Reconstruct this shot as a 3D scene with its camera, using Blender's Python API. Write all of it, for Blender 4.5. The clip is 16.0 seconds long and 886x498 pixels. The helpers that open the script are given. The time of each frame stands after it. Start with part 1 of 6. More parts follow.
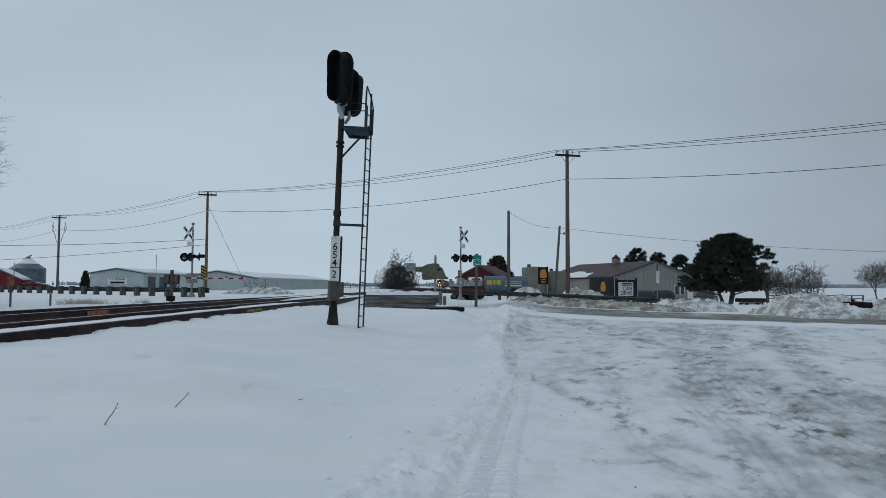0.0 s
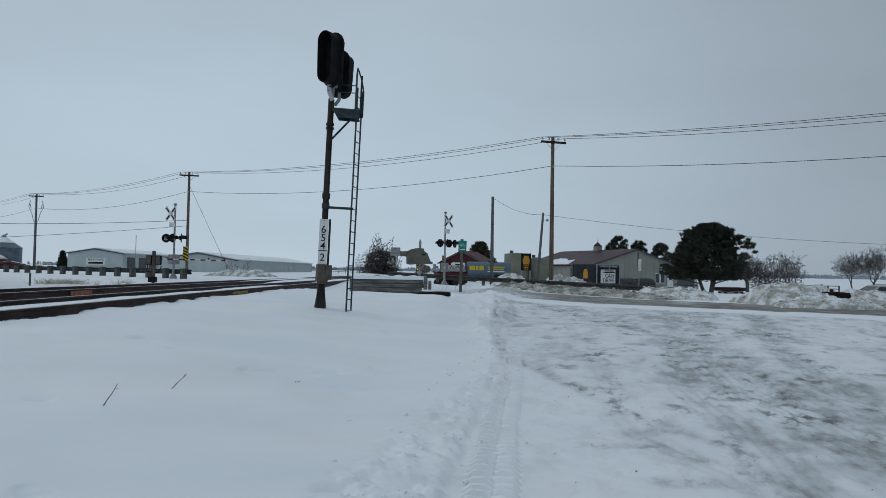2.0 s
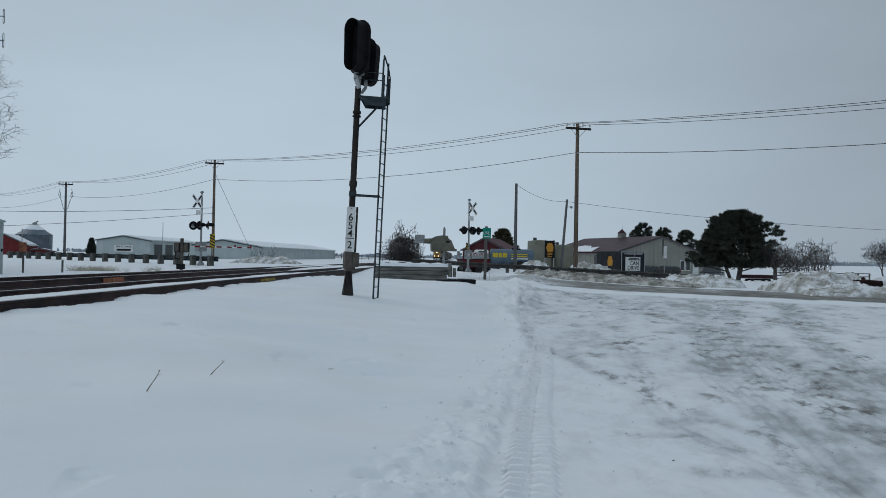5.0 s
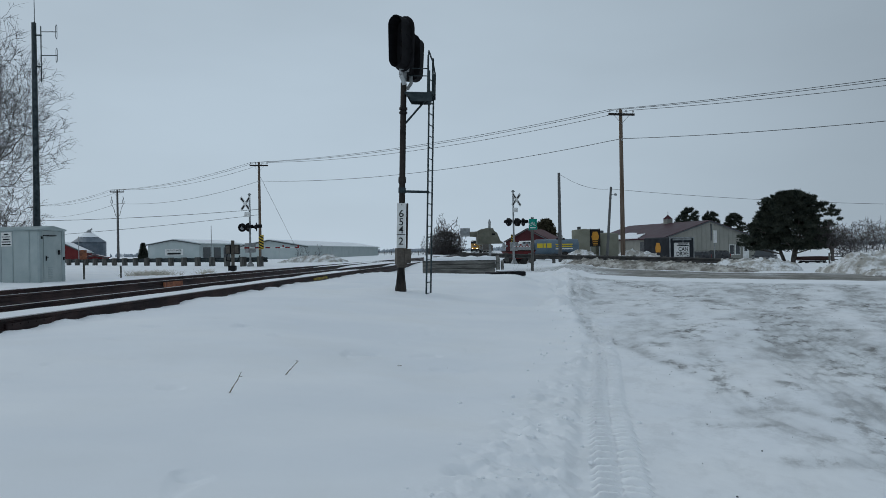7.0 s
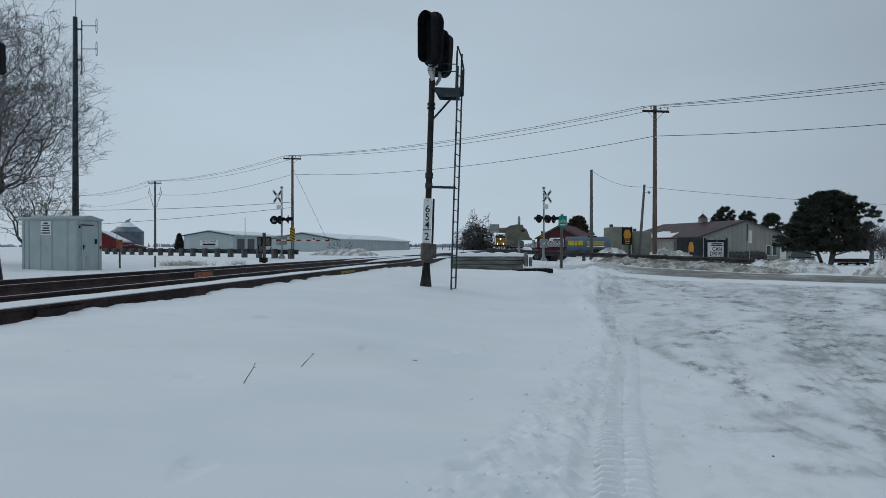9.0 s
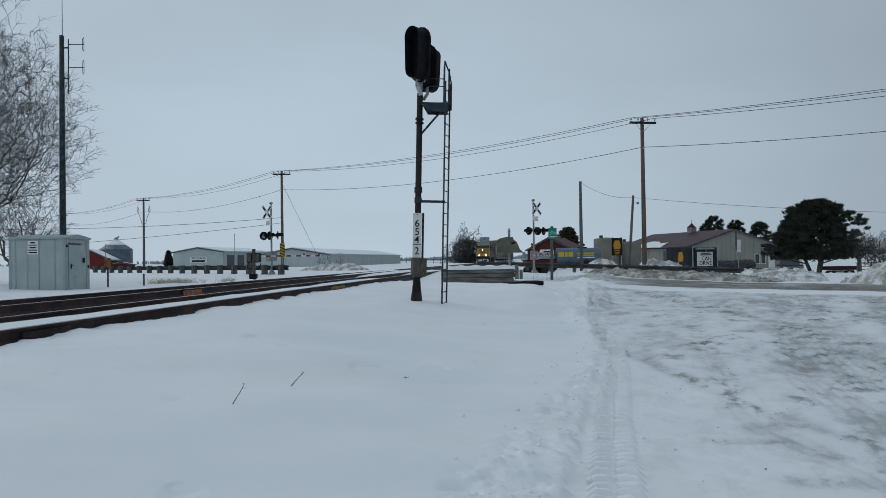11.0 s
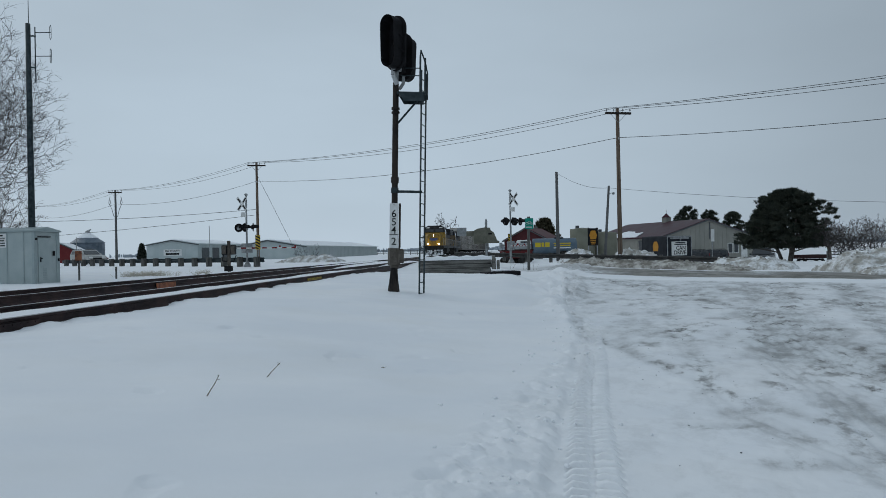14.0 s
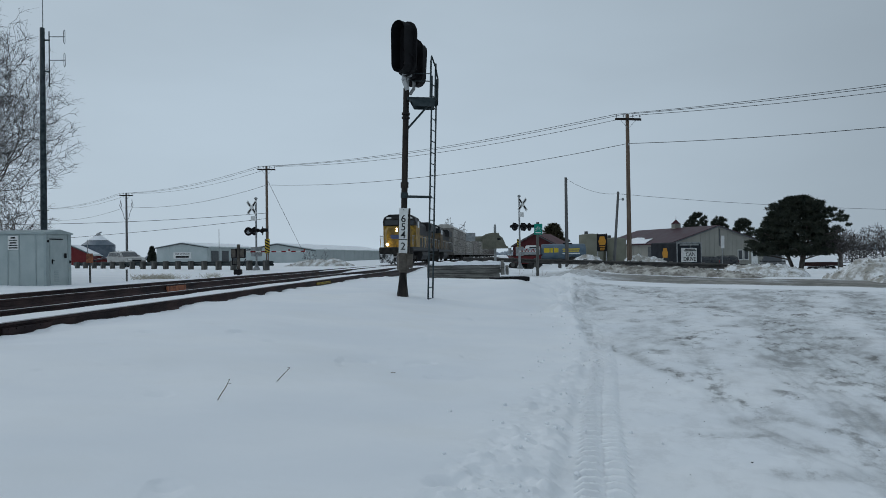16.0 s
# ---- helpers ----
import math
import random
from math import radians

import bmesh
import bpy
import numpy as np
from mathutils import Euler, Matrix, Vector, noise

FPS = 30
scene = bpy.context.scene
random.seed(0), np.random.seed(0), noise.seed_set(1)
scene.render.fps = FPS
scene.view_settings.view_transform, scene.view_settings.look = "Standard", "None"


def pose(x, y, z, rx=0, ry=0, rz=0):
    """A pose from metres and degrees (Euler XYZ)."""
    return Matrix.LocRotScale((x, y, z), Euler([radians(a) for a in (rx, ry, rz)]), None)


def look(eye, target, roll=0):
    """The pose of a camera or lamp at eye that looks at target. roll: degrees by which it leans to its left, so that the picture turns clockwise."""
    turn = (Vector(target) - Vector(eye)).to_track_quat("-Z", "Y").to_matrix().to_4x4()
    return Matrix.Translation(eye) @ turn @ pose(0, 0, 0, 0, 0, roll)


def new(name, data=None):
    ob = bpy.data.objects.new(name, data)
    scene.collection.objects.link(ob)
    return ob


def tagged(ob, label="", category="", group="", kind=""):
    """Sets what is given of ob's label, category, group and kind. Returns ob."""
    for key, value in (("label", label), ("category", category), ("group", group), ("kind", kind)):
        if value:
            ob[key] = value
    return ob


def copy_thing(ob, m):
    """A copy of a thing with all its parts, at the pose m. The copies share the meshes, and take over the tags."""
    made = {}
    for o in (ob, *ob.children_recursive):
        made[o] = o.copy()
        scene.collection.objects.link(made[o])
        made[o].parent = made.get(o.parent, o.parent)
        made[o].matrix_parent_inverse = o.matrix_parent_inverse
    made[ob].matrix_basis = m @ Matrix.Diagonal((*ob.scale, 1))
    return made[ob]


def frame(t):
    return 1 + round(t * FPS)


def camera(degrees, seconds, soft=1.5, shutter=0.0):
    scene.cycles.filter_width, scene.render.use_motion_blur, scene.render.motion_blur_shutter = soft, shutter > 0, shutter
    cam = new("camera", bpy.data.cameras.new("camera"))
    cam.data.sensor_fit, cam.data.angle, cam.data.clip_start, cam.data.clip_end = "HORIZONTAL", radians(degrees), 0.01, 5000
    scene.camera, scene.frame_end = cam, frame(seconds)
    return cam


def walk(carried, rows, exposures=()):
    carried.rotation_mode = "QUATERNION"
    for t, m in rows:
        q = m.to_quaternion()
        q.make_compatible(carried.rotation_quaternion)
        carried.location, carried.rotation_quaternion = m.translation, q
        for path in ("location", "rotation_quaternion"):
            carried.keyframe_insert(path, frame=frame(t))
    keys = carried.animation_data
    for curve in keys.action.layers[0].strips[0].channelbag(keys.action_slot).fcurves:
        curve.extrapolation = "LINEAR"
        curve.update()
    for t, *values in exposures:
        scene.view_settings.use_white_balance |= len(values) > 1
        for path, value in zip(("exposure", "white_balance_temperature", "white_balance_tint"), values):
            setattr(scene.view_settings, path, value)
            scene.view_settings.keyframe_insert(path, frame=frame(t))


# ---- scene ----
cam = camera(64.9, 16.0, soft=0.5)
PATH = [
    (0, (0.242, 1.167, 1.694), (0.472, 3.151, 1.798), 0.2),
    (0.5, (0.174, 1.235, 1.708), (0.417, 3.218, 1.801), 0.4),
    (1, (0.068, 1.257, 1.688), (0.325, 3.239, 1.765), 0.6),
    (1.5, (0.061, 1.245, 1.687), (0.334, 3.225, 1.753), 0.8),
    (2, (0.051, 1.214, 1.681), (0.334, 3.193, 1.743), 1.0),
    (2.5, (0.04, 1.217, 1.673), (0.325, 3.196, 1.729), 1.3),
    (3, (0.033, 1.225, 1.675), (0.312, 3.205, 1.723), 1.2),
    (5.3, (-0.12, 1.212, 1.706), (0.083, 3.201, 1.728), 0.6),
    (5.5, (-0.172, 1.229, 1.715), (0.023, 3.219, 1.736), -1.1),
    (6, (-0.263, 1.232, 1.724), (-0.091, 3.225, 1.739), -1.3),
    (6.5, (-0.304, 1.234, 1.72), (-0.172, 3.229, 1.732), -1.3),
    (7, (-0.327, 1.251, 1.713), (-0.225, 3.248, 1.717), -1.0),
    (7.5, (-0.302, 1.225, 1.709), (-0.226, 3.224, 1.706), -0.6),
    (8, (-0.203, 1.221, 1.723), (-0.148, 3.22, 1.716), -0.4),
    (8.5, (-0.166, 1.207, 1.723), (-0.13, 3.207, 1.715), -0.1),
    (9, (-0.163, 1.214, 1.724), (-0.152, 3.214, 1.715), -0.0),
    (9.2, (-0.171, 1.239, 1.717), (-0.168, 3.239, 1.707), -0.0),
    (11.5, (-0.144, 1.229, 1.76), (-0.089, 3.228, 1.796), -1.3),
    (12, (-0.147, 1.255, 1.748), (-0.08, 3.253, 1.785), -1.9),
    (12.5, (-0.123, 1.279, 1.735), (-0.039, 3.277, 1.761), -2.0),
    (13, (-0.135, 1.266, 1.741), (-0.038, 3.263, 1.763), -1.9),
    (13.5, (-0.149, 1.264, 1.735), (-0.045, 3.261, 1.748), -1.7),
    (14, (-0.145, 1.278, 1.728), (-0.042, 3.275, 1.73), -1.2),
    (14.5, (-0.149, 1.275, 1.73), (-0.038, 3.272, 1.732), -0.6),
    (15, (-0.141, 1.233, 1.754), (-0.03, 3.23, 1.756), -0.1),
    (15.5, (-0.138, 1.255, 1.749), (-0.038, 3.252, 1.758), -0.4),
    (16, (-0.164, 1.269, 1.741), (-0.085, 3.268, 1.757), -0.8),
]
walk(cam, [(t, look(eye, target, roll)) for t, eye, target, roll in PATH])

# ---- light ----
world = bpy.data.worlds.new("overcast_sky")
scene.world = world
world.use_nodes = True
wn, wl = world.node_tree.nodes, world.node_tree.links
wn.clear()
w_out = wn.new("ShaderNodeOutputWorld")
w_bg = wn.new("ShaderNodeBackground")
w_sky = wn.new("ShaderNodeTexSky")
w_sky.sky_type = "NISHITA"
w_sky.sun_disc = False
w_sky.sun_elevation, w_sky.sun_rotation = radians(32), radians(-50)
w_co = wn.new("ShaderNodeTexCoord")
w_sep = wn.new("ShaderNodeSeparateXYZ")
w_ramp = wn.new("ShaderNodeValToRGB")
w_map = wn.new("ShaderNodeMapping")
w_noise = wn.new("ShaderNodeTexNoise")
w_mul = wn.new("ShaderNodeMix")
w_mix = wn.new("ShaderNodeMix")
w_scale = wn.new("ShaderNodeVectorMath")
w_mul.data_type = w_mix.data_type = "RGBA"
w_mul.blend_type = "MULTIPLY"
w_mul.inputs[0].default_value = 1.0
w_mix.inputs[0].default_value = 0.96
w_scale.operation = "SCALE"
w_scale.inputs[3].default_value = 0.06
cr = w_ramp.color_ramp
cr.elements[0].position, cr.elements[0].color = 0.0, (0.485, 0.595, 0.70, 1)
cr.elements[1].position, cr.elements[1].color = 1.0, (0.46, 0.56, 0.66, 1)
el = cr.elements.new(0.12)
el.color = (0.462, 0.565, 0.66, 1)
el = cr.elements.new(0.4)
el.color = (0.42, 0.512, 0.595, 1)
w_map.inputs["Scale"].default_value = (1.6, 1.6, 5.0)
w_noise.inputs["Scale"].default_value = 1.1
w_noise.inputs["Detail"].default_value = 4.0
w_nr = wn.new("ShaderNodeMapRange")
w_nr.inputs[1].default_value, w_nr.inputs[2].default_value = 0.3, 0.7
w_nr.inputs[3].default_value, w_nr.inputs[4].default_value = 0.93, 1.06
# the cloud is thinner towards the west, where the sun stands
w_side = wn.new("ShaderNodeMapRange")
w_side.interpolation_type = "SMOOTHERSTEP"
w_side.inputs[1].default_value, w_side.inputs[2].default_value = 0.0, 0.9
w_side.inputs[3].default_value, w_side.inputs[4].default_value = 0.965, 0.60
w_prod = wn.new("ShaderNodeMath")
w_prod.operation = "MULTIPLY"
wl.new(w_co.outputs["Generated"], w_sep.inputs[0])
wl.new(w_co.outputs["Generated"], w_map.inputs[0])
wl.new(w_map.outputs[0], w_noise.inputs["Vector"])
wl.new(w_sep.outputs["Z"], w_ramp.inputs[0])
wl.new(w_noise.outputs[0], w_nr.inputs[0])
wl.new(w_sep.outputs["X"], w_side.inputs[0])
wl.new(w_nr.outputs[0], w_prod.inputs[0])
wl.new(w_side.outputs[0], w_prod.inputs[1])
wl.new(w_ramp.outputs[0], w_mul.inputs[6])
wl.new(w_prod.outputs[0], w_mul.inputs[7])
wl.new(w_sky.outputs[0], w_scale.inputs[0])
wl.new(w_scale.outputs[0], w_mix.inputs[6])
wl.new(w_mul.outputs[2], w_mix.inputs[7])
wl.new(w_mix.outputs[2], w_bg.inputs[0])
w_bg.inputs[1].default_value = 1.0
wl.new(w_bg.outputs[0], w_out.inputs[0])

sun = new("sun", bpy.data.lights.new("sun", "SUN"))
sun.data.energy, sun.data.angle, sun.data.color = 0.3, radians(40), (1.0, 0.96, 0.9)
sun.matrix_world = look((-40, 30, 40), (0, 0, 0))


# ---- materials ----
def material(name):
    m = bpy.data.materials.new(name)
    m.use_nodes = True
    t = m.node_tree
    return m, t, t.nodes["Principled BSDF"]


def surf(name, a, b, scale=3.0, rough=0.6, metal=0.0, bump=0.15, fine=40.0, spread=(0.35, 0.65), stretch=(1, 1, 1), emit=0.0, piece=0.0):
    """A worn surface: two colours mixed by coarse and fine noise, with relief and uneven gloss."""
    m, t, p = material(name)
    n, l = t.nodes, t.links
    co = n.new("ShaderNodeTexCoord")
    mp = n.new("ShaderNodeMapping")
    mp.inputs["Scale"].default_value = stretch
    big, small = n.new("ShaderNodeTexNoise"), n.new("ShaderNodeTexNoise")
    big.inputs["Scale"].default_value, big.inputs["Detail"].default_value = scale, 6
    small.inputs["Scale"].default_value, small.inputs["Detail"].default_value = fine, 3
    l.new(co.outputs["Object"], mp.inputs[0])
    l.new(mp.outputs[0], big.inputs["Vector"])
    l.new(mp.outputs[0], small.inputs["Vector"])
    add = n.new("ShaderNodeMath")
    add.operation = "MULTIPLY_ADD"
    add.inputs[1].default_value = 0.35
    l.new(small.outputs[0], add.inputs[0])
    l.new(big.outputs[0], add.inputs[2])
    rng = n.new("ShaderNodeMapRange")
    rng.inputs[1].default_value, rng.inputs[2].default_value = spread[0] + 0.17, spread[1] + 0.17
    l.new(add.outputs[0], rng.inputs[0])
    mix = n.new("ShaderNodeMix")
    mix.data_type = "RGBA"
    mix.inputs[6].default_value, mix.inputs[7].default_value = (*a, 1), (*b, 1)
    l.new(rng.outputs[0], mix.inputs[0])
    col = mix.outputs[2]
    if piece:
        info = n.new("ShaderNodeObjectInfo")
        pr = n.new("ShaderNodeMapRange")
        pr.inputs[3].default_value, pr.inputs[4].default_value = 1 - piece, 1 + piece
        hsv = n.new("ShaderNodeHueSaturation")
        l.new(info.outputs["Random"], pr.inputs[0])
        l.new(pr.outputs[0], hsv.inputs["Value"])
        l.new(col, hsv.inputs["Color"])
        col = hsv.outputs[0]
    l.new(col, p.inputs["Base Color"])
    rr = n.new("ShaderNodeMapRange")
    rr.inputs[3].default_value, rr.inputs[4].default_value = max(rough - 0.12, 0.03), min(rough + 0.12, 1)
    l.new(big.outputs[0], rr.inputs[0])
    l.new(rr.outputs[0], p.inputs["Roughness"])
    p.inputs["Metallic"].default_value = metal
    p.inputs["Specular IOR Level"].default_value = 0.5 if rough < 0.45 else 0.18
    if bump:
        bp = n.new("ShaderNodeBump")
        bp.inputs["Strength"].default_value, bp.inputs["Distance"].default_value = bump, 0.02
        l.new(add.outputs[0], bp.inputs["Height"])
        l.new(bp.outputs[0], p.inputs["Normal"])
    if emit:
        p.inputs["Emission Strength"].default_value = emit
        p.inputs["Emission Color"].default_value = (*b, 1)
    return m


def ground_material():
    """Fresh snow, packed grey ice and grit, told apart by the sheet's own wear layers."""
    m, t, p = material("snow_ground")
    n, l = t.nodes, t.links
    geo = n.new("ShaderNodeNewGeometry")

    def noise_at(scale, detail=5, stretch=(1, 1, 1), turn=0.0):
        mp = n.new("ShaderNodeMapping")
        mp.vector_type = "TEXTURE"
        mp.inputs["Scale"].default_value = stretch
        mp.inputs["Rotation"].default_value = (0, 0, turn)
        x = n.new("ShaderNodeTexNoise")
        x.inputs["Scale"].default_value, x.inputs["Detail"].default_value = scale, detail
        l.new(geo.outputs["Position"], mp.inputs[0])
        l.new(mp.outputs[0], x.inputs["Vector"])
        x.inputs["Roughness"].default_value = 0.66 if detail > 8 else 0.5
        return x.outputs[0]

    def layer(name):
        a = n.new("ShaderNodeAttribute")
        a.attribute_name = name
        return a.outputs["Fac"]

    def rng(v, lo, hi, a=0.0, b=1.0):
        r = n.new("ShaderNodeMapRange")
        for i, x in enumerate((lo, hi, a, b)):
            r.inputs[i + 1].default_value = x
        l.new(v, r.inputs[0])
        return r.outputs[0]

    def math_(op, a, b):
        x = n.new("ShaderNodeMath")
        x.operation = op
        for i, v in enumerate((a, b)):
            if isinstance(v, float):
                x.inputs[i].default_value = v
            else:
                l.new(v, x.inputs[i])
        return x.outputs[0]

    def mix(f, a, b):
        x = n.new("ShaderNodeMix")
        x.data_type = "RGBA"
        l.new(f, x.inputs[0])
        for i, v in ((6, a), (7, b)):
            if isinstance(v, tuple):
                x.inputs[i].default_value = (*v, 1)
            else:
                l.new(v, x.inputs[i])
        return x.outputs[2]

    crust = noise_at(0.7, 6)
    grain = noise_at(55, 3)
    drift = noise_at(0.35, 3, (1, 0.5, 1), 0.5)
    streak = noise_at(0.9, 10, (0.6, 1.5, 1), -0.42)
    flake = noise_at(2.6, 10, (0.7, 1.35, 1), -0.42)
    speck = noise_at(9, 4)
    fresh = mix(rng(drift, 0.35, 0.65), (0.80, 0.82, 0.845), (0.86, 0.87, 0.88))
    fresh = mix(rng(crust, 0.52, 0.75, 0, 0.35), fresh, (0.76, 0.755, 0.73))
    ice = mix(rng(streak, 0.40, 0.60), (0.66, 0.68, 0.69), (0.36, 0.365, 0.365))
    ice = mix(rng(flake, 0.50, 0.60, 0, 0.45), ice, (0.74, 0.76, 0.78))
    col = mix(layer("packed"), fresh, ice)
    grit = math_("MULTIPLY", layer("grit"), rng(flake, 0.50, 0.38))
    col = mix(grit, col, (0.14, 0.135, 0.125))
    asphalt = mix(rng(streak, 0.35, 0.65), (0.10, 0.093, 0.078), (0.23, 0.215, 0.185))
    col = mix(layer("bare"), col, asphalt)
    l.new(col, p.inputs["Base Color"])
    rough = math_("SUBTRACT", 0.72, math_("MULTIPLY", layer("packed"), rng(streak, 0.35, 0.7, 0.05, 0.32)))
    l.new(rough, p.inputs["Roughness"])
    p.inputs["Specular IOR Level"].default_value = 0.3
    h = math_("ADD", math_("MULTIPLY", grain, 0.2), math_("ADD", math_("MULTIPLY", speck, 0.5), math_("MULTIPLY", math_("MULTIPLY", flake, layer("packed")), 1.6)))
    bp = n.new("ShaderNodeBump")
    bp.inputs["Strength"].default_value, bp.inputs["Distance"].default_value = 0.28, 0.02
    l.new(h, bp.inputs["Height"])
    l.new(bp.outputs[0], p.inputs["Normal"])
    return m


def glass(name, tint=(0.05, 0.06, 0.07)):
    m, t, p = material(name)
    p.inputs["Base Color"].default_value = (*tint, 1)
    p.inputs["Roughness"].default_value = 0.06
    p.inputs["IOR"].default_value = 1.5
    return m


M_GROUND = ground_material()
M_SNOW = surf("lying_snow", (0.78, 0.80, 0.83), (0.87, 0.88, 0.89), 1.5, 0.7, 0, 0.5, 18)
M_DIRTY = surf("ploughed_dirty_snow", (0.55, 0.535, 0.50), (0.20, 0.185, 0.16), 1.8, 0.75, 0, 0.9, 7, (0.36, 0.60))
M_CLEANPILE = surf("ploughed_snow", (0.78, 0.79, 0.80), (0.36, 0.345, 0.31), 1.9, 0.75, 0, 1.0, 9, (0.38, 0.60))
M_RAIL = surf("rusty_rail_steel", (0.022, 0.015, 0.016), (0.065, 0.040, 0.038), 2.0, 0.65, 0.2, 0.3, 30)
M_RAILTOP = surf("polished_rail_head", (0.22, 0.22, 0.23), (0.34, 0.33, 0.32), 3, 0.35, 0.8, 0.05, 50)
M_RUSTORANGE = surf("orange_rusted_bar", (0.36, 0.14, 0.075), (0.16, 0.07, 0.05), 7, 0.8, 0.1, 0.3, 40)
M_YELLOWBAR = surf("yellow_painted_bar", (0.40, 0.30, 0.05), (0.14, 0.10, 0.05), 9, 0.7, 0, 0.3, 40)
M_BLACK = surf("matt_black_paint", (0.006, 0.006, 0.007), (0.013, 0.013, 0.015), 4, 0.75, 0, 0.1, 60)
M_MAST = surf("weathered_dark_mast", (0.014, 0.013, 0.013), (0.045, 0.037, 0.032), 5, 0.6, 0.3, 0.2, 40, stretch=(1, 1, 0.3))
M_GALV = surf("galvanised_steel", (0.20, 0.215, 0.22), (0.34, 0.35, 0.355), 6, 0.5, 0.5, 0.1, 50)
M_DARKGALV = surf("dark_painted_steel", (0.02, 0.032, 0.036), (0.055, 0.07, 0.076), 6, 0.55, 0.3, 0.1, 50)
M_WHITE = surf("white_sign_enamel", (0.72, 0.73, 0.72), (0.60, 0.60, 0.58), 4, 0.45, 0, 0.05, 30)
M_BLACKINK = surf("black_ink", (0.012, 0.012, 0.012), (0.03, 0.03, 0.03), 8, 0.6, 0, 0, 30)
M_CASE = surf("brown_grey_case", (0.07, 0.06, 0.05), (0.13, 0.115, 0.10), 5, 0.6, 0.2, 0.2, 40)
M_WOODPOLE = surf("weathered_pole_wood", (0.085, 0.06, 0.045), (0.17, 0.13, 0.10), 3, 0.85, 0, 0.6, 25, stretch=(3, 3, 0.15))
M_GREYPOLE = surf("grey_pole_wood", (0.075, 0.078, 0.08), (0.14, 0.14, 0.138), 3, 0.85, 0, 0.6, 25, stretch=(3, 3, 0.15))
M_POSTWOOD = surf("grey_post_timber", (0.065, 0.065, 0.062), (0.14, 0.137, 0.127), 4, 0.85, 0, 0.5, 30, stretch=(3, 3, 0.4))
M_WIRE = surf("dull_wire", (0.03, 0.03, 0.032), (0.06, 0.06, 0.06), 3, 0.6, 0.3, 0, 30)
M_PORCELAIN = surf("grey_porcelain", (0.28, 0.29, 0.30), (0.40, 0.40, 0.40), 9, 0.3, 0, 0, 30)
M_BUNGALOW = surf("pale_grey_green_paint", (0.33, 0.385, 0.385), (0.40, 0.45, 0.445), 1.6, 0.5, 0, 0.06, 35)
M_BUNGTRIM = surf("grey_green_trim", (0.29, 0.345, 0.35), (0.34, 0.395, 0.395), 2.6, 0.5, 0, 0.06, 35)
M_BARK = surf("dark_bark", (0.055, 0.045, 0.04), (0.13, 0.115, 0.105), 5, 0.9, 0, 0.7, 30)
M_TWIG = surf("frosted_twigs", (0.05, 0.046, 0.045), (0.22, 0.22, 0.23), 6, 0.9, 0, 0.2, 30)
M_DEADWEED = surf("dry_weed", (0.16, 0.13, 0.10), (0.28, 0.24, 0.18), 9, 0.9, 0, 0.2, 30)
M_PALEGRASS = surf("bleached_grass", (0.42, 0.38, 0.30), (0.60, 0.57, 0.50), 9, 0.9, 0, 0.2, 30)
M_NEEDLE = surf("dark_pine_needles", (0.022, 0.032, 0.025), (0.065, 0.072, 0.054), 2.5, 0.85, 0, 0.2, 20)
M_BROWNNEEDLE = surf("brown_green_needles", (0.05, 0.042, 0.026), (0.08, 0.075, 0.045), 2.5, 0.85, 0, 0.2, 20)
# far trees: distance haze is put into this pale blue-grey colour
M_HAZEDTREE = surf("far_woods", (0.24, 0.27, 0.31), (0.34, 0.38, 0.42), 0.05, 0.95, 0, 0, 0.5)


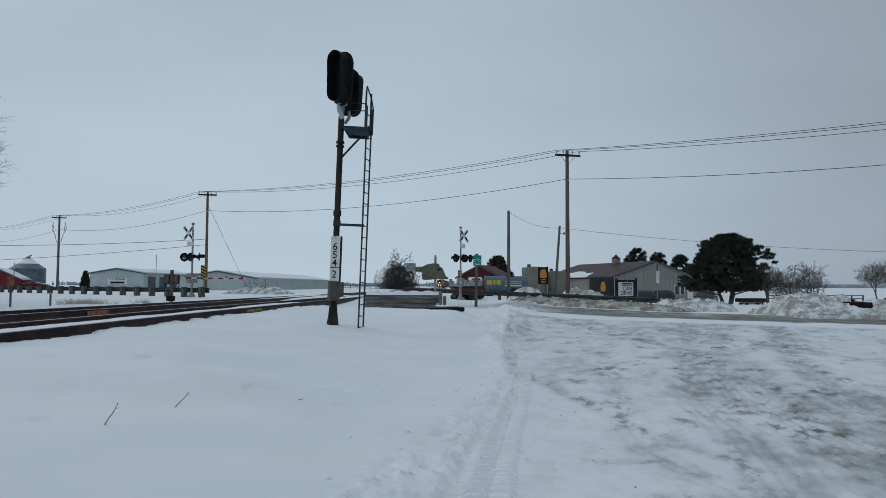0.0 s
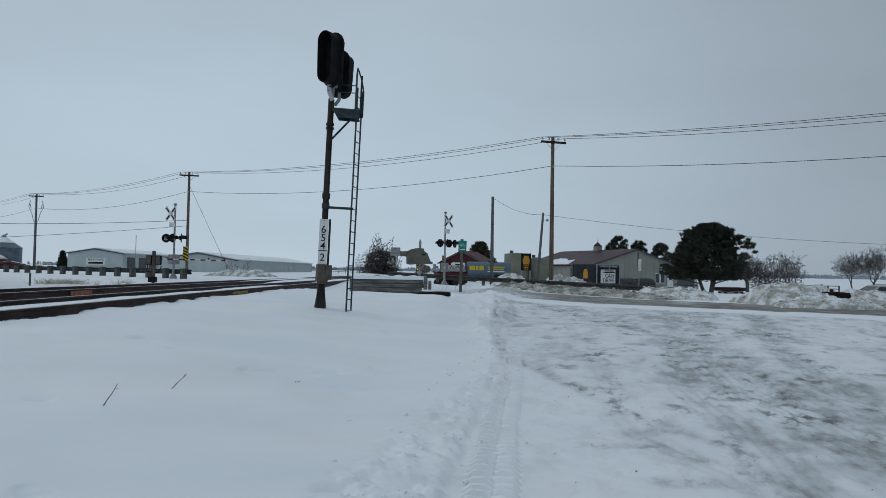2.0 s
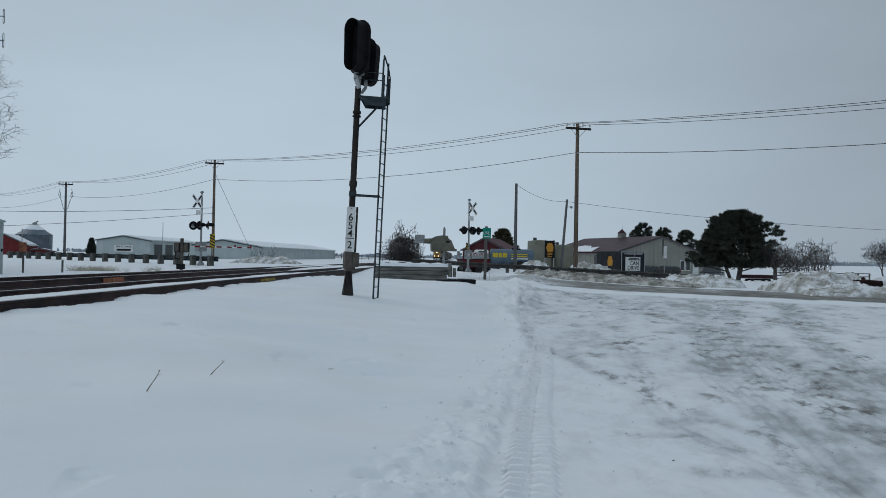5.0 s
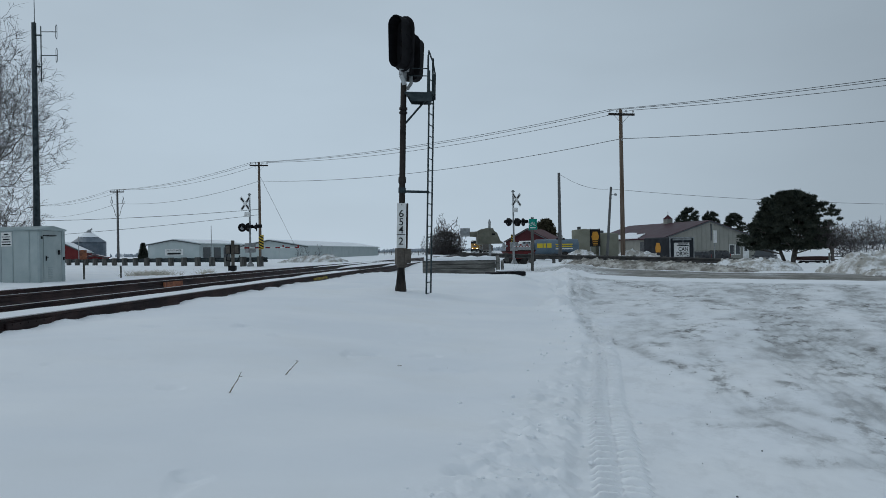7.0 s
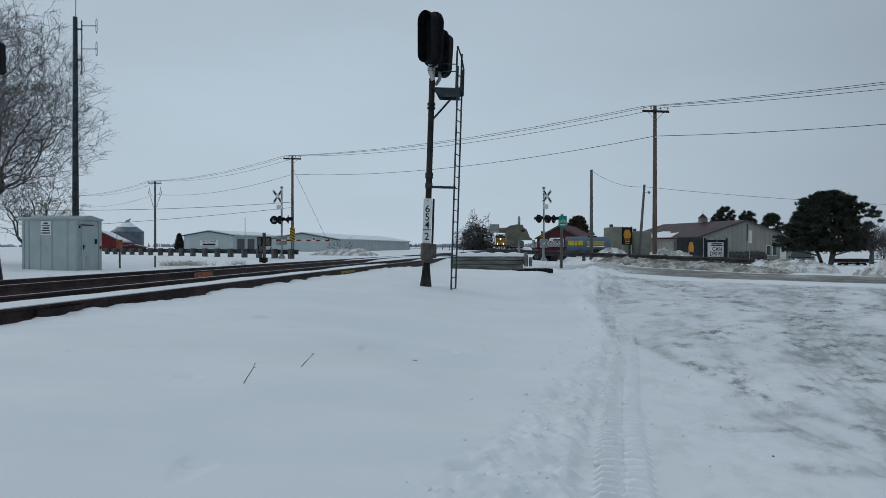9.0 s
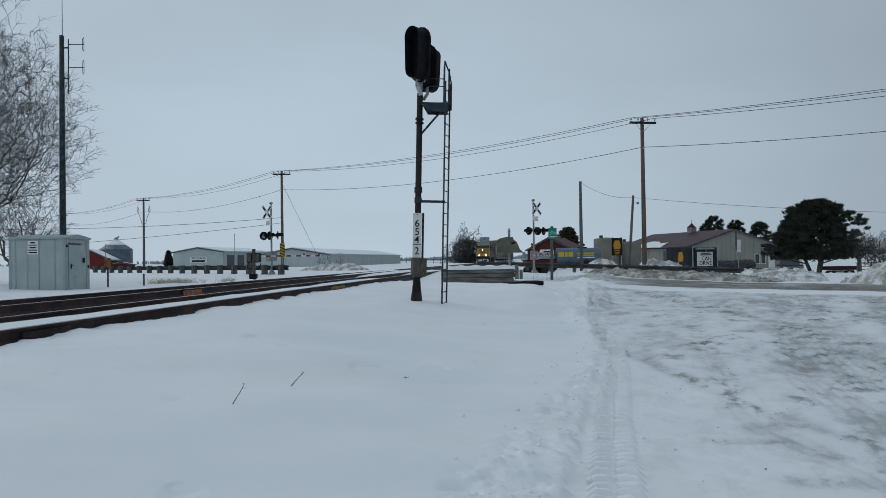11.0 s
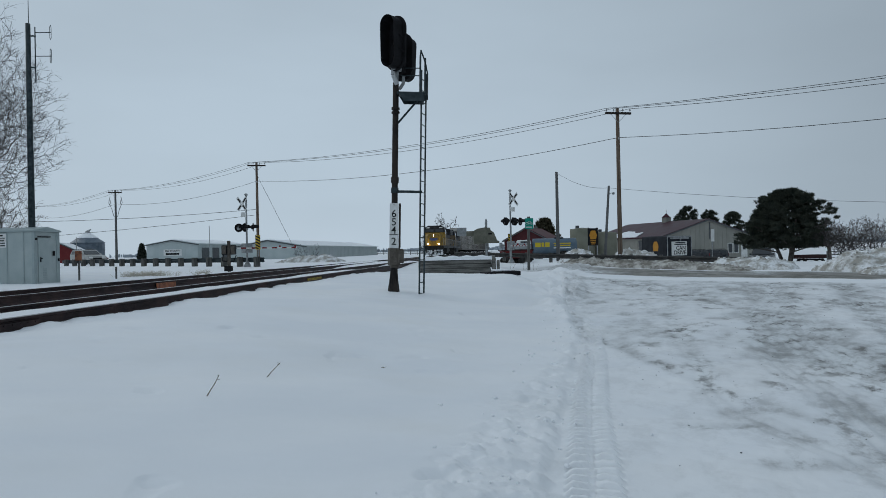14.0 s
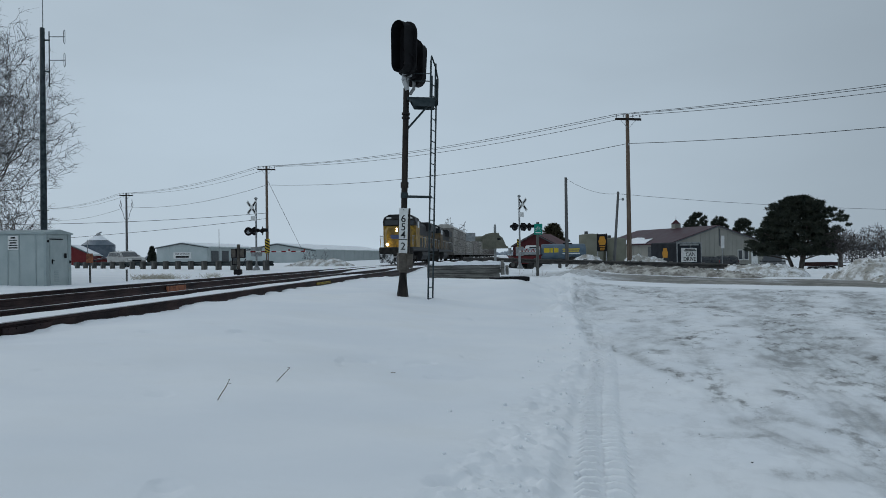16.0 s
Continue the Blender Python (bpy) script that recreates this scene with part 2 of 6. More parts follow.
# ---- mesh helpers ----
class MB:
    """Collects simple solids into one mesh."""

    def __init__(self):
        self.v, self.f = [], []

    def add(self, verts, faces):
        k = len(self.v)
        self.v += [tuple(p) for p in verts]
        self.f += [tuple(i + k for i in f) for f in faces]
        return self

    def box(self, c, s, rz=0.0, ch=0.0, m=None):
        hx, hy, hz = s[0] / 2, s[1] / 2, s[2] / 2
        ca, sa = math.cos(radians(rz)), math.sin(radians(rz))
        ch = min(ch, hx * 0.8, hy * 0.8, hz * 0.8)
        if ch <= 0:
            p = [(x, y, z) for z in (-hz, hz) for y in (-hy, hy) for x in (-hx, hx)]
            f = [(0, 2, 3, 1), (4, 5, 7, 6), (0, 1, 5, 4), (2, 6, 7, 3), (0, 4, 6, 2), (1, 3, 7, 5)]
        else:
            p, f, idx = [], [], {}
            for sx in (-1, 1):
                for sy in (-1, 1):
                    for sz in (-1, 1):
                        for a in range(3):
                            q = [sx * (hx - ch), sy * (hy - ch), sz * (hz - ch)]
                            q[a] = (sx * hx, sy * hy, sz * hz)[a]
                            idx[sx, sy, sz, a] = len(p)
                            p.append(tuple(q))
            cyc = ((-1, -1), (1, -1), (1, 1), (-1, 1))
            for a in range(3):
                b, c2 = (a + 1) % 3, (a + 2) % 3
                for sg in (-1, 1):
                    loop = []
                    for sb, sc in cyc:
                        k = [0, 0, 0]
                        k[a], k[b], k[c2] = sg, sb, sc
                        loop.append(idx[k[0], k[1], k[2], a])
                    f.append(tuple(loop if sg > 0 else loop[::-1]))
                for sb in (-1, 1):
                    for sc in (-1, 1):
                        k0, k1 = [0, 0, 0], [0, 0, 0]
                        k0[a], k1[a] = -1, 1
                        k0[b] = k1[b] = sb
                        k0[c2] = k1[c2] = sc
                        quad = (idx[(*k0, b)], idx[(*k1, b)], idx[(*k1, c2)], idx[(*k0, c2)])
                        f.append(quad if sb * sc < 0 else quad[::-1])
            for sx in (-1, 1):
                for sy in (-1, 1):
                    for sz in (-1, 1):
                        tri = tuple(idx[sx, sy, sz, a] for a in range(3))
                        f.append(tri if sx * sy * sz > 0 else tri[::-1])
        p = [(x * ca - y * sa + c[0], x * sa + y * ca + c[1], z + c[2]) for x, y, z in p]
        if m is not None:
            p = [tuple(m @ Vector(q)) for q in p]
        return self.add(p, f)

    def tube(self, p0, p1, r0, r1=None, seg=8, caps=True):
        r1 = r0 if r1 is None else r1
        p0, p1 = Vector(p0), Vector(p1)
        ax = (p1 - p0).normalized()
        a = ax.orthogonal().normalized()
        b = ax.cross(a)
        ring = [(math.cos(2 * math.pi * i / seg), math.sin(2 * math.pi * i / seg)) for i in range(seg)]
        v = [p0 + (a * c + b * s) * r0 for c, s in ring] + [p1 + (a * c + b * s) * r1 for c, s in ring]
        f = [(i, (i + 1) % seg, seg + (i + 1) % seg, seg + i) for i in range(seg)]
        if caps:
            f += [tuple(range(seg))[::-1], tuple(range(seg, 2 * seg))]
        return self.add(v, f)

    def path(self, pts, r, seg=6):
        for a, b in zip(pts, pts[1:]):
            self.tube(a, b, r, r, seg)
        return self

    def prism(self, poly, a, b, m=None):
        """A polygon in x and z drawn out from y = a to y = b."""
        k = len(poly)
        v = [(x, a, z) for x, z in poly] + [(x, b, z) for x, z in poly]
        area = sum(poly[i][0] * poly[(i + 1) % k][1] - poly[(i + 1) % k][0] * poly[i][1] for i in range(k))
        f = [tuple(range(k)), tuple(range(k, 2 * k))[::-1]]
        f += [((i + 1) % k, i, k + i, k + (i + 1) % k) for i in range(k)]
        if area < 0:
            f = [q[::-1] for q in f]
        if m is not None:
            v = [tuple(m @ Vector(q)) for q in v]
        return self.add(v, f)

    def lathe(self, prof, seg=16, c=(0, 0, 0)):
        """A profile of (radius, z) turned about z."""
        v, f = [], []
        for r, z in prof:
            v += [(c[0] + r * math.cos(2 * math.pi * i / seg), c[1] + r * math.sin(2 * math.pi * i / seg), c[2] + z) for i in range(seg)]
        for j in range(len(prof) - 1):
            f += [(j * seg + i, j * seg + (i + 1) % seg, (j + 1) * seg + (i + 1) % seg, (j + 1) * seg + i) for i in range(seg)]
        f += [tuple(range(seg))[::-1], tuple(range((len(prof) - 1) * seg, len(prof) * seg))]
        return self.add(v, f)

    def mesh(self, name, mat, smooth=False):
        me = bpy.data.meshes.new(name)
        me.from_pydata(self.v, [], self.f)
        me.materials.append(mat)
        if smooth:
            me.polygons.foreach_set("use_smooth", [True] * len(me.polygons))
        me.update()
        return me


def part(name, mb, mat, parent=None, label="", m=None, smooth=False):
    ob = new(name, mb.mesh(name, mat, smooth) if isinstance(mb, MB) else mb)
    if parent is not None:
        ob.parent = parent
    if m is not None:
        ob.matrix_basis = m
    return tagged(ob, label)


def thing(name, m, label, category, group="", kind=""):
    ob = new(name)
    ob.empty_display_size = 0.3
    ob.matrix_basis = m
    return tagged(ob, label, category, group, kind)


def lettering(text, size, mat, name, parent, m, label="", depth=0.002, bold=0.012):
    cu = bpy.data.curves.new("letters", "FONT")
    cu.body, cu.size, cu.extrude, cu.align_x, cu.align_y = text, size, depth, "CENTER", "CENTER"
    cu.offset = bold * size
    tmp = new("letters", cu)
    me = bpy.data.meshes.new_from_object(tmp.evaluated_get(bpy.context.evaluated_depsgraph_get()))
    bpy.data.objects.remove(tmp)
    bpy.data.curves.remove(cu)
    me.materials.clear()
    me.materials.append(mat)
    return part(name, me, None, parent, label, m)


# ---- plan: the railway runs at 7.9 degrees, the road crosses it from the right to the far left ----
TH = radians(7.9)
TU, TN = Vector((math.sin(TH), math.cos(TH))), Vector((-math.cos(TH), math.sin(TH)))
RC, RD, RE = Vector((-6.0, 52.8)), Vector((0.722, -0.692)), Vector((0.692, 0.722))
TRACK_A, TRACK_B = 7.16, 10.82


def track_point(along, off):
    return TU * along + TN * off


def road_point(s, q):
    return RC + RD * s + RE * q


def rail_z(along):
    return 1.0 - 0.0025 * np.clip(along - 20, 0, 400)


def step(x, a, b):
    t = np.clip((x - a) / (b - a), 0, 1)
    return t * t * (3 - 2 * t)


def vnoise(x, y, seed=0):
    xi, yi = np.floor(x).astype(np.int64), np.floor(y).astype(np.int64)
    xf, yf = x - xi, y - yi
    xf, yf = xf * xf * (3 - 2 * xf), yf * yf * (3 - 2 * yf)

    def hsh(a, b):
        h = (a * 374761393 + b * 668265263 + seed * 974711) & 0x7FFFFFFF
        h = ((h ^ (h >> 13)) * 1274126177) & 0x7FFFFFFF
        return ((h ^ (h >> 16)) & 0xFFFF) / 65535.0

    a = hsh(xi, yi) * (1 - xf) + hsh(xi + 1, yi) * xf
    b = hsh(xi, yi + 1) * (1 - xf) + hsh(xi + 1, yi + 1) * xf
    return a * (1 - yf) + b * yf


def fbm(x, y, octaves=4, seed=0):
    s, a, t = 0, 1.0, 0
    for k in range(octaves):
        s, t = s + a * vnoise(x * 2 ** k, y * 2 ** k, seed + k), t + a
        a *= 0.5
    return s / t


def drive_edge(along):
    """How far left of the camera's line the packed drive reaches."""
    return np.interp(along, [0, 5, 6.5, 8.4, 11.3, 14, 21, 35, 48], [0.5, 0.15, -0.02, -0.23, -0.64, -0.95, -1.3, -2.5, -4.6])


def lay(x, y):
    """Height of the snow and its wear layers: packed, grit, bare."""
    along, off = x * TU.x + y * TU.y, x * TN.x + y * TN.y
    s = (x - RC.x) * RD.x + (y - RC.y) * RD.y
    q = (x - RC.x) * RE.x + (y - RC.y) * RE.y
    dist = np.hypot(x, y)
    z = 0.12 + 0.71 * step(off, -1.8, 6.5)
    z = z - 0.10 * step(off, 13, 16) - 0.0025 * np.clip(along - 20, 0, 400) * step(off, 2, 6) * (1 - step(off, 13, 30))
    z = z + (0.25 * step(q, 5, 14) - 0.8 * step(q, 14, 22) * step(x, 22, 29)) * (1 - step(off, -2, 4))
    z_road = np.interp(s, [-60, -25, -8, -3, 7, 11.6, 27, 60], [0.95, 0.93, 0.91, 0.90, 0.885, 0.70, 0.30, 0.30])
    w_road = 1 - step(np.abs(q), 6.2, 13)
    z = z + (z_road - z) * w_road
    z = z * (1 - step(dist, 180, 420))
    # snow lies high inside the near track, low between the tracks
    rail_w = (1 - w_road) * (1 - step(dist, 120, 200))
    zr = rail_z(along)
    inside_a = step(off, 6.47, 6.58) * (1 - step(off, 7.74, 7.86))
    between = step(off, 7.98, 8.25) * (1 - step(off, 11.42, 11.54))
    heap = fbm(along * 0.5, off * 2.0, 3, 17)
    z = z + inside_a * rail_w * (zr - 0.075 + (heap - 0.5) * 0.09 - z)
    z = z + between * rail_w * (zr - 0.33 + 0.16 * step(heap, 0.55, 0.8) - z)
    thrown = 0.3 * step(off, 5.75, 6.2) * (1 - step(off, 6.36, 6.42)) + step(off, 8.0, 8.1) * (1 - step(off, 8.3, 8.7)) + step(off, 11.6, 11.65) * (1 - step(off, 12.0, 12.5))
    z = z + thrown * rail_w * (np.maximum(fbm(along * 1.6, off * 3, 4, 19) - 0.42, 0) * 0.55)
    # the bank widens towards the road's embankment
    rise = step(along, 19, 27) * (1 - step(along, 44, 52)) * step(off - drive_edge(along), 0.1, 2.0) * (1 - step(off, 4.5, 6.0)) * (1 - w_road)
    z = z + rise * np.maximum(0.77 - z, 0)
    # soft drifts
    near = 1 - step(dist, 40, 120)
    free = (1 - w_road) * (1 - step(off, 5.2, 6.2) * (1 - step(off, 12, 13)))
    z = z + (fbm(x * 0.35, y * 0.35, 3, 5) - 0.5) * 0.16 * near * free
    edge = drive_edge(along)
    inside = edge - off
    drive = step(inside, -0.22, 0.22) * (1 - step(along, 46, 60)) * step(-(q + 5.5), -0.5, 0.8)
    wob = (fbm(x * 1.3, y * 1.3, 3, 9) - 0.5)
    drive = step(drive + wob * 0.5 * (drive > 0) * (drive < 1), 0.3, 0.7)
    road = (1 - step(np.abs(q - 0.4 + wob * 1.2), 2.9, 3.6)) * step(s, 15, 24) * (1 - step(dist, 120, 200))
    z = z - 0.028 * drive
    # windrow and trodden lumps beside the drive
    ridge = np.exp(-((off - edge - 0.1) / np.interp(along, [10, 18, 26, 45], [0.2, 0.35, 0.9, 1.5])) ** 2) * step(along, 11, 24) * (1 - step(along, 44, 52))
    lump = np.maximum(fbm(x * 4.5, y * 4.5, 3, 21) - 0.42, 0)
    z = z + ridge * (0.05 + 0.5 * lump + 0.45 * np.maximum(fbm(x * 1.6, y * 1.6, 3, 23) - 0.42, 0))
    wide = np.interp(along, [4, 6.3, 9, 11, 14], [1.0, 0.75, 0.45, 0.15, 0.0])
    trod = step(off - edge, -0.1, 0.05) * (1 - step(off - edge, wide * 0.7, wide + 0.12)) * (1 - step(along, 12, 15))
    clod = fbm(x * 7.5, y * 7.5, 4, 33)
    pits = np.maximum(0.36 - fbm(x * 2.3 + 7, y * 2.3, 2, 37), 0)
    z = z + trod * (np.maximum(clod - 0.5, 0) * 0.12 - np.maximum(0.42 - clod, 0) * 0.10 - pits * 0.28)
    dimple = np.maximum(fbm(x * 1.9 + 3, y * 1.9, 2, 71) - 0.80, 0) * (1 - drive) * near * free
    z = z - dimple * 0.35 + dimple * 0.5 * (fbm(x * 9, y * 9, 2, 73) - 0.4)
    # crust ripples on the open snow, rough ice on the drive
    z = z + (fbm(x * 1.1, y * 2.2, 4, 41) - 0.5) * 0.045 * (1 - drive) * near * free
    z = z + (fbm(x * 6, y * 6, 4, 51) - 0.5) * 0.028 * drive
    # tyre print along the drive's edge: two rows of lugs
    centre = np.interp(along, [4, 6.5, 8.4, 11.3, 14, 18], [-0.05, -0.32, -0.53, -0.94, -1.25, -1.7])
    across = off - centre
    band = (1 - step(np.abs(across), 0.14, 0.21)) * (1 - step(along, 14, 19))
    lug = 0.5 + 0.5 * np.sin((along + np.abs(across) * 0.3 + 0.07 * (across > 0) + 0.05 * fbm(x * 3, y * 3, 2, 55)) * 2 * math.pi / 0.15)
    rows = step(np.abs(across), 0.02, 0.06)
    deep = 0.55 + 0.9 * fbm(x * 1.7, y * 1.7, 2, 57)
    z = z + band * (0.018 + 0.085 * deep * (0.3 + 0.7 * rows) * (step(lug, 0.25, 0.75) - 0.72))
    # tracks of turning cars, worn to grey ice: a thin one bounds the clean snow, the broad ones sweep to the road
    first = np.interp(y, [5, 7.27, 8.2, 9.25, 10, 11.66, 13.64, 17.8, 26, 40], [4.0, 3.68, 3.59, 3.42, 3.34, 3.28, 3.15, 3.79, 5.67, 9.5])
    sweeps = (
        ((5, 7.36, 8.07, 9.3, 11.03, 13.61, 17.98, 27.1, 33.7, 42), (4.7, 5.31, 5.46, 5.66, 5.93, 6.9, 9.0, 13.5, 16.46, 20), 0.75, 0.9),
        ((5, 6.26, 7.25, 8.71, 10.57, 13.62, 18), (3.2, 3.55, 3.95, 4.47, 4.96, 6.33, 8.4), 0.34, 0.8),
        ((7, 9.24, 10.03, 12.82, 15.49, 27.46, 36), (6.4, 6.92, 7.05, 8.31, 9.67, 16.48, 21), 0.36, 0.95),
        ((8, 9.43, 11.1, 12.88, 17.89, 26), (3.1, 3.4, 3.99, 4.5, 6.25, 9.4), 0.22, 0.5),
        ((6, 9, 13, 20, 32), (8.2, 9.5, 12.0, 17.5, 24), 0.5, 0.6),
    )
    rut = np.interp(y, [7, 12, 15], [0.85, 0.8, 0.35]) * np.exp(-((x - first) / np.interp(y, [7, 12, 25], [0.12, 0.16, 0.5])) ** 2) * (1 - step(-y, -7.6, -6.8))
    groove = np.zeros_like(x)
    for ys, xs, wd, amount in sweeps:
        d = (x - np.interp(y, ys, xs)) / wd
        rut = np.maximum(rut, amount * np.exp(-np.abs(d) ** 2.6))
        groove = np.maximum(groove, amount * np.exp(-np.abs(d) ** 2) * (0.5 + 0.5 * np.sin(d * wd * 2 * math.pi / 0.16)))
    for px, py, wx, wy in ((3.35, 8.1, 0.42, 0.2), (2.75, 7.45, 0.34, 0.13), (2.95, 6.2, 0.45, 0.17), (4.9, 6.6, 0.6, 0.3)):
        rut = np.maximum(rut, np.exp(-((x - px) / wx) ** 2 - ((y - py) / wy) ** 2))
    rut = rut * drive
    z = z - 0.016 * rut - 0.022 * groove * drive
    sx, sy = x * 0.913 - y * 0.407, x * 0.407 + y * 0.913
    big = fbm(sx * 0.9, sy * 0.38, 5, 61)
    fine = fbm(sx * 2.6, sy * 1.3, 4, 63)
    beyond = step(x - first, 0.0, 0.6) * drive
    far = beyond * step(y, 15, 24)
    packed = drive * np.clip(0.06 + rut * (0.42 + 0.7 * step(big, 0.34, 0.56)) + beyond * (0.12 + 0.55 * step(big * 0.6 + fine * 0.4, 0.47, 0.62)) + 0.2 * far, 0, 1)
    packed = packed * (1 - 0.7 * band) + 0.15 * trod * clod
    grit = drive * np.clip(rut * (0.3 + 0.7 * step(fine, 0.42, 0.60)) + beyond * 0.55 * step(fine, 0.56, 0.70) + 0.10, 0, 1) * (1 - band)
    bare = road * step(fbm(x * 0.25, y * 0.25, 3, 91), 0.18, 0.42)
    packed = np.maximum(packed, road * 0.9)
    grit = np.maximum(grit, road * 0.8)
    return z, packed, grit, bare


def ground_at(x, y):
    return float(lay(np.array([float(x)]), np.array([float(y)]))[0][0])


def build_ground():
    inner = np.arange(-41, 41.01, 0.17)
    outer = np.arange(41 + 3, 360 - 41 - 1, 3.0)
    ang = np.radians(np.concatenate([inner, outer]))
    rad = [0.3 * 1.035 ** k for k in range(69)]
    r = 3.2
    while r < 3200:
        rad.append(r)
        r *= 1.0038 if r < 13 else 1.0085 if r < 40 else 1.02 if r < 200 else 1.08
    rad = np.array(rad)
    rr, aa = np.meshgrid(rad, ang, indexing="ij")
    x, y = rr * np.sin(aa) - 0.2, rr * np.cos(aa) + 1.2
    z, packed, grit, bare = lay(x.ravel(), y.ravel())
    k, n = len(ang), len(rad)
    co = np.stack([x.ravel(), y.ravel(), z], 1)
    centre = np.array([[-0.2, 1.2, z[:k].mean()]])
    co = np.concatenate([co, centre])
    i = np.arange(n - 1)[:, None] * k
    j = np.arange(k)[None, :]
    j2 = (j + 1) % k
    quads = np.stack([i + j, i + k + j, i + k + j2, i + j2], -1).reshape(-1, 4)[:, ::-1]
    tris = np.stack([np.full(k, n * k), np.arange(k), (np.arange(k) + 1) % k], 1)[:, ::-1]
    me = bpy.data.meshes.new("ground")
    me.vertices.add(len(co))
    me.vertices.foreach_set("co", co.ravel())
    loops = np.concatenate([quads.ravel(), tris.ravel()])
    me.loops.add(len(loops))
    me.loops.foreach_set("vertex_index", loops)
    me.polygons.add(len(quads) + len(tris))
    starts = np.concatenate([np.arange(len(quads)) * 4, len(quads) * 4 + np.arange(len(tris)) * 3])
    me.polygons.foreach_set("loop_start", starts)
    me.polygons.foreach_set("use_smooth", np.ones(len(starts), bool))
    for name, val in (("packed", packed), ("grit", grit), ("bare", bare)):
        at = me.attributes.new(name, "FLOAT", "POINT")
        at.data.foreach_set("value", np.append(val, val[0]).astype(np.float32))
    me.update(calc_edges=True)
    me.validate()
    me.materials.append(M_GROUND)
    if me.polygons[0].normal.z < 0:
        me.flip_normals()
    return tagged(new("ground", me), "snow-covered ground with a packed icy drive and a bare road", "ground", kind="structure")


build_ground()


# ---- railway ----
def build_track(off):
    """A track: two rails with joint bars, mostly sunk in snow; returns its Empty."""
    p = track_point(0, off)
    tr = thing("railway_track", pose(p.x, p.y, 0, 0, 0, -7.9), "rusty steel railway track half sunk in snow", "track", "railway tracks", "structure")
    prof = [(-0.09, -0.36), (0.09, -0.36), (0.09, -0.17), (0.07, -0.155), (0.02, -0.135), (0.0095, -0.12), (0.0095, -0.05), (0.034, -0.037), (0.036, -0.006), (-0.036, -0.006), (-0.034, -0.037), (-0.0095, -0.05), (-0.0095, -0.12), (-0.02, -0.135), (-0.07, -0.155), (-0.09, -0.17)]
    cap = [(-0.036, -0.006), (0.036, -0.006), (0.03, 0.0), (-0.03, 0.0)]
    cuts = [-60, 20, 60, 110, 200, 420, 900]
    for sx in (-0.7525, 0.7525):
        rail, head = MB(), MB()
        for a, b in zip(cuts, cuts[1:]):
            za, zb = float(rail_z(a)), float(rail_z(b))
            for mb, pr in ((rail, prof), (head, cap)):
                k = len(pr)
                v = [(sx + x, a, z + za) for x, z in pr] + [(sx + x, b, z + zb) for x, z in pr]
                mb.add(v, [(i, (i + 1) % k, k + (i + 1) % k, k + i) for i in range(k)])
        r = part("rail", rail, M_RAIL, tr)
        part("rail_head", head, M_RAILTOP, r, "worn shiny rail head")
    return tr


def joint_bar(track, sx, along, mat, label, length=0.9):
    tall = 0.20 if mat is M_RUSTORANGE else 0.085
    mb = MB().box((sx + (0.08 if tall > 0.1 else 0.026), along, rail_z(along) - 0.085 - tall * 0.3), (0.05, length, tall), 0, 0.008)
    for i in range(6):
        mb.tube((sx + 0.03, along - length * 0.4 + i * length * 0.16, rail_z(along) - 0.085), (sx + 0.062, along - length * 0.4 + i * length * 0.16, rail_z(along) - 0.085), 0.011, 0.011, 6)
    part("joint_bar", mb, mat, track, label)


track_near, track_far = build_track(TRACK_A), build_track(TRACK_B)
joint_bar(track_near, 0.7525, 9.4, M_RAIL, "dark bolted joint bar")
joint_bar(track_near, 0.7525, 23.2, M_YELLOWBAR, "yellow-painted joint bar", 1.6)
joint_bar(track_far, 0.7525, 20.5, M_RUSTORANGE, "orange rusted joint bar", 1.1)


# ---- block signal beside the track ----
M_LENS = glass("dark_lens", (0.03, 0.025, 0.025))
M_PALEPIPE = surf("pale_grey_pipe", (0.36, 0.37, 0.38), (0.48, 0.49, 0.49), 5, 0.5, 0, 0.1, 40)


def oblong(w, h, y0, y1, seg=8):
    """An upright plate with round ends, as a prism."""
    r = w / 2
    pts = [(r * math.cos(math.pi * i / seg), h / 2 - r + r * math.sin(math.pi * i / seg)) for i in range(seg + 1)]
    pts += [(-r * math.cos(math.pi * i / seg), -h / 2 + r - r * math.sin(math.pi * i / seg)) for i in range(seg + 1)]
    return MB().prism(pts, y0, y1)


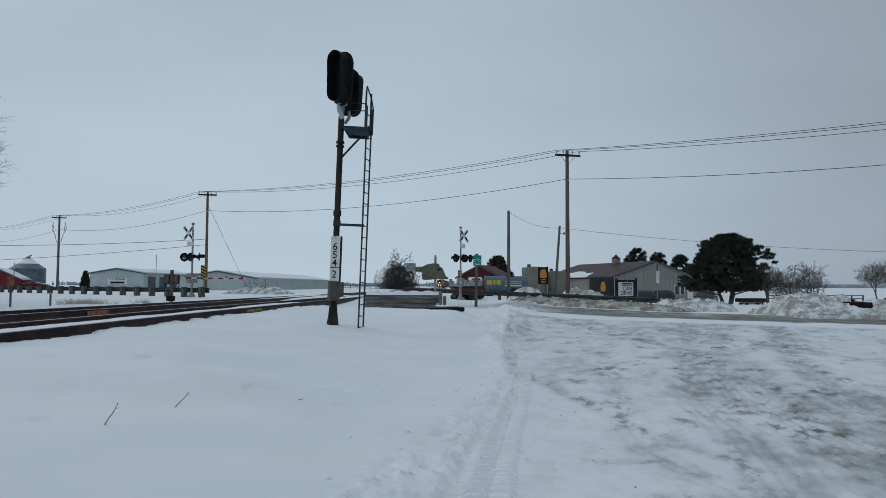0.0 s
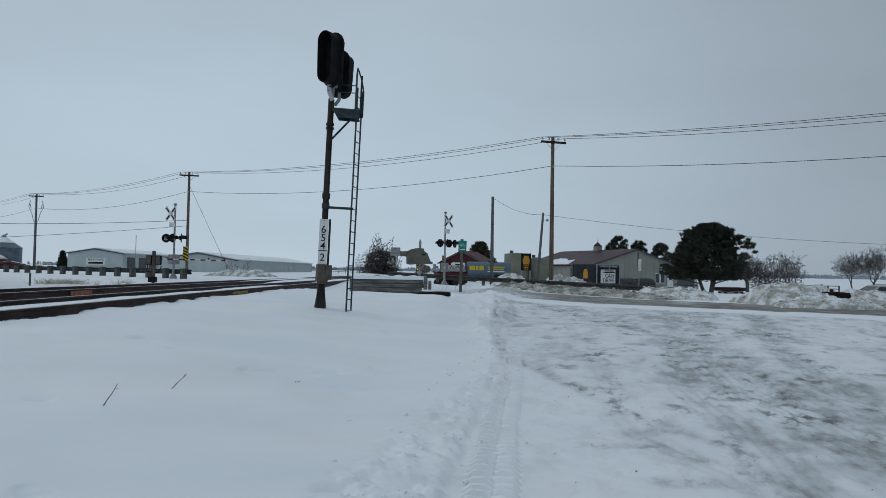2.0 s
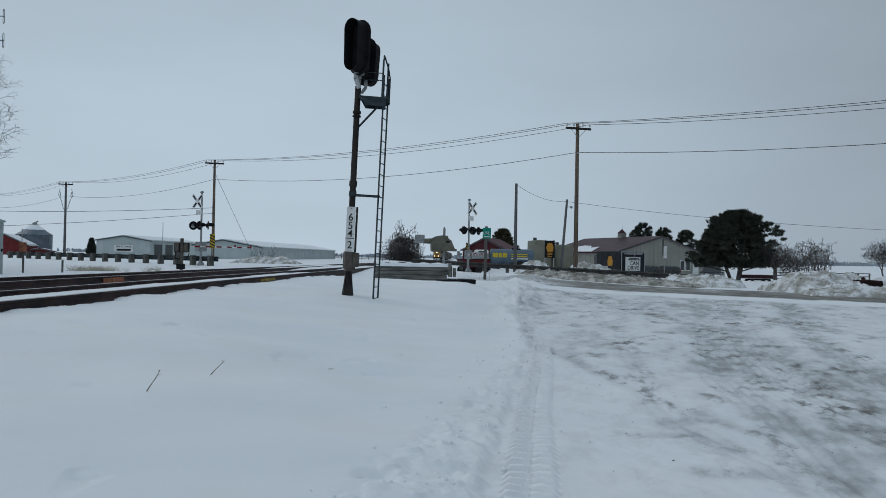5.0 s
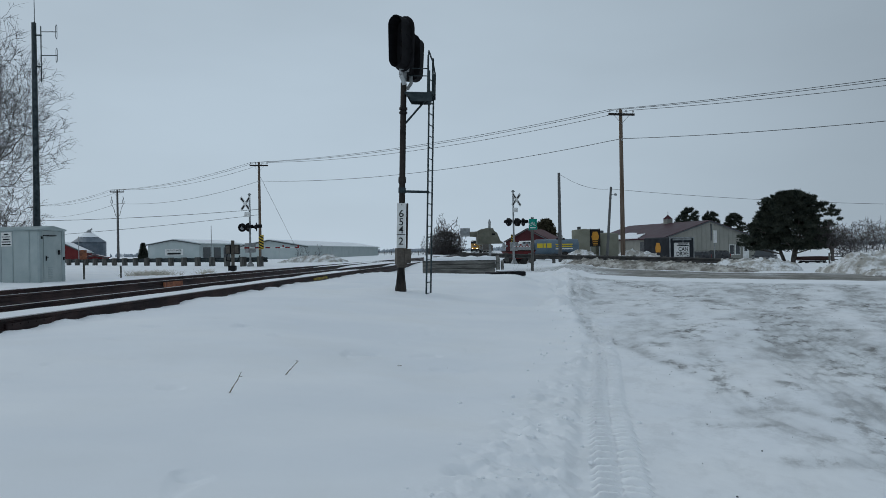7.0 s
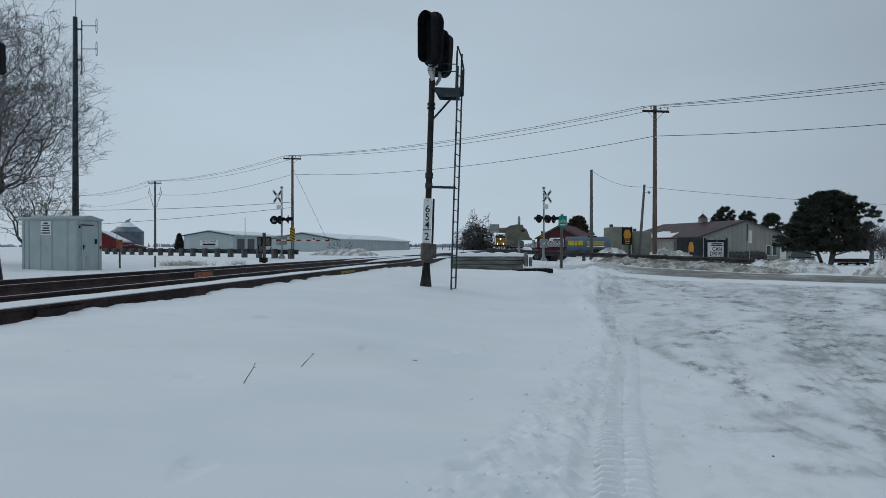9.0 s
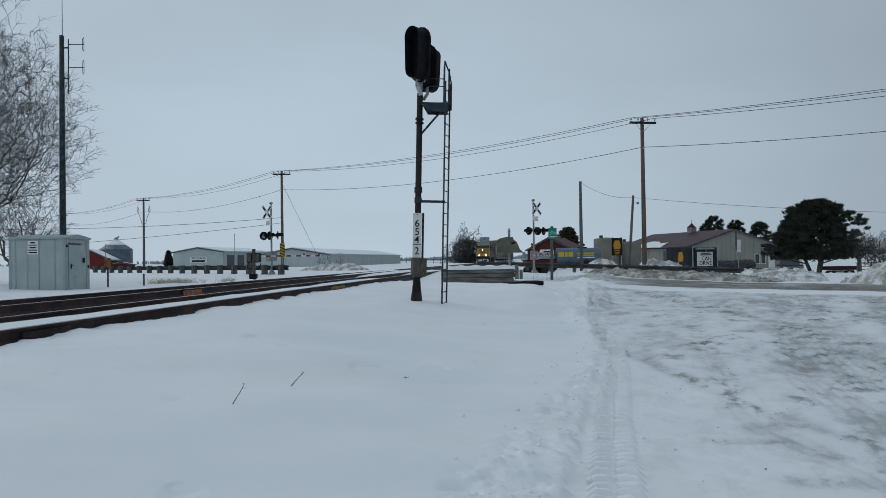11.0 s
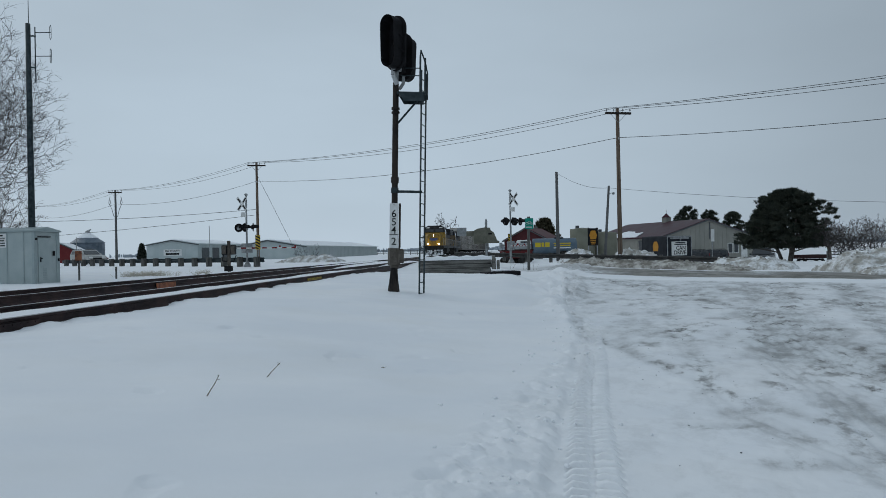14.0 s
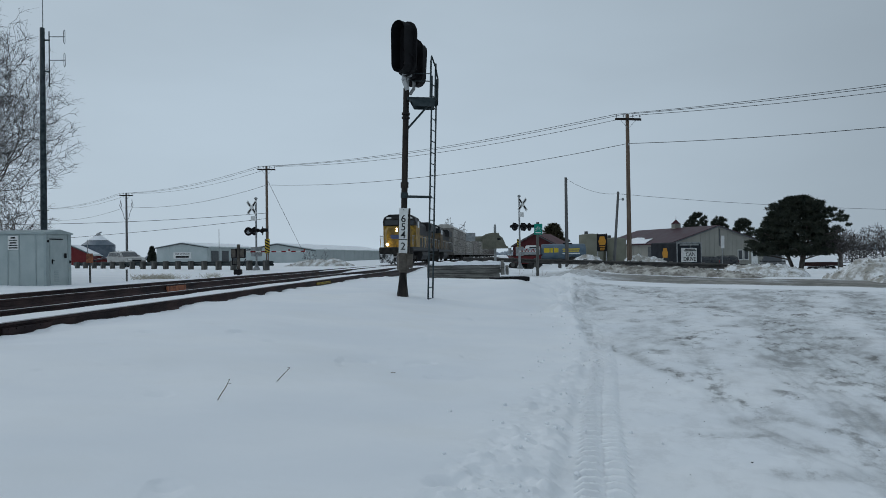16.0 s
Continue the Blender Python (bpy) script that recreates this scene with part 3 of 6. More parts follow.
def signal_head(parent, m, hoods, label):
    """Backboard with a stack of hooded lamps, facing -y."""
    head = part("signal_head", oblong(0.72, 1.46, -0.02, 0.02), M_BLACK, parent, label, m)
    case = MB().box((0, 0.14, 0), (0.34, 0.24, 1.08), 0, 0.03)
    part("lamp_case", case, M_BLACK, head)
    for k in (-1, 0, 1):
        z = k * 0.36
        part("lens", MB().lathe([(0.0, 0.03), (0.06, 0.026), (0.105, 0.0), (0.105, -0.03)], 16), M_LENS, head, "", pose(0, -0.03, z, 90, 0, 0))
    if hoods:
        # one deep oblong hood round the whole stack
        n, w, h = 10, 0.50, 1.34
        ring = [(w / 2 * math.cos(math.pi * i / n), h / 2 - w / 2 + w / 2 * math.sin(math.pi * i / n)) for i in range(n + 1)]
        ring += [(-w / 2 * math.cos(math.pi * i / n), -h / 2 + w / 2 - w / 2 * math.sin(math.pi * i / n)) for i in range(n + 1)]
        k = len(ring)
        v = [(x, -0.02, z) for x, z in ring] + [(x, -0.36 - 0.05 * z, z) for x, z in ring] + [(x * 0.96, -0.36 - 0.05 * z, z * 0.985) for x, z in ring] + [(x * 0.96, -0.03, z * 0.985) for x, z in ring]
        f = [(g * k + i, g * k + (i + 1) % k, (g + 1) * k + (i + 1) % k, (g + 1) * k + i) for g in range(3) for i in range(k)]
        hd = part("hood", MB().add(v, f), M_BLACK, head, "deep black hood")
        for z in (-0.18, 0.18):
            part("stay", MB().tube((0.25, -0.2, z), (0.33, 0.0, z - 0.1), 0.012, 0.012, 5), M_BLACK, hd)
    return head


def block_signal():
    s = thing("railway_signal", pose(-0.53, 19.95, 0.49, 0.5, 1.8, 0), "tall dark railway signal mast with two black three-lamp heads and ladder", "railway signal")
    part("mast", MB().tube((0, 0, 0.55), (0, 0, 5.72), 0.084, 0.080, 14).lathe([(0.11, 5.0), (0.11, 5.06)], 14).lathe([(0.105, 3.05), (0.105, 3.2)], 14).lathe([(0.11, 4.9), (0.11, 4.95)], 12), M_MAST, s, smooth=False)
    foot = MB().lathe([(0.185, -0.3), (0.178, 0.0), (0.15, 0.22), (0.118, 0.46), (0.10, 0.68), (0.092, 0.95)], 8)
    for k in range(4):
        foot.box((0.12 * math.cos(k * 1.571 + 0.785), 0.12 * math.sin(k * 1.571 + 0.785), 0.22), (0.025, 0.025, 0.75), 45 + 90 * k, 0.004)
    part("foot", foot, M_MAST, s, "flared cast iron foot")
    case = part("junction_case", MB().box((0, -0.04, 1.08), (0.29, 0.26, 0.46), 14, 0.02).box((0.0, -0.04, 0.83), (0.20, 0.2, 0.08), 14, 0.01), M_CASE, s)
    part("case_door", MB().box((0.16, -0.10, 1.1), (0.17, 0.2, 0.38), 14, 0.02).tube((0.2, -0.21, 1.0), (0.24, -0.21, 1.16), 0.018, 0.018, 6), M_CASE, case)
    plate = part("number_plate", MB().box((0, 0, 0), (0.235, 0.012, 1.2), 0, 0.005), M_WHITE, s, "white plate with black numerals", pose(-0.01, -0.12, 1.90, 0, 0, -10))
    part("plate_edge", MB().box((0.15, 0.03, 0), (0.05, 0.06, 1.2), 0, 0.01), M_MAST, plate)
    part("divider", MB().box((0, -0.009, -0.235), (0.235, 0.006, 0.02)), M_BLACKINK, plate)
    part("bolt", MB().tube((0, -0.012, 0.555), (0, -0.004, 0.555), 0.014, 0.014, 8), M_BLACKINK, plate)
    for ch, z in (("6", 0.315), ("5", 0.095), ("4", -0.12), ("2", -0.42)):
        lettering(ch, 0.275, M_BLACKINK, "numeral", plate, pose(0, -0.009, z, 90, 0, 0), bold=0.006)
    # platform, ladder and cage
    plat = MB().box((0.42, 0.0, 5.42), (0.78, 0.46, 0.05), 0, 0.01)
    plat.prism([(0.10, 5.40), (0.76, 5.40), (0.76, 5.20), (0.22, 5.20)], -0.235, -0.225)
    plat.prism([(0.10, 5.40), (0.76, 5.40), (0.76, 5.20), (0.22, 5.20)], 0.225, 0.235)
    part("platform", plat, M_DARKGALV, s, "dark grey steel service platform")
    part("brace", MB().box((0, 0, 0), (0.05, 0.05, 0.86), 0, 0.005, m=pose(0.32, 0, 4.95, 0, 40, 0)), M_DARKGALV, s)
    part("ladder_arm", MB().box((0.35, 0, 2.82), (0.76, 0.07, 0.065), 0, 0.005).lathe([(0.10, 2.78), (0.10, 2.92)], 12), M_DARKGALV, s)
    lad = part("ladder", MB(), M_DARKGALV, s, "dark steel ladder", pose(0.745, 0, 0, 0, 0, 0))
    st = []
    for sy in (-1, 1):
        st.append(part("stile", MB().box((0.065 * sy, 0.19 * sy, 2.95), (0.03, 0.055, 6.15), 20, 0.003), M_DARKGALV, lad))
    for i in range(20):
        part("rung", MB().tube((-0.065, -0.19, 0.1 + i * 0.30), (0.065, 0.19, 0.1 + i * 0.30), 0.014, 0.014, 6), M_DARKGALV, lad)
    for x in (-0.10, 0.035):
        part("cage_post", MB().box((x, -0.2 if x < 0 else 0.1, 5.85), (0.05, 0.04, 1.15), 0, 0.005), M_DARKGALV, lad)
    part("cage_hoop", MB().path([(-0.10, -0.2, 6.35), (-0.09, -0.2, 6.55), (0.035, 0.05, 6.3), (0.10, 0.1, 6.0), (0.10, 0.1, 5.3)], 0.02), M_DARKGALV, lad)
    for z in (5.93, 6.13):
        part("handrail", MB().tube((-0.62, 0.05, z), (-0.08, 0.02, z), 0.013, 0.013, 6), M_DARKGALV, lad)
    # heads and their brackets
    part("bracket", MB().tube((0, 0, 5.3), (0.02, 0, 6.0), 0.06, 0.06, 10).box((0.02, 0.0, 6.05), (0.26, 0.5, 0.08), 0, 0.02), M_GALV, s)
    part("elbow", MB().path([(-0.06, -0.12, 6.2), (-0.07, -0.12, 5.9), (0.0, -0.08, 5.74), (0.03, -0.06, 5.66)], 0.062, 12), M_PALEPIPE, s, "pale conduit elbow")
    part("elbow", MB().path([(0.2, 0.16, 5.95), (0.2, 0.16, 5.75), (0.1, 0.10, 5.58)], 0.045, 12), M_GALV, s)
    signal_head(s, pose(0.0, -0.22, 6.70, 0, 0, -40) @ Matrix.Diagonal((0.94, 1, 1, 1)), True, "black signal head with hooded lamps")
    signal_head(s, pose(0.17, 0.26, 6.47, 0, 0, 150) @ Matrix.Diagonal((0.86, 1, 0.9, 1)), True, "black signal head turned away")
    return s


block_signal()


def far_signal():
    p = track_point(17.3, 14.03)
    z = ground_at(p.x, p.y)
    s = thing("railway_signal", pose(p.x, p.y, z, 0, 0, 0), "dark railway signal mast with a black lamp head", "railway signal")
    part("mast", MB().tube((0, 0, -0.1), (0, 0, 6.2), 0.084, 0.08, 12), M_MAST, s)
    part("foot", MB().lathe([(0.20, 0.0), (0.15, 0.4), (0.10, 0.9)], 8), M_MAST, s)
    h = part("signal_head", MB().box((0.0, -0.1, 5.65), (0.62, 0.30, 0.82), 0, 0.06), M_BLACK, s)
    part("lens", MB().lathe([(0.0, 0.03), (0.1, 0.0), (0.1, -0.03)], 14), M_LENS, h, "", pose(0, -0.27, 5.65, 90, 0, 0))


far_signal()


# ---- line poles and wires ----
def utility_pole(x, y, top, r0, r1, mat, arm, label, lean=0.0, yaw=8.0):
    z = ground_at(x, y) - 0.1
    t = thing("utility_pole", pose(x, y, z, 0, lean, 0), label, "utility pole", "poles along the road")
    h = top - z
    part("shaft", MB().tube((0, 0, 0), (0, 0, h), r0, r1, 12), mat, t, smooth=True)
    if arm:
        m = pose(0, 0, h - 0.35, 0, 0, yaw)
        a = part("crossarm", MB().box((0, -0.14, 0), (1.95, 0.12, 0.15), 0, 0.01), M_MAST, t, "", m)
        for sx in (-0.88, -0.35, 0.35, 0.88):
            part("insulator", MB().lathe([(0.012, 0.0), (0.012, 0.10), (0.055, 0.11), (0.06, 0.16), (0.045, 0.2), (0.05, 0.24), (0.02, 0.28)], 10, (sx, -0.14, 0.06)), M_PORCELAIN, a)
        for sx in (-1, 1):
            part("arm_brace", MB().tube((sx * 0.62, -0.16, -0.02), (0, -0.12, -0.65), 0.015, 0.015, 5), M_GALV, a)
        part("spool", MB().lathe([(0.04, 0), (0.06, 0.03), (0.035, 0.06), (0.06, 0.1), (0.04, 0.13)], 10, (0, -0.2, h - 2.2)), M_PORCELAIN, t)
    return t


POLE_R, POLE_M, POLE_L = (14.92, 49.88, 11.45), (-16.5, 78.9, 11.75), (-43.8, 108.5, 11.7)
POLE_N, POLE_F = (46.0, 21.0, 11.4), (-72.0, 139.0, 11.7)
utility_pole(*POLE_R, 0.17, 0.12, M_WOODPOLE, True, "tall brown wooden utility pole with crossarm and wires")
pm = utility_pole(*POLE_M, 0.17, 0.12, M_WOODPOLE, True, "tall wooden utility pole with crossarm beyond the crossing")
pl = utility_pole(*POLE_L, 0.19, 0.13, M_GREYPOLE, True, "distant grey wooden utility pole with looped jumper wires")
utility_pole(*POLE_N, 0.17, 0.12, M_WOODPOLE, True, "tall wooden utility pole beside the road")
utility_pole(*POLE_F, 0.17, 0.12, M_GREYPOLE, True, "distant wooden utility pole on the far road")
for sx in (-1, 1):
    part("jumper", MB().path([(sx * 0.8, 0, 10.1), (sx * 1.0, 0, 9.2), (sx * 0.55, 0, 8.2), (sx * 0.3, 0, 7.2), (0.0, 0, 6.9)], 0.035, 5), M_WIRE, pl)
for sx in (-1, 1):
    part("cutout", MB().tube((sx * 0.8, 0, 9.6), (sx * 0.7, 0, 9.0), 0.06, 0.06, 8), M_PORCELAIN, pl)
part("guy_wire", MB().tube((0.1, 0, 9.6), (4.2, 0, 1.0), 0.02, 0.02, 4), M_WIRE, pm)
utility_pole(14.8, 69.65, 9.2, 0.19, 0.13, M_GREYPOLE, False, "bare grey pole behind the guardrail")
p3 = utility_pole(21.4, 76.3, 8.35, 0.16, 0.12, M_GREYPOLE, False, "leaning grey pole with a yard lamp", 4.2)
part("yard_lamp", MB().tube((0, 0, 7.2), (0.5, 0, 7.35), 0.03, 0.03, 6).lathe([(0.08, 0.12), (0.16, 0.0), (0.12, -0.14), (0.05, -0.16)], 10, (0.55, 0, 7.3)), M_GALV, p3, "grey yard lamp")


def wire(a, b, sag, r=0.016, name="overhead_wire"):
    a, b = Vector(a), Vector(b)
    side = (b - a).cross(Vector((0, 0, 1))).normalized()
    n, v, f = 14, [], []
    for i in range(n + 1):
        t = i / n
        p = a.lerp(b, t)
        p.z -= sag * 4 * t * (1 - t)
        v += [p + side * r, p + Vector((0, 0, r)), p - side * r, p - Vector((0, 0, r))]
    for i in range(n):
        f += [(4 * i + k, 4 * i + (k + 1) % 4, 4 * i + 4 + (k + 1) % 4, 4 * i + 4 + k) for k in range(4)]
    tagged(part(name, MB().add(v, f), M_WIRE), "thin dark overhead wire strung between poles", "wire", "overhead wires")


arm_d = Vector((0.99, 0.139, 0))
for a, b in ((POLE_N, POLE_R), (POLE_R, POLE_M), (POLE_M, POLE_L), (POLE_L, POLE_F)):
    for k in (-0.88, -0.35, 0.88):
        wire(Vector(a) + arm_d * k, Vector(b) + arm_d * k, 0.75 + 0.1 * k)
    wire((a[0], a[1], a[2] - 2.05), (b[0], b[1], b[2] - 2.05), 0.9, 0.018)
wire((POLE_M[0], POLE_M[1], 6.6), (-62, 76, 6.2), 0.8, 0.022)
wire((POLE_M[0], POLE_M[1], 6.0), (-66, 84, 3.4), 0.6, 0.02)
wire((14.8, 69.65, 9.1), (21.9, 76.3, 8.1), 0.5)
wire((21.9, 76.3, 8.1), (70, 66, 5.2), 0.8)


# ---- crossing signals with gates ----
M_HAZY = surf("hazard_yellow", (0.55, 0.38, 0.03), (0.45, 0.31, 0.04), 6, 0.5, 0, 0.05, 30)
M_REDPAINT = surf("dull_red_paint", (0.22, 0.016, 0.02), (0.15, 0.016, 0.018), 5, 0.45, 0, 0.05, 30)
M_REDLENS = glass("dull_red_lens", (0.10, 0.012, 0.012))
M_GREYLENS = glass("grey_lens", (0.34, 0.35, 0.36))


def lamp_unit(parent, x, y, z, yaw, lens):
    u = part("flasher", MB().lathe([(0.0, 0.015), (0.285, 0.012), (0.285, -0.012), (0.0, -0.015)], 22), M_BLACK, parent, "black round flasher", pose(x, y, z, 90, 0, yaw))
    part("lens", MB().lathe([(0.0, 0.07), (0.1, 0.055), (0.15, 0.02), (0.15, 0.0)], 16), lens, u)
    n, v, f = 12, [], []
    for i in range(n + 1):
        a = radians(-20 + 220 * i / n)
        v += [(0.17 * math.cos(a), 0.17 * math.sin(a), 0.0), (0.16 * math.cos(a), 0.16 * math.sin(a), 0.34), (0.15 * math.cos(a), 0.15 * math.sin(a), 0.34), (0.16 * math.cos(a), 0.16 * math.sin(a), 0.0)]
    for i in range(n):
        for k in range(4):
            f.append((4 * i + k, 4 * i + (k + 1) % 4, 4 * i + 4 + (k + 1) % 4, 4 * i + 4 + k))
    part("hood", MB().add(v, f), M_BLACK, u)
    part("lamp_body", MB().lathe([(0.15, -0.01), (0.14, -0.1), (0.06, -0.16)], 14), M_BLACK, u)


def crossing_signal(x, y, z, h, yaw, buck_side, lamps, arm_yaw, arm_len, label):
    t = thing("crossing_signal", pose(x, y, z, 0, 0, 0), label, "crossing signal", "level crossing signals")
    part("base", MB().lathe([(0.24, 0), (0.22, 0.12), (0.11, 0.28), (0.1, 0.4)], 8), M_GALV, t)
    part("mast", MB().tube((0, 0, 0.2), (0, 0, h), 0.064, 0.06, 12), M_GALV, t)
    b = part("crossbuck", MB(), M_WHITE, t, "white diagonal crossbuck boards", pose(0, 0, h - 0.55, 0, 0, yaw))
    for s in (-1, 1):
        bl = part("blade", MB().box((buck_side, -0.09 - 0.02 * s, 0), (1.2, 0.012, 0.22), 0, 0.004, m=pose(buck_side, 0, 0) @ pose(0, 0, 0, 0, s * 45, 0) @ pose(-buck_side, 0, 0)), M_WHITE, b)
        for k in (-0.33, 0.33):
            part("lettering_bar", MB().box((buck_side + k, -0.10 - 0.02 * s, 0), (0.34, 0.008, 0.10), 0, 0, m=pose(buck_side, 0, 0) @ pose(0, 0, 0, 0, s * 45, 0) @ pose(-buck_side, 0, 0)), M_BLACKINK, bl)
    part("track_sign", MB().box((buck_side * 0.5, -0.09, -0.72), (0.5, 0.012, 0.32), 0, 0.02), M_WHITE, b)
    part("light_bar", MB().tube((-0.85, 0, h - 2.05), (0.85, 0, h - 2.05), 0.03, 0.03, 8), M_BLACK, t, "", pose(0, 0, 0, 0, 0, yaw))
    for lx, ly, lyaw, lens in lamps:
        c, s = math.cos(radians(yaw)), math.sin(radians(yaw))
        lamp_unit(t, lx * c - ly * s, lx * s + ly * c, h - 2.12, lyaw, lens)
    part("bell", MB().lathe([(0.02, 0.12), (0.1, 0.08), (0.13, 0.0), (0.05, -0.03)], 12, (0, 0, h)), M_GALV, t)
    mech = part("gate_mechanism", MB().box((0, 0, 1.22), (0.42, 0.62, 0.62), 0, 0.03), M_GALV, t, "grey gate machine case", pose(0, 0, 0, 0, 0, arm_yaw))
    part("counterweight", MB().box((-0.35, -0.9, 1.25), (0.06, 0.9, 0.14), 0, 0.01).box((-0.35, -1.3, 1.25), (0.16, 0.25, 0.4), 0, 0.02), M_GALV, mech)
    arm = part("gate_arm", MB().box((0.28, arm_len / 2 - 1.0, 1.22), (0.05, arm_len, 0.085), 0, 0.01), M_WHITE, t, "white gate arm with red stripes", pose(0, 0, 0, 0, 0, arm_yaw))
    k = 0.5
    while k < arm_len - 0.3:
        part("stripe", MB().box((0.28, k - 1.0, 1.22), (0.058, 0.42, 0.093), 0, 0.01), M_REDPAINT, arm)
        k += 0.84
    for k in (0.35, 0.7, 0.97):
        part("arm_lamp", MB().lathe([(0.05, 0), (0.06, 0.06), (0.05, 0.12)], 8, (0.28, arm_len * k - 1.0, 1.26)), M_REDPAINT, arm)
    return t


crossing_signal(7.12, 49.7, 0.68, 5.05, 38, 0.24,
    [(-0.72, -0.1, 75, M_LENS), (-0.32, 0.15, 215, M_LENS), (0.15, -0.1, 60, M_LENS), (0.55, 0.1, 215, M_LENS), (0.95, -0.05, 50, M_LENS)], -24, 5.2,
    "grey crossing signal with white crossbuck and lowered striped gate")
crossing_signal(-10.62, 47.55, 0.88, 4.69, -35, -0.3,
    [(-0.62, -0.1, -8, M_GREYLENS), (-0.02, -0.12, 60, M_LENS), (0.72, -0.1, 110, M_REDLENS)], -40, 5.0,
    "grey crossing signal with crossbuck and lowered gate beyond the tracks")


def hazard_marker(x, y, z, yaw):
    t = thing("hazard_marker", pose(x, y, z, 0, 0, yaw), "yellow and black striped hazard marker on a post", "road sign", "hazard markers")
    part("post", MB().box((0, 0.03, 0.9), (0.06, 0.05, 1.9), 0, 0.004), M_GALV, t)
    p = part("panel", MB().box((0, 0, 1.6), (0.32, 0.01, 0.92), 0, 0.004), M_HAZY, t)
    for i in range(5):
        z0 = 1.22 + i * 0.19
        part("stripe", MB().prism([(-0.155, z0), (0.155, z0 - 0.17), (0.155, z0 - 0.075), (-0.155, z0 + 0.095)] if i else [(-0.155, z0), (0.1, z0 - 0.065), (0.155, z0 - 0.06), (-0.155, z0 + 0.095)], -0.012, -0.006), M_BLACKINK, p)


hazard_marker(-9.75, 46.8, 0.85, 0)
hazard_marker(7.2, 50.6, 0.7, 20)


def relay_case():
    t = thing("relay_post", pose(-9.95, 40.0, 0.86), "dark relay boxes on a short post by the tracks", "relay box")
    part("post", MB().box((0.06, 0, 0.75), (0.16, 0.14, 1.7), 0, 0.015), M_CASE, t)
    part("foot", MB().box((0.02, 0, 0.08), (0.40, 0.36, 0.28), 0, 0.03), M_BLACK, t)
    for sx in (-0.17, 0.3):
        b = part("relay_box", MB().box((sx, -0.02, 1.1), (0.28, 0.3, 0.52), 0, 0.03), M_BLACK, t)
        part("lid", MB().box((sx, -0.18, 1.1), (0.22, 0.02, 0.44), 0, 0.01), M_CASE, b)
    part("cable", MB().path([(-0.25, 0, 0.85), (-0.3, 0, 0.5), (0.3, 0, 0.45), (0.45, 0, 0.8)], 0.03, 6), M_BLACK, t)


relay_case()


# ---- guardrails ----
def guardrail(name, a, b, posts, face, mat, label, beam_z, post_s):
    """A corrugated beam on timber posts from a to b (x, y, ground z)."""
    a, b = Vector(a), Vector(b)
    d = b - a
    yaw = math.degrees(math.atan2(d.y, d.x))
    ln = math.hypot(d.x, d.y)
    t = thing(name, pose(a.x, a.y, a.z, 0, 0, yaw), label, "guardrail")
    slope = d.z / ln
    prof = [(0.0, -0.155), (0.05, -0.11), (0.05, -0.06), (0.0, -0.02), (0.0, 0.02), (0.05, 0.06), (0.05, 0.11), (0.0, 0.155)]
    prof = prof + [(x - 0.012, z) for x, z in prof[::-1]]
    n = len(prof)
    beam = MB()
    v = [(0, face * (0.14 + x), beam_z + z) for x, z in prof] + [(ln, face * (0.14 + x), beam_z + z + d.z) for x, z in prof]
    beam.add(v, [(i, (i + 1) % n, n + (i + 1) % n, n + i) for i in range(n)] + [tuple(range(n)), tuple(range(n, 2 * n))[::-1]])
    part("beam", beam, mat, t)
    for i in range(posts):
        x = ln * (i + 0.3) / posts
        part("post", MB().box((x, 0, beam_z - 0.12 + slope * x), (post_s, post_s * 1.3, 0.66), 0, 0.015), M_POSTWOOD, t)
    return t


guardrail("guardrail", (-9.4, 46.3, 0.86), (-33.0, 69.2, 0.86), 17, -1, M_DARKGALV, "dark guardrail on chunky grey timber posts along the road", 0.46, 0.27)
M_DARKBEAM = surf("dark_weathered_beam", (0.035, 0.035, 0.034), (0.075, 0.072, 0.068), 4, 0.6, 0.2, 0.2, 30)
guardrail("guardrail", (3.6, 54.6, 0.86), (19.2, 39.4, 0.26), 11, -1, M_DARKBEAM, "dark guardrail above a dirty snow bank", 0.52, 0.16)


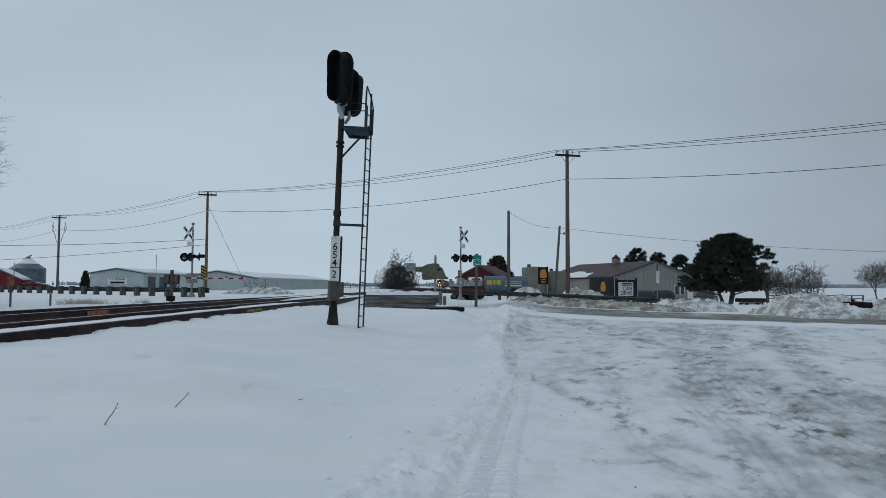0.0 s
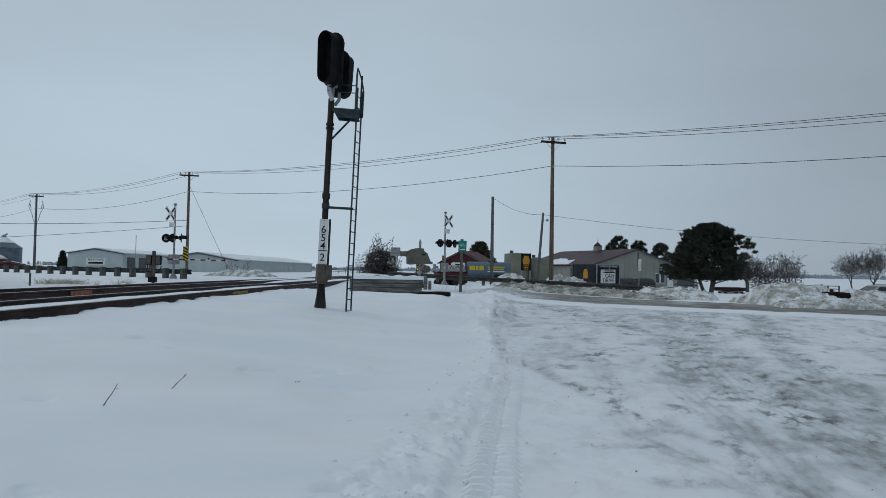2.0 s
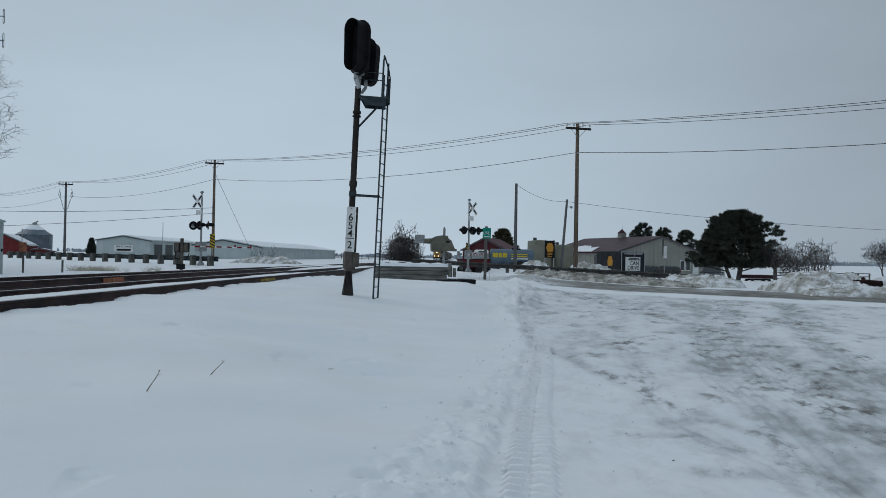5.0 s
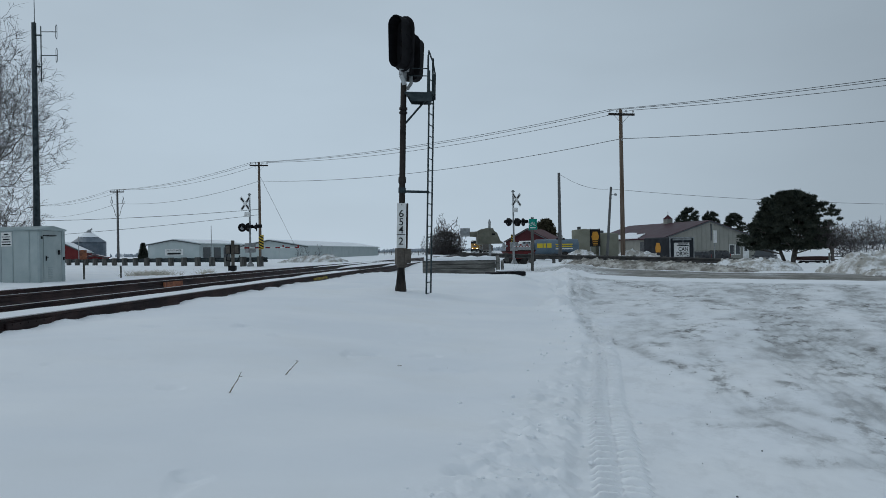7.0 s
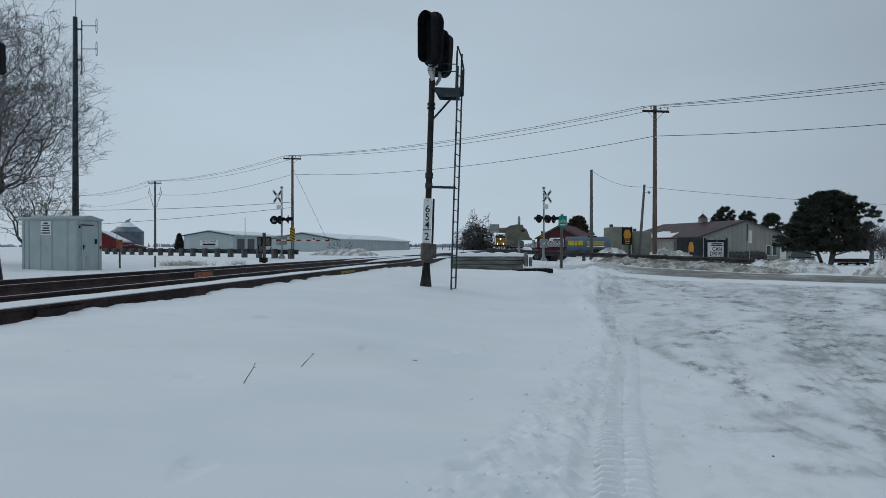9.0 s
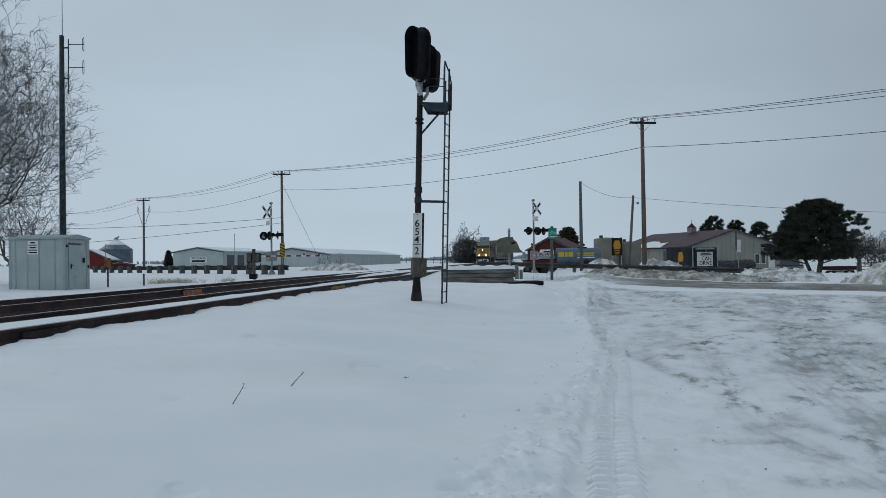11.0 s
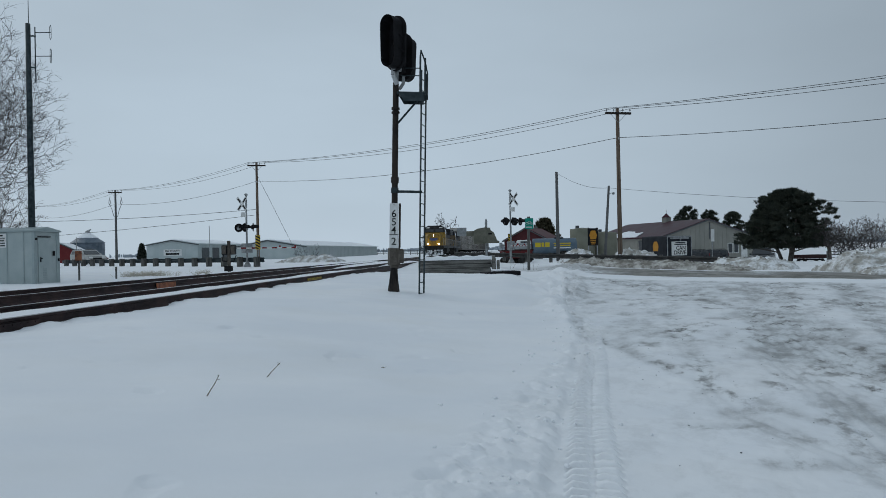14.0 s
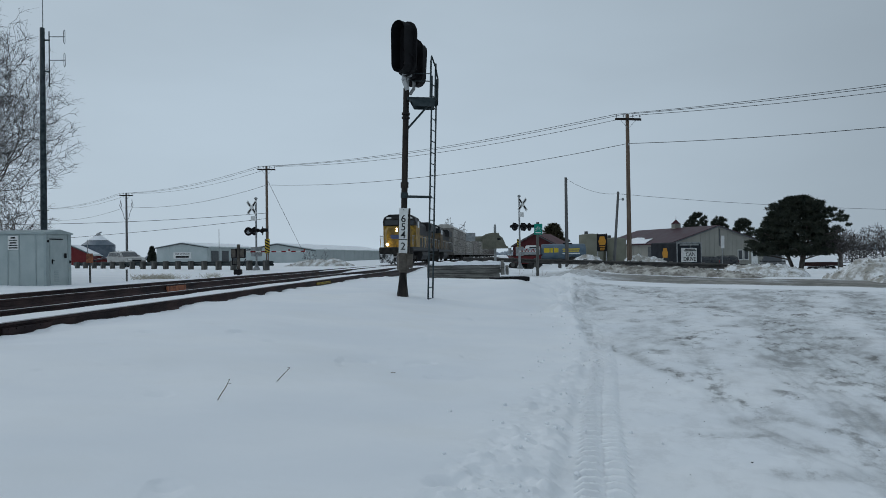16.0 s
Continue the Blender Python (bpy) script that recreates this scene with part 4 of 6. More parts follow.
# ---- equipment shelter, antenna ----
def shelter():
    p = Vector((-14.93, 29.7))
    t = thing("equipment_shelter", pose(p.x, p.y, ground_at(p.x, p.y) - 0.06, 0, 0, -7.9), "pale grey-green steel railway equipment shelter with door", "equipment shelter")
    W, Dp, H = 2.42, 1.6, 2.14
    part("body", MB().box((-W / 2, Dp / 2, H / 2), (W, Dp, H), 0, 0.015), M_BUNGALOW, t)
    roof = MB().prism([(-0.06, 0), (-0.06, 0.06), (Dp / 2, 0.2), (Dp + 0.06, 0.06), (Dp + 0.06, 0)], 0, W + 0.14, m=pose(0.07, 0, H, 0, 0, 90))
    part("roof", roof, M_BUNGTRIM, t)
    for x in (-0.02, -0.42, -1.12, -1.62, -2.15, -W + 0.03):
        part("seam", MB().box((x, -0.012, H / 2), (0.05 if x not in (-0.02, -W + 0.03) else 0.10, 0.02, H - 0.04), 0, 0.004), M_BUNGTRIM, t)
    part("corner_post", MB().box((0.01, 0.07, H / 2), (0.03, 0.14, H), 0, 0.005), M_BUNGTRIM, t)
    part("corner_post", MB().box((0.01, Dp - 0.1, H / 2), (0.03, 0.2, H), 0, 0.005), M_BUNGTRIM, t)
    door = part("door", MB().box((0.016, 0.62, 0.98), (0.03, 0.74, 1.86), 0, 0.008), M_BUNGALOW, t)
    part("door_handle", MB().box((0.045, 0.36, 1.02), (0.03, 0.05, 0.2), 0, 0.008).box((0.06, 0.4, 1.06), (0.03, 0.12, 0.03), 0, 0.005), M_BLACK, door, "black lever handle")
    for i in range(7):
        part("louver", MB().box((0.035, 0.62, 0.22 + i * 0.07), (0.012, 0.26, 0.045), 0, 0.003), M_BUNGTRIM, door)
    part("lintel", MB().box((0.03, 0.62, 1.94), (0.05, 0.8, 0.03), 0, 0.004), M_BLACK, t)
    part("socket", MB().box((0.035, 1.2, 1.26), (0.04, 0.12, 0.2), 0, 0.01), M_BLACK, t)
    part("socket", MB().box((0.035, 1.5, 1.0), (0.04, 0.09, 0.12), 0, 0.01), M_BLACK, t)
    part("wall_lamp", MB().box((0.03, 0.12, 1.85), (0.04, 0.1, 0.1), 0, 0.01), M_BLACK, t)
    sg = part("sign", MB().box((-1.36, -0.03, 1.80), (0.46, 0.008, 0.56), 0, 0.003), M_WHITE, t, "white notice with dark unreadable lines")
    for i, (w, h) in enumerate(((0.2, 0.06), (0.36, 0.03), (0.28, 0.055), (0.38, 0.04), (0.38, 0.05))):
        part("text_bar", MB().box((-1.36, -0.036, 2.0 - i * 0.1), (w, 0.004, h)), M_BLACKINK, sg)


shelter()


def antenna():
    t = thing("antenna_pole", pose(-16.75, 33.1, 0.6), "tall tapered grey steel antenna pole behind the shelter", "antenna pole")
    part("pole", MB().tube((0, 0, 0), (0, 0, 11.55), 0.155, 0.10, 12), M_DARKGALV, t, smooth=True)
    part("whip", MB().tube((0.03, 0, 11.5), (0.03, 0, 14.5), 0.018, 0.008, 6), M_DARKGALV, t)
    st = part("side_mast", MB().tube((0.30, 0, 8.9), (0.30, 0, 11.4), 0.025, 0.025, 6), M_DARKGALV, t)
    for z in (9.6, 11.0):
        part("clamp", MB().box((0.18, 0, z), (0.30, 0.06, 0.06), 0, 0.01), M_DARKGALV, st)
    for z in (10.1, 11.15):
        dp = part("dipole", MB().tube((0.30, 0, z), (0.98, 0, z), 0.018, 0.018, 6), M_DARKGALV, st)
        part("loop", MB().path([(0.97, 0, z - 0.32), (0.94, 0, z - 0.24), (0.94, 0, z + 0.24), (0.97, 0, z + 0.32), (1.0, 0, z + 0.24), (1.0, 0, z - 0.24), (0.97, 0, z - 0.32)], 0.012, 5), M_DARKGALV, dp)


antenna()


# ---- trees ----
M_TWIGDARK = surf("dark_twigs", (0.045, 0.04, 0.038), (0.11, 0.10, 0.10), 6, 0.9, 0, 0.2, 30)


def bare_tree(x, y, height, width, seed, label, nodes=900, base=0.2, twig=0.012, girth=0.02, mats=(None, None), stems=1, lift=0.6, tips=3, dome=False):
    """A leafless tree: limbs reach for points spread through a rounded crown and thicken towards the foot."""
    rng = np.random.default_rng(seed)
    t = thing("bare_tree", pose(x, y, ground_at(x, y) - 0.1), label, "tree", "bare trees")
    low = height * base
    pts = rng.normal(size=(nodes * 3, 3))
    pts /= np.linalg.norm(pts, axis=1)[:, None]
    pts *= (rng.random(len(pts)) ** 0.42)[:, None]
    pts[:, 2] = np.where(pts[:, 2] < 0, pts[:, 2] * 0.8, pts[:, 2])
    lump = 0.78 + 0.22 * np.sin(np.arctan2(pts[:, 1], pts[:, 0]) * 3 + seed) * np.cos(pts[:, 2] * 5 + seed) + rng.normal(size=len(pts)) * 0.05
    pts *= lump[:, None]
    if dome:
        pts[:, 2] = np.abs(pts[:, 2])
        pts = pts[:nodes] * (width * 0.56, width * 0.56, (height - low) * 1.1) + (0, 0, low)
    else:
        pts = pts[:nodes] * (width / 2, width / 2, (height - low) / 2) + (0, 0, (height + low) / 2)
    start, parent = [], []
    for k in range(stems):
        a, r = k * 2.4 + seed, 0.0 if stems == 1 else 0.06 * width * (1 + k % 3)
        prev = -1
        rise = max(low, height * 0.08)
        for j in range(4):
            f = j / 3
            start.append((math.cos(a) * r * (1 + f) + 0.03 * height * f * math.sin(seed + j), math.sin(a) * r * (1 + f), rise * f))
            parent.append(prev)
            prev = len(start) - 1
    pos = np.array(start + [(0, 0, 0)] * nodes, float)
    root = len(start)
    foot = np.array((0, 0, low))
    order = np.argsort(np.linalg.norm((pts - foot) * (1, 1, 1.0), axis=1))
    trail = np.zeros(len(pos))
    n = root
    for p in pts[order]:
        d = pos[:n] - p
        cost = np.linalg.norm(d, axis=1) + 0.45 * trail[:n] + lift * np.maximum(d[:, 2], 0)
        k = int(np.argmin(cost))
        pos[n] = p + rng.normal(size=3) * 0.006 * height
        trail[n] = trail[k] + np.linalg.norm(pos[n] - pos[k])
        parent.append(k)
        n += 1
    load = np.ones(n)
    kids = np.zeros(n, int)
    for i in range(n - 1, root - 1, -1):
        load[parent[i]] += load[i]
        kids[parent[i]] += 1
    for i in range(root - 1, -1, -1):
        if parent[i] >= 0:
            load[parent[i]] = max(load[parent[i]], load[i])
    radius = np.maximum(twig, height * girth * (load / load.max()) ** 0.5)
    trunk, crown = MB(), MB()
    for i in range(n):
        k = parent[i]
        if k < 0:
            continue
        a, b = Vector(pos[k]), Vector(pos[i])
        if (b - a).length < 1e-4:
            continue
        mid = a.lerp(b, 0.5) + Vector(rng.normal(size=3)) * (b - a).length * 0.045
        big = radius[i] > twig * 2.5
        ra, rb = min(radius[k], radius[i] * 1.35), radius[i]
        into, seg = (trunk, 6) if big else (crown, 3)
        into.tube(a, mid, ra, (ra + rb) / 2, seg, False)
        into.tube(mid, b, (ra + rb) / 2, rb, seg, False)
        if kids[i] < 2 and i >= root:
            way = (b - a).normalized()
            for j in range(tips):
                e = (way + Vector(rng.normal(size=3)) * 0.45 + Vector((0, 0, 0.12))).normalized() * min(height * 0.06, 0.62) * rng.uniform(0.5, 1.15)
                q = b + e * 0.5 + Vector(rng.normal(size=3)) * 0.12 * e.length
                crown.tube(b, q, twig * 0.85, twig * 0.7, 3, False)
                crown.tube(q, b + e, twig * 0.7, twig * 0.45, 3, False)
                crown.tube(q, q + (e + Vector(rng.normal(size=3)) * e.length * 0.7) * 0.45, twig * 0.6, twig * 0.4, 3, False)
    part("trunk", trunk, mats[0] or M_BARK, t)
    part("crown", crown, mats[1] or M_TWIG, t)
    return t


DARK = (M_BARK, M_TWIGDARK)
bare_tree(-23.9, 37.8, 15.8, 12.8, 11, "large bare deciduous tree with frosted twigs", 4800, 0.05, 0.0095, 0.014, lift=0.25)
bare_tree(-30.5, 41.0, 15, 10, 4, "bare deciduous tree with fine frosted branches", 1500, 0.1, 0.010, 0.016)
bare_tree(-20.6, 36.6, 5.6, 5.2, 65, "bare tree with drooping frosted twigs behind the shelter", 600, 0.08, 0.008, 0.02, lift=0.1)
bare_tree(11.4, 215, 11.6, 13.6, 8, "dense bare rounded tree beyond the tracks", 3600, 0.0, 0.038, 0.008, DARK, 11, 1.0, 4, True)
bare_tree(28.1, 46.4, 3.5, 2.9, 15, "reddish bare tree beside a broad pine", 800, 0.36, 0.008, 0.032, DARK)
bare_tree(36.9, 58.5, 3.4, 3.2, 30, "small bare tree at the edge of a snowy yard", 700, 0.15, 0.009, 0.016, DARK, 2)
bare_tree(43.0, 64.5, 4.9, 5.2, 31, "spreading bare tree behind ploughed snow", 1100, 0.08, 0.010, 0.016, DARK, 4)
bare_tree(62.9, 80.0, 5.6, 5.3, 33, "bare tree with a rounded crown in a snowy yard", 1100, 0.27, 0.010, 0.016, DARK, lift=0.9)
bare_tree(58.9, 71.5, 5.9, 4.0, 34, "slender bare tree in a snowy yard", 900, 0.27, 0.010, 0.016, DARK, lift=0.9)
bare_tree(-14.2, 95.0, 2.6, 2.4, 61, "small bare shrub by the road", 160, 0.0, 0.012, 0.01, stems=4, dome=True)
bare_tree(-8.0, 62.0, 1.7, 1.2, 62, "small bare shrub behind the lowered gate", 90, 0.0, 0.009, 0.012, stems=3, dome=True)
bare_tree(-18.3, 34.6, 2.6, 3.0, 63, "low bare brush beside the shelter", 260, 0.0, 0.007, 0.01, stems=5, dome=True)


def conifer(x, y, height, width, seed, label, clumps, mat, trunk_to=0.35, blade=0.2, round_top=1.0, base=0.12, trunks=3, sprays=150):
    rng = np.random.default_rng(seed)
    z = ground_at(x, y)
    t = thing("conifer", pose(x, y, z - 0.1), label, "tree", "evergreen trees")
    tr = MB()
    for k in range(trunks):
        a = k * 2.1 + 0.4
        tip = Vector((math.cos(a) * width * 0.22, math.sin(a) * width * 0.22, height * 0.62))
        tr.tube((math.cos(a) * 0.12, math.sin(a) * 0.12, 0), tip * 0.5, height * 0.026, height * 0.018, 7)
        tr.tube(tip * 0.5, tip, height * 0.018, height * 0.008, 6)
        for j in range(5):
            b = a + rng.uniform(-1.2, 1.2)
            o = tip * (0.35 + 0.1 * j)
            tr.tube(o, o + Vector((math.cos(b) * width * 0.3, math.sin(b) * width * 0.3, height * 0.08)), height * 0.010, height * 0.004, 5)
    part("trunk", tr, M_BARK, t)
    # boughs: flat sprays scattered through the crown, each filled with upturned needle tufts
    outline = ((0.0, 0.12, 0.28, 0.5, 0.72, 0.9, 1.0), (0.84, 1.0, 1.0, 0.90, 0.72, 0.48, 0.16) if round_top else (0.9, 1.0, 0.85, 0.6, 0.36, 0.15, 0.02))
    lobes = []
    for k in range(sprays):
        rel = rng.random() ** 1.15
        zz = height * (base + (0.97 - base) * rel)
        a = rng.uniform(0, 6.283)
        wid = np.interp(rel, *outline) * width / 2 * (0.86 + 0.16 * np.sin(a * 3 + seed + rel * 7) + 0.08 * np.sin(a * 7 + rel * 19))
        rr = wid * np.sqrt(rng.uniform(0.12, 1.0))
        lobes.append((rr * np.cos(a), rr * np.sin(a), zz + 0.05 * height * (rr / width), rng.uniform(0.03, 0.062) * width, a))
    verts, faces = [], []
    for k in range(clumps):
        lx, ly, lz, lr, la = lobes[rng.integers(len(lobes))]
        d = rng.normal(size=3)
        d /= np.linalg.norm(d)
        c = np.array((lx, ly, lz)) + d * lr * np.array((1.1, 1.1, 0.42)) * rng.uniform(0.3, 1.0)
        out = np.array((np.cos(la), np.sin(la), 0.5))
        for b in range(6):
            e = rng.normal(size=3) * 0.75 + out * 0.8 + np.array((0, 0, 0.3))
            e /= np.linalg.norm(e)
            s = np.cross(e, rng.normal(size=3))
            s /= np.linalg.norm(s)
            ln = blade * rng.uniform(0.6, 1.25)
            i = len(verts)
            verts += [tuple(c - s * ln * 0.13), tuple(c + s * ln * 0.13), tuple(c + e * ln)]
            faces.append((i, i + 1, i + 2))
    part("crown", MB().add(verts, faces), mat, t)
    return t


conifer(26.75, 49.3, 5.75, 6.7, 5, "broad dark evergreen tree with several low trunks", 21000, M_NEEDLE, blade=0.2, base=0.27, trunks=5, sprays=800)
conifer(27.3, 139, 8.0, 6.6, 6, "brownish rounded evergreen behind a red barn", 5200, M_BROWNNEEDLE, blade=0.5, base=0.03, sprays=420)
for i, (x, y, h, w) in enumerate(((57.0, 140, 10.0, 6.4), (62.2, 142, 9.3, 6.0), (66.6, 141, 8.8, 6.0), (72.0, 140, 7.6, 5.8), (-64.8, 175, 3.9, 2.0), (-60.5, 176, 4.0, 1.8))):
    conifer(x, y, h, w, 70 + i, "dark pine standing behind the buildings", 3000, M_NEEDLE, blade=0.55, round_top=1 if i < 4 else 0, trunks=1, base=0.1, sprays=260)


# ---- buildings ----
M_METALWALL = surf("pale_green_grey_siding", (0.40, 0.455, 0.455), (0.47, 0.515, 0.515), 0.6, 0.55, 0.1, 0.05, 8)
M_TANWALL = surf("tan_grey_siding", (0.235, 0.235, 0.21), (0.285, 0.28, 0.25), 0.5, 0.6, 0, 0.05, 8)
M_MAROON = surf("maroon_metal_roof", (0.036, 0.009, 0.015), (0.058, 0.019, 0.026), 0.8, 0.5, 0.1, 0.1, 9)
M_BARNRED = surf("barn_red_paint", (0.14, 0.02, 0.022), (0.18, 0.034, 0.034), 0.7, 0.7, 0, 0.1, 9)
M_DARKTRIM = surf("dark_trim", (0.07, 0.075, 0.08), (0.11, 0.115, 0.12), 3, 0.6, 0, 0.05, 20)
M_WINDOW = glass("dark_window", (0.03, 0.035, 0.04))
M_BIN = surf("grey_blue_corrugated", (0.10, 0.13, 0.16), (0.17, 0.20, 0.235), 0.8, 0.45, 0.4, 0.1, 8)


def gable_house(name, x, y, yaw, w, ln, eave, ridge, wall, roof, label, seams=0.9, snow=True, ox=0.35, z=None):
    """Origin at the front right corner; the gable end runs to -x, the length to +y."""
    t = thing(name, pose(x, y, ground_at(x, y) - 0.25 if z is None else z, 0, 0, yaw), label, "building")
    body = MB().prism([(-w, 0), (0, 0), (0, eave), (-w / 2, ridge), (-w, eave)], 0, ln)
    part("wall", body, wall, t)
    ribs = MB()
    for k in range(int(w / seams) + 1):
        xx = -min(k * seams, w)
        top = eave + (ridge - eave) * (1 - abs(xx + w / 2) / (w / 2))
        ribs.box((xx, -0.015, top / 2), (0.06, 0.03, top - 0.05))
    for k in range(int(ln / seams) + 1):
        ribs.box((0.015, k * seams, eave / 2), (0.03, 0.06, eave - 0.05))
        ribs.box((-w - 0.015, k * seams, eave / 2), (0.03, 0.06, eave - 0.05))
    tagged(part("siding_rib", ribs, wall, t), kind="stuff")
    dz = (ridge - eave) / (w / 2)
    for s in (-1, 1):
        xa, xb = -w / 2 + s * (w / 2 + ox), -w / 2
        za = eave - ox * dz
        part("roof", MB().prism([(xa, za), (xb, ridge), (xb, ridge + 0.14), (xa, za + 0.14)], -0.3, ln + 0.3), roof, t)
        if snow:
            part("roof_snow", MB().prism([(xa + s * -0.4, za + 0.14 + 0.4 * dz), (xb + s * 0.3, ridge + 0.14 - 0.3 * dz), (xb + s * 0.3, ridge + 0.22 - 0.3 * dz), (xa - s * 0.4, za + 0.2 + 0.4 * dz)], 0.3, ln - 0.2), M_SNOW, t, "snow lying on the roof")
    part("fascia", MB().prism([(-w - ox, eave - ox * dz - 0.12), (-w / 2, ridge - 0.14), (ox, eave - ox * dz - 0.12), (ox, eave - ox * dz + 0.06), (-w / 2, ridge + 0.06), (-w - ox, eave - ox * dz + 0.06)], -0.34, -0.3), M_DARKTRIM, t)
    return t


st1 = gable_house("storage_building", -37.5, 128.0, -8.6, 9.6, 22, 3.15, 3.95, M_METALWALL, M_METALWALL, "long pale green-grey metal storage building with snowy roof", 1.2)
sg = part("sign_board", MB().box((-4.7, -0.08, 1.75), (3.4, 0.06, 1.15), 0, 0.01), M_WHITE, st1, "white storage sign with dark lettering")
lettering("SELF STORAGE", 0.42, M_BLACKINK, "lettering", sg, pose(-4.7, -0.12, 2.05, 90, 0, 0))
part("number_bar", MB().box((-4.7, -0.115, 1.5), (2.5, 0.02, 0.34)), M_BLACKINK, sg)
for k in range(3):
    part("door", MB().box((0.05, 3 + k * 4.5, 1.3), (0.05, 3.0, 2.5), 0, 0.01), M_DARKTRIM, st1)
gable_house("storage_building", -17.3, 120.0, -8.6, 13.0, 63, 2.3, 3.45, M_METALWALL, M_METALWALL, "long low pale metal storage building beyond the crossing", 1.2)

shed = gable_house("metal_shed", 50.3, 100.5, 13.2, 15.4, 21, 3.1, 5.5, M_TANWALL, M_MAROON, "tan metal shed with maroon roof and small cupola", 0.75, snow=False, z=-0.25)
cup = part("cupola", MB().box((-7.7, 10, 5.75), (1.0, 1.0, 1.1), 0, 0.02), M_TANWALL, shed)
part("cupola_roof", MB().lathe([(0.88, 6.28), (0.45, 6.6), (0.04, 6.95), (0.02, 7.5)], 4, (-7.7, 10, 0)), M_MAROON, cup, "maroon cupola roof with vane")
part("roof_snow", MB().add([(-15.6, 6.0, 3.2), (-15.6, 17.0, 3.2), (-12.6, 13.2, 4.13), (-12.9, 10.6, 4.04), (-13.9, 9.0, 3.73), (-13.5, 7.4, 3.86), (-15.6, 6.0, 3.3), (-15.6, 17.0, 3.3), (-12.6, 13.2, 4.26), (-12.9, 10.6, 4.17), (-13.9, 9.0, 3.86), (-13.5, 7.4, 3.99)], [(6, 7, 8, 9, 10, 11)] + [(k, (k + 1) % 6, 6 + (k + 1) % 6, 6 + k) for k in range(6)]), M_SNOW, shed, "patch of snow on the roof")
for x in (-4.0, -3.0):
    wd = part("window", MB().box((x, -0.05, 1.35), (0.85, 0.06, 1.5), 0, 0.01), M_WHITE, shed)
    part("pane", MB().box((x, -0.085, 1.35), (0.66, 0.02, 1.3)), M_WINDOW, wd)
dr = part("door", MB().box((-1.6, -0.05, 1.15), (1.05, 0.06, 2.2), 0, 0.01), M_WHITE, shed)
part("pane", MB().box((-1.6, -0.085, 1.55), (0.5, 0.02, 0.9)), M_WINDOW, dr)
part("vent", MB().box((-7.4, -0.05, 3.9), (0.22, 0.05, 2.4), 0, 0.01), M_DARKTRIM, shed)
part("door_sign", MB().box((-1.6, -0.06, 2.65), (1.6, 0.05, 0.4), 0, 0.01), M_DARKTRIM, shed)
part("side_door", MB().box((-15.45, 4.0, 1.4), (0.06, 3.2, 2.6), 0, 0.01), M_DARKTRIM, shed)

barn = gable_house("red_barn", -62.2, 137.6, 16, 7.5, 12, 2.1, 4.0, M_BARNRED, M_METALWALL, "low red barn with snow on its pale roof", 1.0)
gable_house("red_shed", -58.9, 140.5, 20, 4.4, 5, 0.95, 1.45, M_BARNRED, M_BARNRED, "low red lean-to shed before a grain bin", 1.0)
M_REDROOF = surf("dark_red_roof", (0.062, 0.013, 0.016), (0.085, 0.022, 0.024), 0.8, 0.6, 0, 0.1, 9)
gable_house("red_barn", 22.3, 111, -24, 7.2, 11, 2.9, 4.8, M_REDROOF, M_REDROOF, "small barn with red roof behind the crossing", 1.0, snow=False)


def grain_bin(x, y, r, h, label):
    t = thing("grain_bin", pose(x, y, ground_at(x, y)), label, "grain bin")
    prof = []
    for i in range(int(h / 0.18)):
        prof += [(r, i * 0.18), (r + 0.05, i * 0.18 + 0.09)]
    part("wall", MB().lathe(prof, 28), M_BIN, t)
    top = prof[-1][1]
    part("roof", MB().lathe([(r + 0.15, top - 0.05), (0.4, top + r * 0.62), (0.0, top + r * 0.64)], 28), M_BIN, t)
    part("cap", MB().lathe([(0.45, top + r * 0.6), (0.45, top + r * 0.72), (0.1, top + r * 0.8)], 12), M_GALV, t)
    part("roof_snow", MB().lathe([(r * 0.62, top + r * 0.30), (0.3, top + r * 0.68), (0.0, top + r * 0.69)], 28), M_SNOW, t, "snow on the cone roof")
    part("auger", MB().tube((-r * 1.6, -r * 0.5, top * 0.55), (r * 0.2, 0, top + r * 0.85), 0.15, 0.15, 6), M_GALV, t)


grain_bin(-67.2, 151.5, 3.25, 4.2, "blue-grey corrugated grain bin with snowy cone roof")

M_OLIVE = surf("olive_tank_paint", (0.15, 0.15, 0.115), (0.19, 0.19, 0.15), 0.8, 0.6, 0, 0.05, 10)


def yard_vat(x, y, r, h):
    t = thing("storage_tank", pose(x, y, ground_at(x, y)), "olive-grey upright cylindrical storage tank", "storage tank", "tanks behind the sign")
    part("shell", MB().lathe([(r, 0), (r, h), (r * 0.96, h + 0.06), (0.3, h + 0.2), (0, h + 0.22)], 26), M_OLIVE, t, smooth=True)
    part("hatch", MB().lathe([(0.25, h + 0.15), (0.25, h + 0.5), (0, h + 0.52)], 12, (-r * 0.4, 0, 0)), M_DARKTRIM, t)


yard_vat(23.35, 93.7, 1.6, 3.78)
yard_vat(26.8, 95.0, 1.6, 3.78)


# ---- things by the crossing ----
M_HEATER = surf("tan_grey_housing", (0.105, 0.105, 0.082), (0.165, 0.16, 0.128), 3, 0.6, 0, 0.15, 30)
M_GREEN = surf("green_sign_sheeting", (0.0, 0.20, 0.15), (0.01, 0.25, 0.19), 4, 0.45, 0, 0, 30)
M_CONCRETE = surf("grey_timber_stack", (0.07, 0.069, 0.063), (0.21, 0.205, 0.19), 2.5, 0.85, 0, 0.4, 25, stretch=(0.4, 3, 3))


